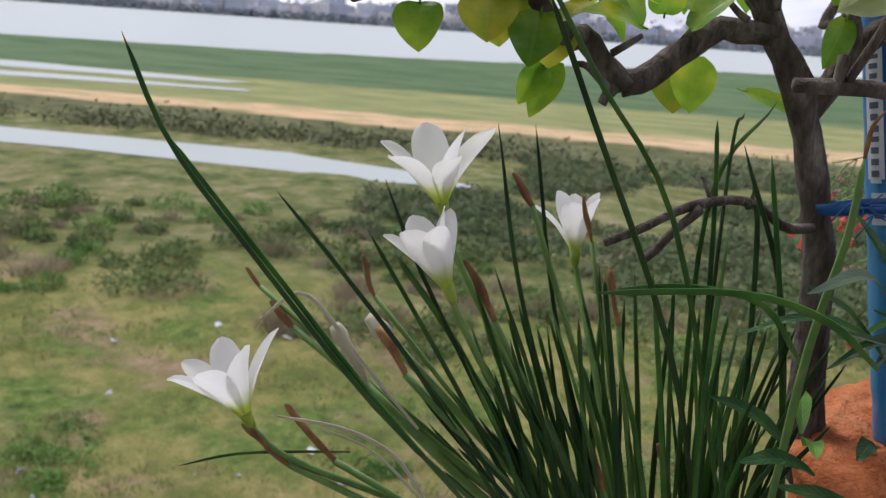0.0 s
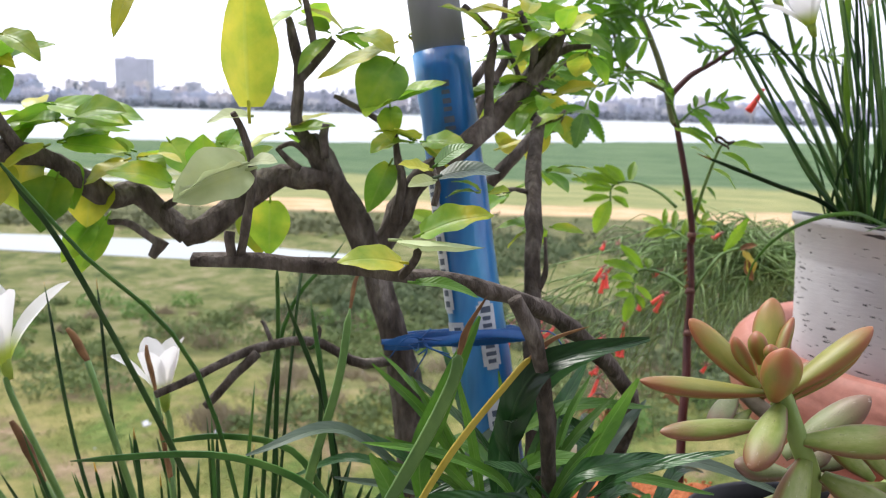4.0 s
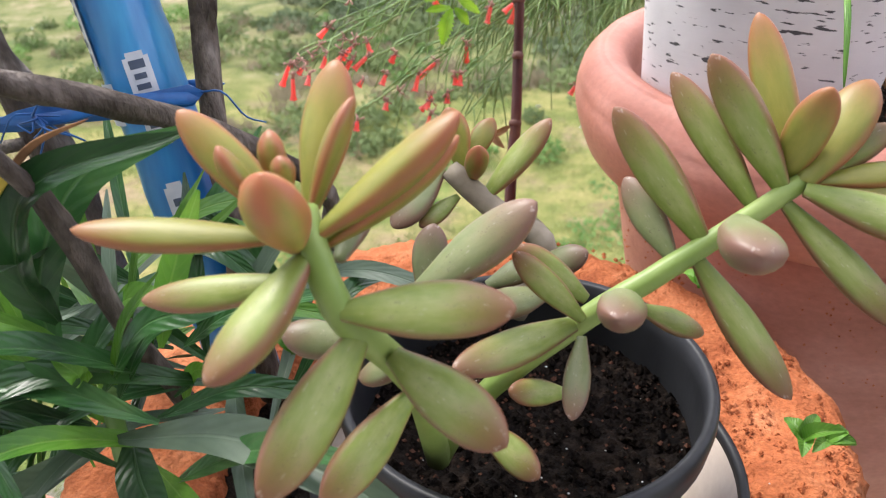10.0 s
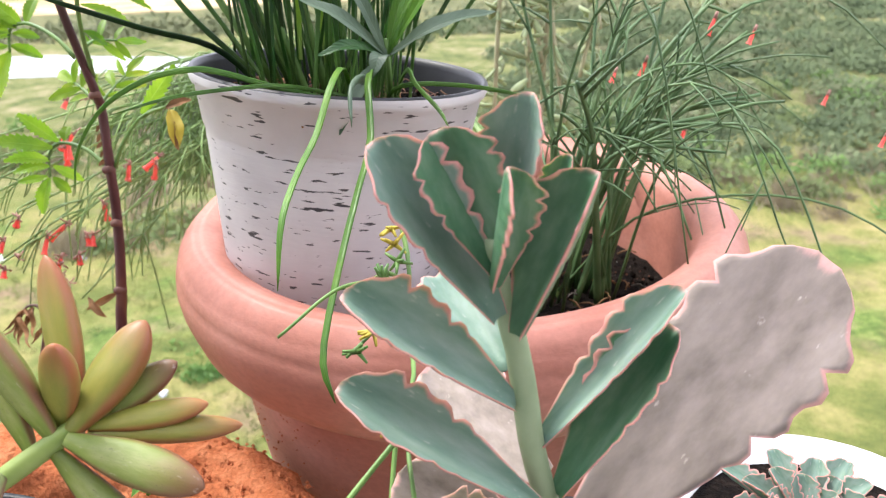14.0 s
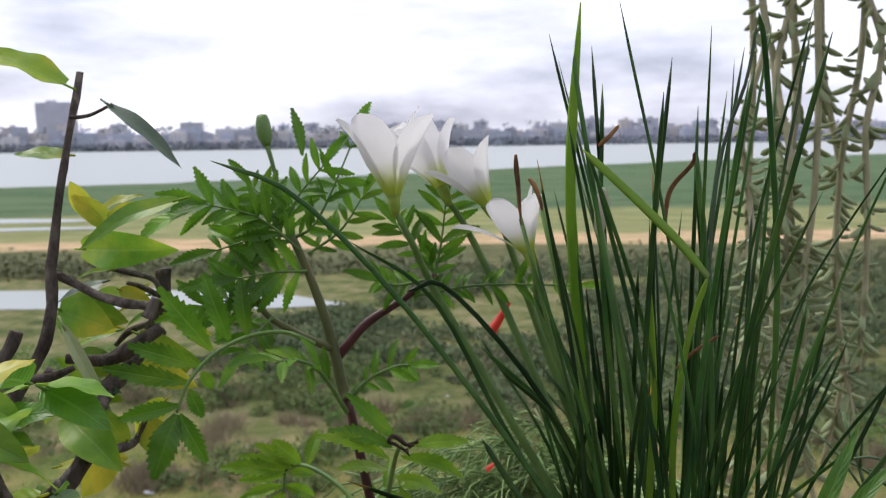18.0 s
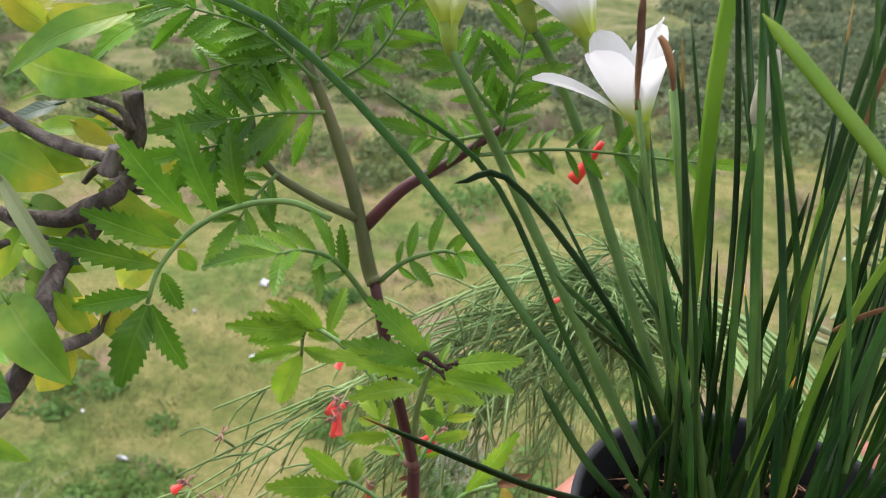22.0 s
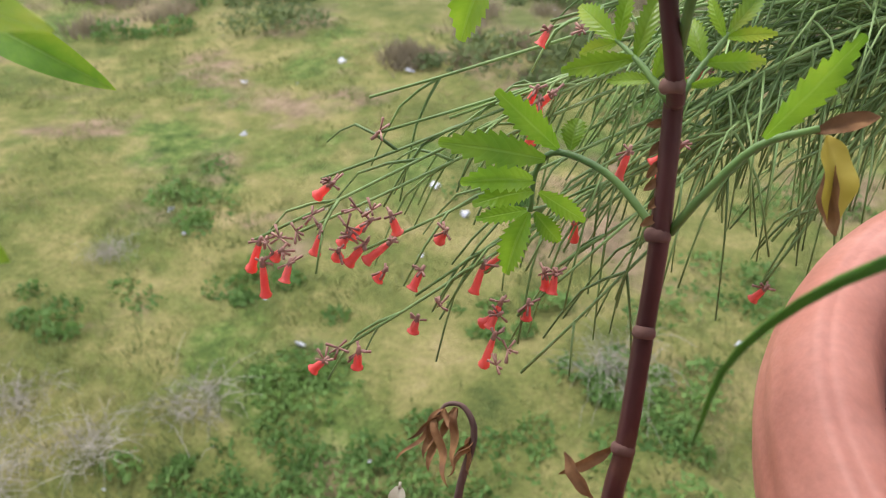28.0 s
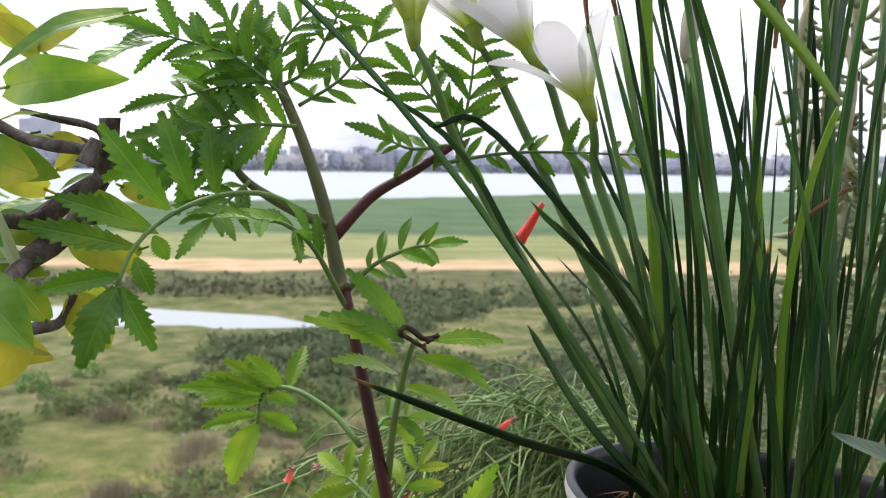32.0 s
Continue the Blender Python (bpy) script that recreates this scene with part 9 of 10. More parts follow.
    blade(t, [(0.028, -0.04, -0.015), (0.029, -0.080, 0.012), (0.025, -0.103, 0.012), (0.0279, -0.1224, -0.0043)], 0.0085, "grey_leaf", 12, 0.25)
    blade(t, [(0.0148, -0.0561, -0.0033), (-0.0085, -0.0874, 0.0097), (-0.0214, -0.0996, 0.0136), (-0.033, -0.114, 0.016), (-0.0589, -0.1447, 0.0188), (-0.0799, -0.1754, 0.0174)], 0.0036, "bright_leaf", 16, 0.3)
    blade(t, [(0.0032, -0.0489, -0.007), (-0.0272, -0.0661, 0.0049), (-0.0553, -0.0797, 0.0172), (-0.0704, -0.0892, 0.0211), (-0.0974, -0.0907, 0.0156), (-0.1247, -0.0945, -0.0004), (-0.143, -0.0972, -0.0252), (-0.1478, -0.1015, -0.0508)], 0.0052, "bright_leaf", 26, 0.5)
    blade(t, [(0.0335, -0.044, -0.0133), (0.0489, -0.0632, 0.0044), (0.0871, -0.0558, 0.0023), (0.1283, -0.0543, -0.0056)], 0.0042, "bright_leaf", 12)
    for k in range(92):
        a = r2.uniform(0, 6.283)
        r = 0.060 * math.sqrt(r2.random())
        root = Vector((r * math.cos(a) - 0.012, r * math.sin(a) * 0.8 + 0.005, -0.028))
        lean = Vector((r2.gauss(root.x * 0.9 + 0.004, 0.034), r2.gauss(root.y * 0.8 + 0.012, 0.036), 0))
        h = 0.11 + 0.24 * r2.random() ** 1.2
        bend = r2.uniform(0.25, 0.5)
        top = root + lean + Vector((0, 0, h))
        knee = root + lean * bend + Vector((0, 0, h * 0.55))
        wide = r2.choice((0.0028, 0.0034, 0.0040, 0.0046))
        if top.x < -0.09 and top.z > 0.19:
            continue
        blade(t, [root, knee, top], wide)
    for k in range(3):
        a = r2.uniform(2.3, 4.2)
        root = Vector((-0.03, 0, -0.025))
        e = root + Vector((math.cos(a) * r2.uniform(0.07, 0.12), math.sin(a) * 0.06, r2.uniform(0.10, 0.17)))
        blade(t, [root, root.lerp(e, 0.5) + Vector((0, 0, 0.03)), e], 0.0045)
    # flowers above the leaves
    lily_flower(t, (-0.1759, 0.0287, 0.2105), Vector((-0.182, 0.0307, 0.2579)) - Vector((-0.1759, 0.0287, 0.2105)), 0.066, 0.66, 0.6, stem=[(-0.04, 0.0, -0.02), (-0.1447, 0.0434, 0.1378), (-0.1653, 0.0271, 0.1881)])
    lily_flower(t, (-0.1499, 0.0633, 0.2145), Vector((-0.1676, 0.0755, 0.2526)) - Vector((-0.1499, 0.0633, 0.2145)), 0.055, 0.50, 0.2, stem=[(-0.03, 0.0, -0.02), (-0.1143, 0.0642, 0.1465), (-0.1376, 0.0679, 0.1933)])
    lily_flower(t, (-0.1205, 0.0649, 0.204), Vector((-0.1427, 0.0649, 0.2412)) - Vector((-0.1205, 0.0649, 0.204)), 0.052, 0.54, 0.9, stem=[(-0.03, 0.01, -0.02), (-0.0931, 0.0648, 0.1375), (-0.1121, 0.067, 0.1916)])
    lily_flower(t, (-0.0926, 0.0373, 0.1769), Vector((-0.1043, 0.0369, 0.2081)) - Vector((-0.0926, 0.0373, 0.1769)), 0.050, 0.72, 0.4, stem=[(-0.02, -0.01, -0.02), (-0.0819, 0.0406, 0.1267), (-0.0894, 0.0376, 0.163)])
    bud(t, [(-0.0512, 0.0109, 0.1948), (-0.0521, 0.0118, 0.2008), (-0.0513, 0.014, 0.2126), (-0.0508, 0.0156, 0.2215)], 0.0042, "straw", "closed pale flower bud", root=Vector((-0.01, 0, -0.02)))
    bud(t, [(-0.0951, -0.0154, 0.2031), (-0.0966, -0.0127, 0.22), (-0.098, -0.0104, 0.2341), (-0.0983, -0.0092, 0.2412)], 0.0022, root=Vector((-0.03, 0, -0.02)))
    bud(t, [(-0.0834, -0.0125, 0.2089), (-0.0852, -0.0113, 0.2173), (-0.0883, -0.0105, 0.2244), (-0.0912, -0.0104, 0.228)], 0.003, root=Vector((-0.03, 0, -0.02)))
    blade(t, [(-0.0164, 0.0072, 0.1997), (-0.0134, 0.0112, 0.2199), (-0.0017, 0.0106, 0.2348), (-0.0013, 0.0067, 0.2414)], 0.004, "dry")
    blade(t, [(-0.0532, 0.0194, 0.2451), (-0.0477, 0.016, 0.2498), (-0.0418, 0.013, 0.2566)], 0.004, "dry")
    blade(t, [(-0.0096, -0.0054, 0.1217), (-0.0006, -0.0072, 0.132), (0.0125, -0.0085, 0.1421)], 0.003, "dry")
    # thin dry roots and stalk ends on the soil
    for k in range(130):
        g = G()
        ra, rd = r2.uniform(0, 6.283), 0.084 * math.sqrt(r2.random())
        p = Vector((rd * math.cos(ra), rd * math.sin(ra), 0))
        p.z = -0.0195 - 0.099 * p.x - 0.068 * p.y + r2.uniform(0, 0.003)
        d = Vector((r2.uniform(-1, 1), r2.uniform(-1, 1), r2.uniform(-0.05, 0.18))) * r2.uniform(0.012, 0.034)
        tube(g, [p - d * 0.5, p + Vector((r2.uniform(-0.004, 0.004), r2.uniform(-0.004, 0.004), 0.003)), p + d * 0.5], [0.0006, 0.0003], 4, 6)
        part("dry_root", g, M[r2.choice(("dry", "root_tan", "dry", "root_tan"))], t)

    w = thing("leafy_weed", "small grey-green broad-leaved weed in the white pot", "plant")
    c = Vector((0.0405, -0.0612, 0.0219))
    g = G()
    tube(g, [c - Vector((0, -0.01, 0.03)), c + Vector((0, 0, 0.01))], [0.002, 0.0015], 6)
    part("stem", g, M["stalk"], w)
    for b, wd, m in (((0.1048, -0.0484, 0.0448), 0.014, "grey_leaf"), ((-0.0087, -0.069, 0.0571), 0.012, "grey_leaf"), ((0.0776, -0.0319, 0.0999), 0.011, "bright_leaf"), ((0.094, -0.0413, 0.0889), 0.010, "bright_leaf"),
                     ((0.0348, -0.0795, 0.0148), 0.014, "grey_leaf"), ((0.0027, -0.0785, 0.0258), 0.012, "dark_leaf"), ((0.0152, -0.0953, -0.0165), 0.012, "grey_leaf"), ((0.016, -0.061, 0.071), 0.010, "grey_leaf"), ((0.057, -0.0534, 0.0674), 0.010, "bright_leaf")):
        lance(w, [c, c.lerp(Vector(b), 0.5) + Vector((0, -0.003, 0.006)), b], wd, m)


back_lilies()


# ---- firecracker plant ----
M["russ_stem"] = surface("thin_green_stems", [(0.3, (0.13, 0.225, 0.065)), (0.6, (0.27, 0.40, 0.135)), (0.8, (0.45, 0.56, 0.25))], 30, 0.45, 0.1, 200, 0.0004, through_light=0.2, vary=0.3)
M["russ_old"] = surface("older_rush_stems", [(0.3, (0.045, 0.095, 0.035)), (0.6, (0.10, 0.175, 0.065)), (0.8, (0.20, 0.28, 0.13))], 30, 0.5, 0.1, 200, 0.0004, vary=0.3)
M["coral"] = surface("coral_red_petals", [(0.3, (1.0, 0.17, 0.15)), (0.7, (1.0, 0.30, 0.26))], 60, 0.45, 0.1, 200, 0.0004, through_light=0.5, vary=0.12)
M["calyx"] = surface("brownish_calyx", [(0.3, (0.28, 0.13, 0.11)), (0.7, (0.44, 0.25, 0.20))], 80, 0.7, 0.2, 200, 0.0005, vary=0.2)


def firecracker():
    t = thing("firecracker_plant", "arching firecracker plant with thin rush-like green stems and coral tube flowers", "plant")
    r3 = random.Random(63)
    root = Vector((0.155, 0.035, -0.19))

    def rush(pts, r0=0.0016, needles=10, n=18, start=0.35, mat="russ_stem", droop=0.45):
        g = G()
        line = tube(g, pts, [r0, r0 * 0.75, r0 * 0.42], 5, n)
        twigs = []
        for k in range(needles):
            i = int((start + (0.98 - start) * r3.random()) * n)
            p = line[min(i, n - 1)]
            d = (line[min(i + 1, n)] - line[max(i - 1, 0)]).normalized()
            s = (d * r3.uniform(0.8, 1.6) + Vector((r3.uniform(-1, 1), r3.uniform(-1, 1), r3.uniform(-1.1, 0.5)))).normalized()
            L = r3.uniform(0.02, 0.07)
            e = p + s * L + Vector((0, 0, -droop * L))
            tube(g, [p, p + s * L * 0.55, e], [r0 * 0.5, r0 * 0.3], 4, 4)
            twigs.append((p, e))
        part("stem", g, M[mat], t)
        return line, twigs

    def bloom(p, d, L, wide=1.0):
        p, d = Vector(p), Vector(d).normalized()
        f = new("flower")
        f.parent = t
        g = G()
        tube(g, [p, p + d * L * 0.3, p + d * L * 0.8, p + d * L], [0.0009, 0.0013 * wide, 0.0016 * wide, 0.0018 * wide, 0.0026 * wide], 8, 10)
        part("petal_tube", g, M["coral"], f)
        g = G()
        tube(g, [p - d * 0.003, p + d * 0.0025], [0.001, 0.0016], 6)
        part("calyx", g, M["calyx"], f)

    def tuft(p, count=5):
        g = G()
        for k in range(count):
            d = Vector((r3.uniform(-1, 1), r3.uniform(-1, 1), r3.uniform(-0.8, 1))).normalized() * r3.uniform(0.003, 0.008)
            tube(g, [p, Vector(p) + d], [0.0004, 0.0008], 4)
        part("seed_head", g, M["calyx"], t)

    # stems that arch out behind the white pot and droop with flowers
    hub = Vector((-0.0537, 0.3403, -0.0936))
    ends = (((-0.3516, 0.0905, -0.0796), 6), ((-0.3435, 0.0824, -0.0946), 6), ((-0.3799, 0.0179, -0.1299), 16), ((-0.3345, -0.0009, -0.1776), 10), ((-0.3606, 0.0525, -0.1095), 8), ((-0.3664, 0.0337, -0.1324), 12), ((-0.3067, 0.046, -0.1622), 8),
            ((-0.2592, 0.0663, -0.175), 12), ((-0.2799, 0.0717, -0.1575), 12), ((-0.249, 0.0937, -0.1601), 10), ((-0.2466, 0.1174, -0.1465), 12), ((-0.2117, 0.1636, -0.1178), 12), ((-0.2936, 0.1191, -0.0861), 14), ((-0.3147, 0.1073, -0.0921), 10),
            ((-0.277, 0.1509, -0.0507), 8), ((-0.2888, 0.1525, -0.0604), 8), ((-0.1529, 0.1739, -0.1674), 14), ((-0.1522, 0.1594, -0.1875), 10), ((-0.2678, 0.1763, -0.0733), 14), ((-0.2537, 0.0586, -0.2057), 10), ((-0.3385, 0.0474, -0.1449), 12),
            ((-0.2258, 0.2253, -0.0619), 16), ((-0.2017, 0.2654, -0.0539), 16), ((-0.2456, 0.1877, -0.086), 16), ((-0.212, 0.2016, -0.1009), 16), ((-0.1618, 0.2318, -0.1191), 16), ((-0.15, 0.2996, -0.0674), 14), ((-0.1373, 0.2246, -0.1408), 12), ((-0.2367, 0.1637, -0.1408), 12), ((-0.2604, 0.1607, -0.1157), 14))
    for e, k in ends:
        e = Vector(e)
        m = hub.lerp(e, 0.5) + Vector((0, 0.02, r3.uniform(0.015, 0.045)))
        a = root.lerp(hub, 0.6) + Vector((r3.uniform(-0.03, 0.03), 0.05 + r3.uniform(-0.02, 0.02), 0.05))
        rush([root, a, hub + Vector((r3.uniform(-0.02, 0.02), r3.uniform(-0.03, 0.03), r3.uniform(-0.02, 0.03))), m, e], 0.0019, int(k * 2.4), 22, 0.5)
    for k in range(46):
        e = hub + Vector((r3.uniform(-0.16, 0.04), r3.uniform(-0.05, 0.10), r3.uniform(-0.11, 0.05)))
        s = root.lerp(hub, 0.8) + Vector((r3.uniform(-0.05, 0.02), r3.uniform(-0.03, 0.04), r3.uniform(-0.02, 0.03)))
        rush([s, s.lerp(e, 0.55) + Vector((0, 0, 0.03)), e], 0.0011, 7, 12, 0.2)
    down = Vector((-0.35, -0.1, -1))
    for p, L in (((-0.3771, 0.0186, -0.1303), 0.020), ((-0.3737, 0.0135, -0.139), 0.020), ((-0.3604, 0.0182, -0.1389), 0.009), ((-0.3662, 0.0197, -0.1341), 0.006), ((-0.3494, 0.0459, -0.1063), 0.012), ((-0.3488, 0.032, -0.1256), 0.012), ((-0.3275, 0.0432, -0.1207), 0.016),
                 ((-0.3271, 0.0368, -0.1296), 0.014), ((-0.3152, 0.0418, -0.1285), 0.016), ((-0.318, 0.0483, -0.1183), 0.010), ((-0.3357, 0.0358, -0.1268), 0.006), ((-0.3388, 0.03, -0.1332), 0.006), ((-0.3023, 0.0468, -0.1456), 0.010), ((-0.3332, -0.0004, -0.1775), 0.008),
                 ((-0.3184, 0.008, -0.1731), 0.009), ((-0.2991, 0.0333, -0.1656), 0.007), ((-0.2727, 0.1217, -0.0751), 0.020), ((-0.2699, 0.1192, -0.0799), 0.018), ((-0.2712, 0.1145, -0.0856), 0.018), ((-0.2644, 0.1234, -0.0768), 0.014), ((-0.2678, 0.0569, -0.1836), 0.024),
                 ((-0.2812, 0.074, -0.1538), 0.015), ((-0.2684, 0.0671, -0.1694), 0.014), ((-0.2666, 0.085, -0.1459), 0.020), ((-0.2513, 0.0829, -0.1561), 0.009), ((-0.246, 0.0846, -0.1563), 0.010), ((-0.2458, 0.1115, -0.1372), 0.018), ((-0.2681, 0.0635, -0.1746), 0.012),
                 ((-0.2553, 0.0717, -0.1694), 0.009), ((-0.2276, 0.1387, -0.1089), 0.016), ((-0.2028, 0.1498, -0.1057), 0.018), ((-0.2055, 0.1452, -0.1108), 0.018), ((-0.1502, 0.1592, -0.1888), 0.010), ((-0.2061, 0.2115, -0.0902), 0.014), ((-0.2994, 0.0686, -0.1348), 0.009),
                 ((-0.1369, 0.2668, -0.0481), 0.012), ((-0.2735, 0.139, -0.051), 0.008), ((-0.3244, 0.0468, -0.1524), 0.006)):
        bloom(p, down + Vector((r3.uniform(-0.9, 0.5), r3.uniform(-0.5, 0.5), 0)), L * 1.08, 1.3)
        tuft(Vector(p), 5)
    for p in ((-0.3681, 0.0229, -0.1287), (-0.3611, 0.0277, -0.1256), (-0.3553, 0.0346, -0.119), (-0.3374, 0.0377, -0.1233), (-0.3347, 0.0442, -0.1158), (-0.3506, 0.0463, -0.1052), (-0.3283, 0.0053, -0.1721), (-0.29, 0.0408, -0.1598), (-0.3425, 0.0837, -0.0932), (-0.2633, 0.0493, -0.1962), (-0.2599, 0.0555, -0.1894), (-0.2453, 0.0845, -0.1568), (-0.258, 0.1447, -0.0508), (-0.3743, 0.0194, -0.1305), (-0.3277, 0.0463, -0.1163)):
        tuft(Vector(p), 7)
    # stems to the far side of the big pot
    for e, lift in (((0.2872, 0.1243, 0.0441), 0.07), ((0.2892, 0.0999, 0.0255), 0.06), ((0.2834, 0.0645, 0.0116), 0.07), ((0.2514, 0.0503, -0.0247), 0.07), ((0.2272, 0.004, -0.0721), 0.09), ((0.2671, 0.0202, -0.0344), 0.08), ((0.2586, -0.007, -0.056), 0.09), ((0.204, 0.1007, 0.013), 0.04),
                    ((0.2963, 0.1512, 0.0642), 0.05), ((0.292, 0.2258, 0.2241), 0.0), ((0.2703, 0.1904, 0.176), 0.0), ((0.2364, 0.1583, 0.156), 0.0), ((0.2223, 0.1162, 0.0689), 0.03), ((0.1785, 0.0515, 0.0022), 0.05), ((0.1568, -0.017, -0.0047), 0.07), ((0.2803, 0.06, -0.0067), 0.09),
                    ((0.1444, 0.1161, 0.0453), 0.02), ((0.1149, 0.1137, 0.0622), 0.02), ((0.1845, 0.1441, 0.0403), 0.02), ((0.2513, 0.0865, -0.0012), 0.07), ((0.1915, -0.0184, -0.0452), 0.10), ((0.2958, 0.0577, -0.0326), 0.09), ((0.1311, -0.0292, -0.0378), 0.06), ((0.2508, 0.014, -0.0481), 0.10)):
        e = Vector(e)
        b = root + Vector((r3.uniform(-0.03, 0.04), r3.uniform(-0.02, 0.04), 0))
        m = b.lerp(e, 0.5) + Vector((0, 0, lift * 0.6 + 0.01))
        line, tw = rush([b, b.lerp(m, 0.5) + Vector((0, 0, 0.012)), m, e], r3.choice((0.0016, 0.0020, 0.0026, 0.0034)), 6, 18, 0.4, "russ_old", 0.1)
    for k in range(9):
        a = r3.uniform(-1.2, 1.9)
        d = Vector((math.cos(a), math.sin(a) * 0.8, 0)) * r3.uniform(0.09, 0.30)
        b = root + Vector((r3.uniform(-0.04, 0.05), r3.uniform(-0.03, 0.05), 0))
        z = r3.uniform(0.06, 0.20)
        rush([b, b + d * 0.25 + Vector((0, 0, z)), b + d * 0.65 + Vector((0, 0, z * 1.2)), b + d + Vector((0, 0, z * r3.uniform(0.2, 1.0)))], 0.0014, 6, 14, 0.3, "russ_old", 0.1)
    for k in range(9):
        p = root + Vector((r3.uniform(0.05, 0.28), r3.uniform(0.02, 0.2), r3.uniform(0.05, 0.22)))
        bloom(p, down, r3.uniform(0.009, 0.016))
    # dry litter on the soil of the big pot
    s = thing("dry_litter", "dry stems and leaf scraps on the potting soil", "plant litter", )
    for k in range(60):
        a, rad = r3.uniform(-1.5, 1.7), r3.uniform(0.07, 0.15)
        p = Vector((0.076 + rad * math.cos(a), 0.045 + rad * math.sin(a), -0.182))
        d = Vector((r3.uniform(-1, 1), r3.uniform(-1, 1), r3.uniform(0, 0.3))) * 0.018
        g = G()
        tube(g, [p, p + d * 0.5 + Vector((0, 0, 0.003)), p + d], [0.0008, 0.0005], 4, 4)
        part("scrap", g, M["dry"] if k % 3 else M["bark"], s)


firecracker()


# ---- trailing stems over the terracotta rim ----
def trailing():
    t = thing("trailing_plant", "thin green trailing stems hanging over the terracotta rim", "plant")
    for pts in ([(0.0613, -0.1951, -0.0265), (0.0676, -0.216, -0.0427), (0.0703, -0.2529, -0.0552), (0.0756, -0.2774, -0.0578), (0.0773, -0.3186, -0.0578), (0.0863, -0.3627, -0.0643), (0.0948, -0.3818, -0.0781), (0.104, -0.3946, -0.0914)],
                [(0.0762, -0.3097, -0.0623), (0.0572, -0.3376, -0.0747), (0.0401, -0.3664, -0.0888), (0.0275, -0.3894, -0.1043)],
                [(0.0701, -0.2772, -0.0658), (0.0688, -0.3044, -0.0906), (0.0694, -0.3303, -0.1136), (0.0701, -0.356, -0.1364)],
                [(0.0861, -0.3636, -0.0658), (0.0794, -0.3792, -0.0799), (0.0725, -0.3942, -0.0934)], [(0.0865, -0.364, -0.0666), (0.0857, -0.3775, -0.0786), (0.0863, -0.389, -0.0975)],
                [(0.0864, -0.3636, -0.0658), (0.099, -0.3695, -0.0686), (0.1213, -0.3784, -0.0785)], [(0.0872, -0.363, -0.0651), (0.1052, -0.3634, -0.06), (0.1216, -0.3679, -0.0614)],
                [(0.0684, -0.2577, -0.053), (0.0764, -0.2588, -0.047), (0.0842, -0.2589, -0.0392)], [(0.0801, -0.2866, -0.0833), (0.0777, -0.301, -0.087), (0.0844, -0.3106, -0.085)],
                [(0.0581, -0.2299, -0.0439), (0.0384, -0.2384, -0.0437), (0.0154, -0.256, -0.0576)], [(0.0534, -0.2324, -0.047), (0.056, -0.2444, -0.0574), (0.0443, -0.2573, -0.0662)]):
        g = G()
        tube(g, pts, [0.0012, 0.0009, 0.0007], 7, 18, 0.3)
        part("stem", g, M["stalk"], t)
    rr = random.Random(8)
    for b in ((0.0592, -0.2078, -0.0275), (0.0608, -0.2116, -0.0339), (0.0631, -0.22, -0.0386), (0.0584, -0.2232, -0.0427), (0.0556, -0.2503, -0.0572), (0.0489, -0.2555, -0.0642), (0.0734, -0.3191, -0.0578), (0.0847, -0.3638, -0.0658), (0.0603, -0.2472, -0.0341)):
        b = Vector(b)
        g = G()
        for k in range(6):
            d = Vector((rr.uniform(-1, 1), rr.uniform(-1, 0.3), rr.uniform(-0.6, 1))).normalized() * 0.007
            tube(g, [b, b + d], [0.0012, 0.0006], 5)
        part("shoot_tip", g, M["yellow_leaf"] if rr.random() < 0.5 else M["stalk"], t)


trailing()


# ---- hanging burro's tail ----
M["burro"] = pigment("hanging_fleshy_leaf", [(0.3, (0.16, 0.20, 0.09)), (0.7, (0.27, 0.32, 0.16))], (0.30, 0.28, 0.16), (0.85, 1.0), noise_scale=3, rough=0.6)
M["burro_stem"] = surface("pale_trailing_stem", [(0.3, (0.24, 0.24, 0.13)), (0.7, (0.38, 0.35, 0.22))], 50, 0.7, 0.2, 200, 0.0005)
SPINDLE["burro"] = spindle_mesh("hanging_leaf", M["burro"], 0.9, 0.75, 8, 8)


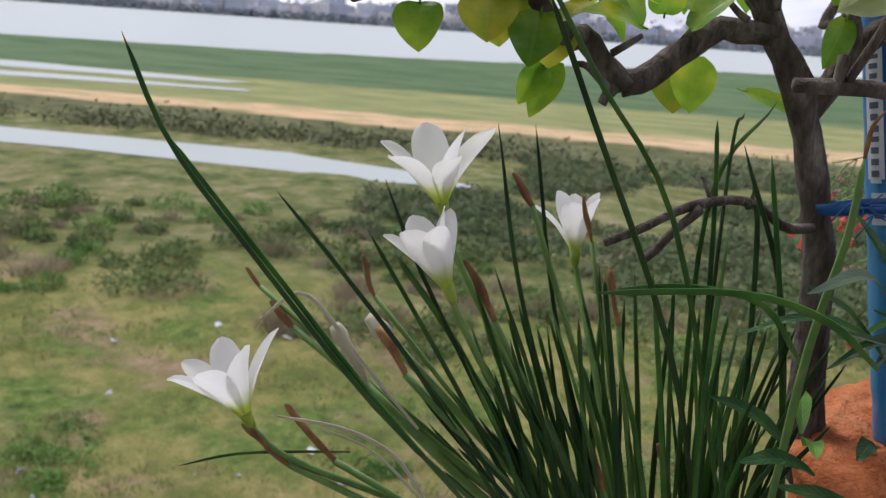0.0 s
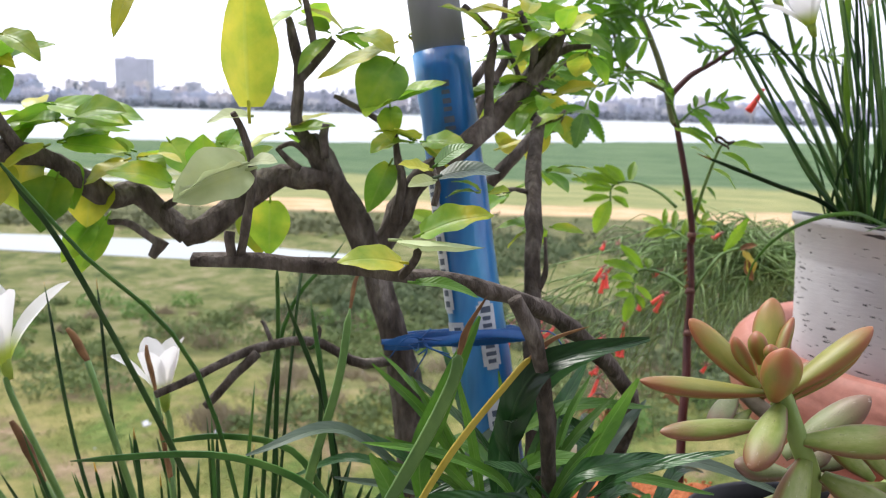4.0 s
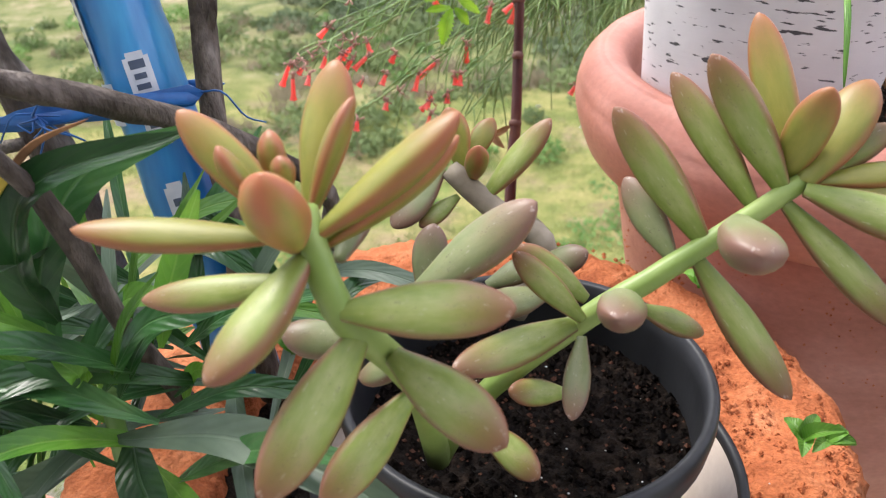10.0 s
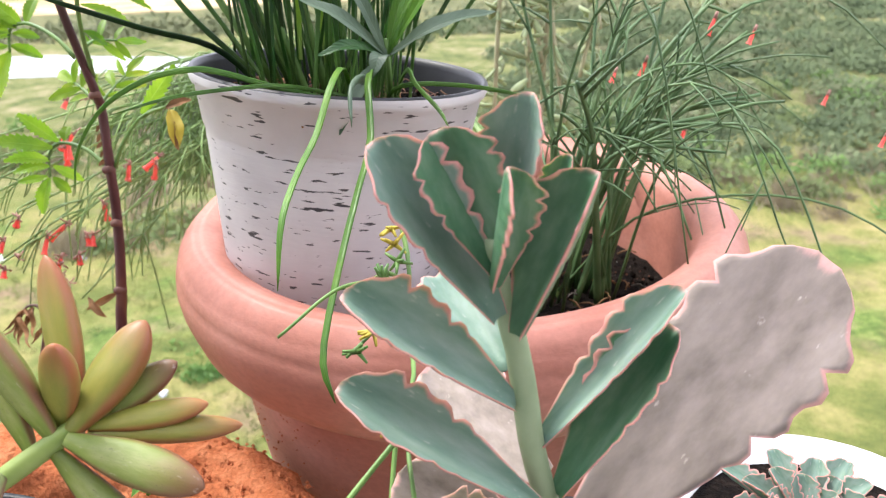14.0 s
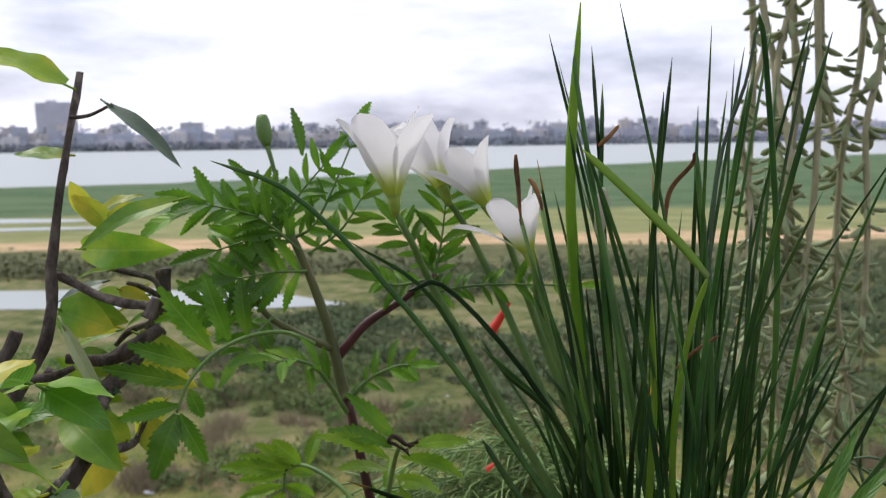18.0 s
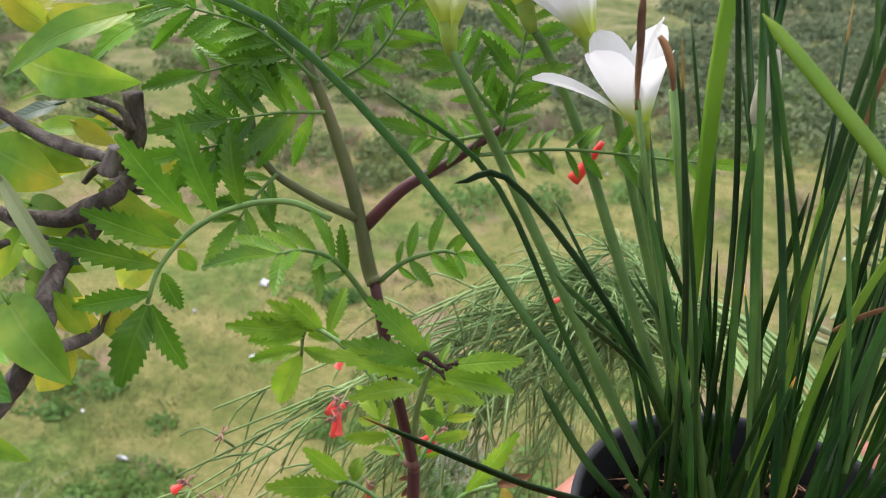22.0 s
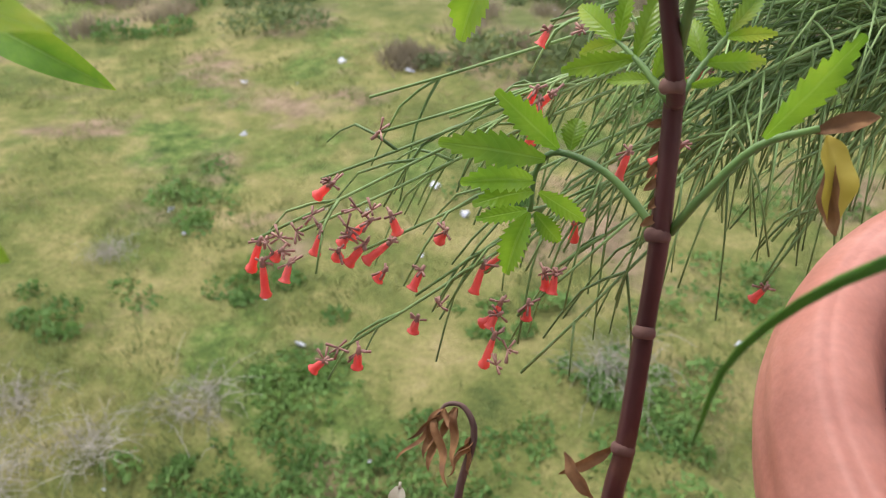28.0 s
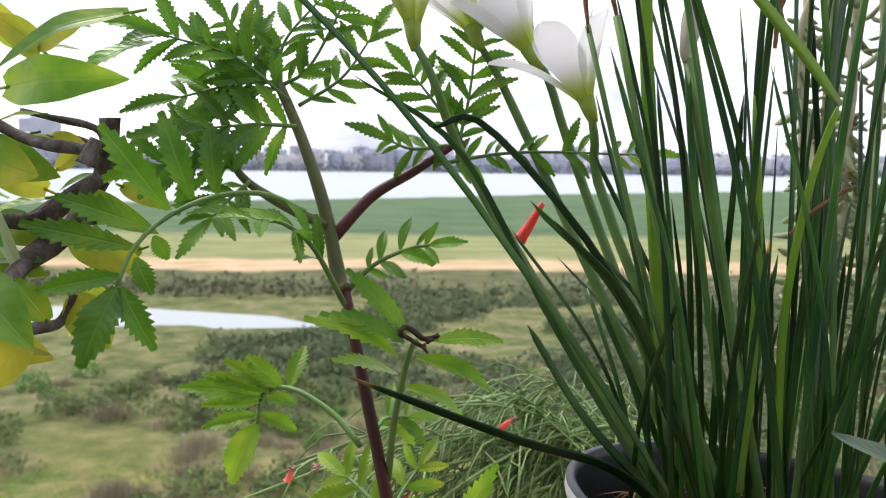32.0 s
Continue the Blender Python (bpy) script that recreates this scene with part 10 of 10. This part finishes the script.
def burros_tail():
    t = thing("hanging_succulent", "long hanging strands of a trailing grey-green burro's tail succulent", "succulent")
    r4 = random.Random(91)
    for top, low in (((0.1341, 0.4984, 0.5118), (0.1278, 0.3767, -0.1342)), ((0.1642, 0.5256, 0.5173), (0.1549, 0.3976, -0.104)), ((0.1774, 0.5063, 0.5115), (0.189, 0.3836, -0.1577)), ((0.1926, 0.4873, 0.5056), (0.2006, 0.3784, -0.1415)),
                     ((0.2287, 0.5592, 0.5226), (0.242, 0.4445, -0.1052)), ((0.2466, 0.519, 0.511), (0.2466, 0.4157, -0.0428)), ((0.2602, 0.4997, 0.5051), (0.2562, 0.4065, 0.0094)), ((0.3324, 0.5565, 0.5161), (0.3332, 0.4663, 0.0321)),
                     ((0.186, 0.5079, 0.5114), (0.1725, 0.3956, -0.0768)), ((0.3678, 0.563, 0.5158), (0.3699, 0.4643, -0.0154)), ((0.146, 0.455, 0.50), (0.1215, 0.352, 0.02)), ((0.172, 0.47, 0.50), (0.158, 0.36, -0.06))):
        top, low = Vector(top) - Vector((0.024, 0, 0)), Vector(low) - Vector((0.030, 0, 0))
        s = part("strand", G(), M["burro_stem"], t)
        pts = [top.lerp(low, u / 6) + Vector((r4.uniform(-0.013, 0.013), r4.uniform(-0.013, 0.013), 0)) for u in range(7)]
        g = G()
        line = tube(g, pts, [0.0038, 0.0034, 0.0026], 7, 60)
        me = s.data
        me.from_pydata(g.v, [], g.f)
        me.polygons.foreach_set("use_smooth", [True] * len(me.polygons))
        for k in range(64):
            i = int(r4.random() ** 0.75 * 60)
            p = line[min(60, i)]
            a = r4.uniform(0, 6.283)
            d = Vector((math.cos(a), math.sin(a) * 0.7, r4.uniform(-1.8, 0.5))).normalized()
            L = r4.uniform(0.014, 0.030)
            fleshy(s, p, p + d * L, L * 0.34, "burro", (r4.uniform(-0.6, 0.6), r4.uniform(-0.6, 0.6), 1))
    # the pot above, out of sight
    p = thing("hanging_pot", "plain hanging pot over the balcony edge", "flower pot")
    c = Vector((0.2345, 0.532, 0.5373))
    place(p, (c.x, c.y, c.z))
    part("body", lathe([(0, 0), (0.10, 0), (0.12, 0.12), (0.126, 0.125), (0.126, 0.14), (0.118, 0.14), (0.112, 0.11), (0, 0.11)], 48), M["terracotta"], p)
    g = G()
    for k in range(3):
        a = k * 2.094
        tube(g, [(0.12 * math.cos(a), 0.12 * math.sin(a), 0.13), (0, 0, 0.5)], [0.001, 0.001], 5)
    tube(g, [(0, 0, 0.5), (0, 0, 1.4)], [0.0012, 0.0012], 5)
    part("hanger", g, M["white_steel"], p, "thin wire hanger")


burros_tail()
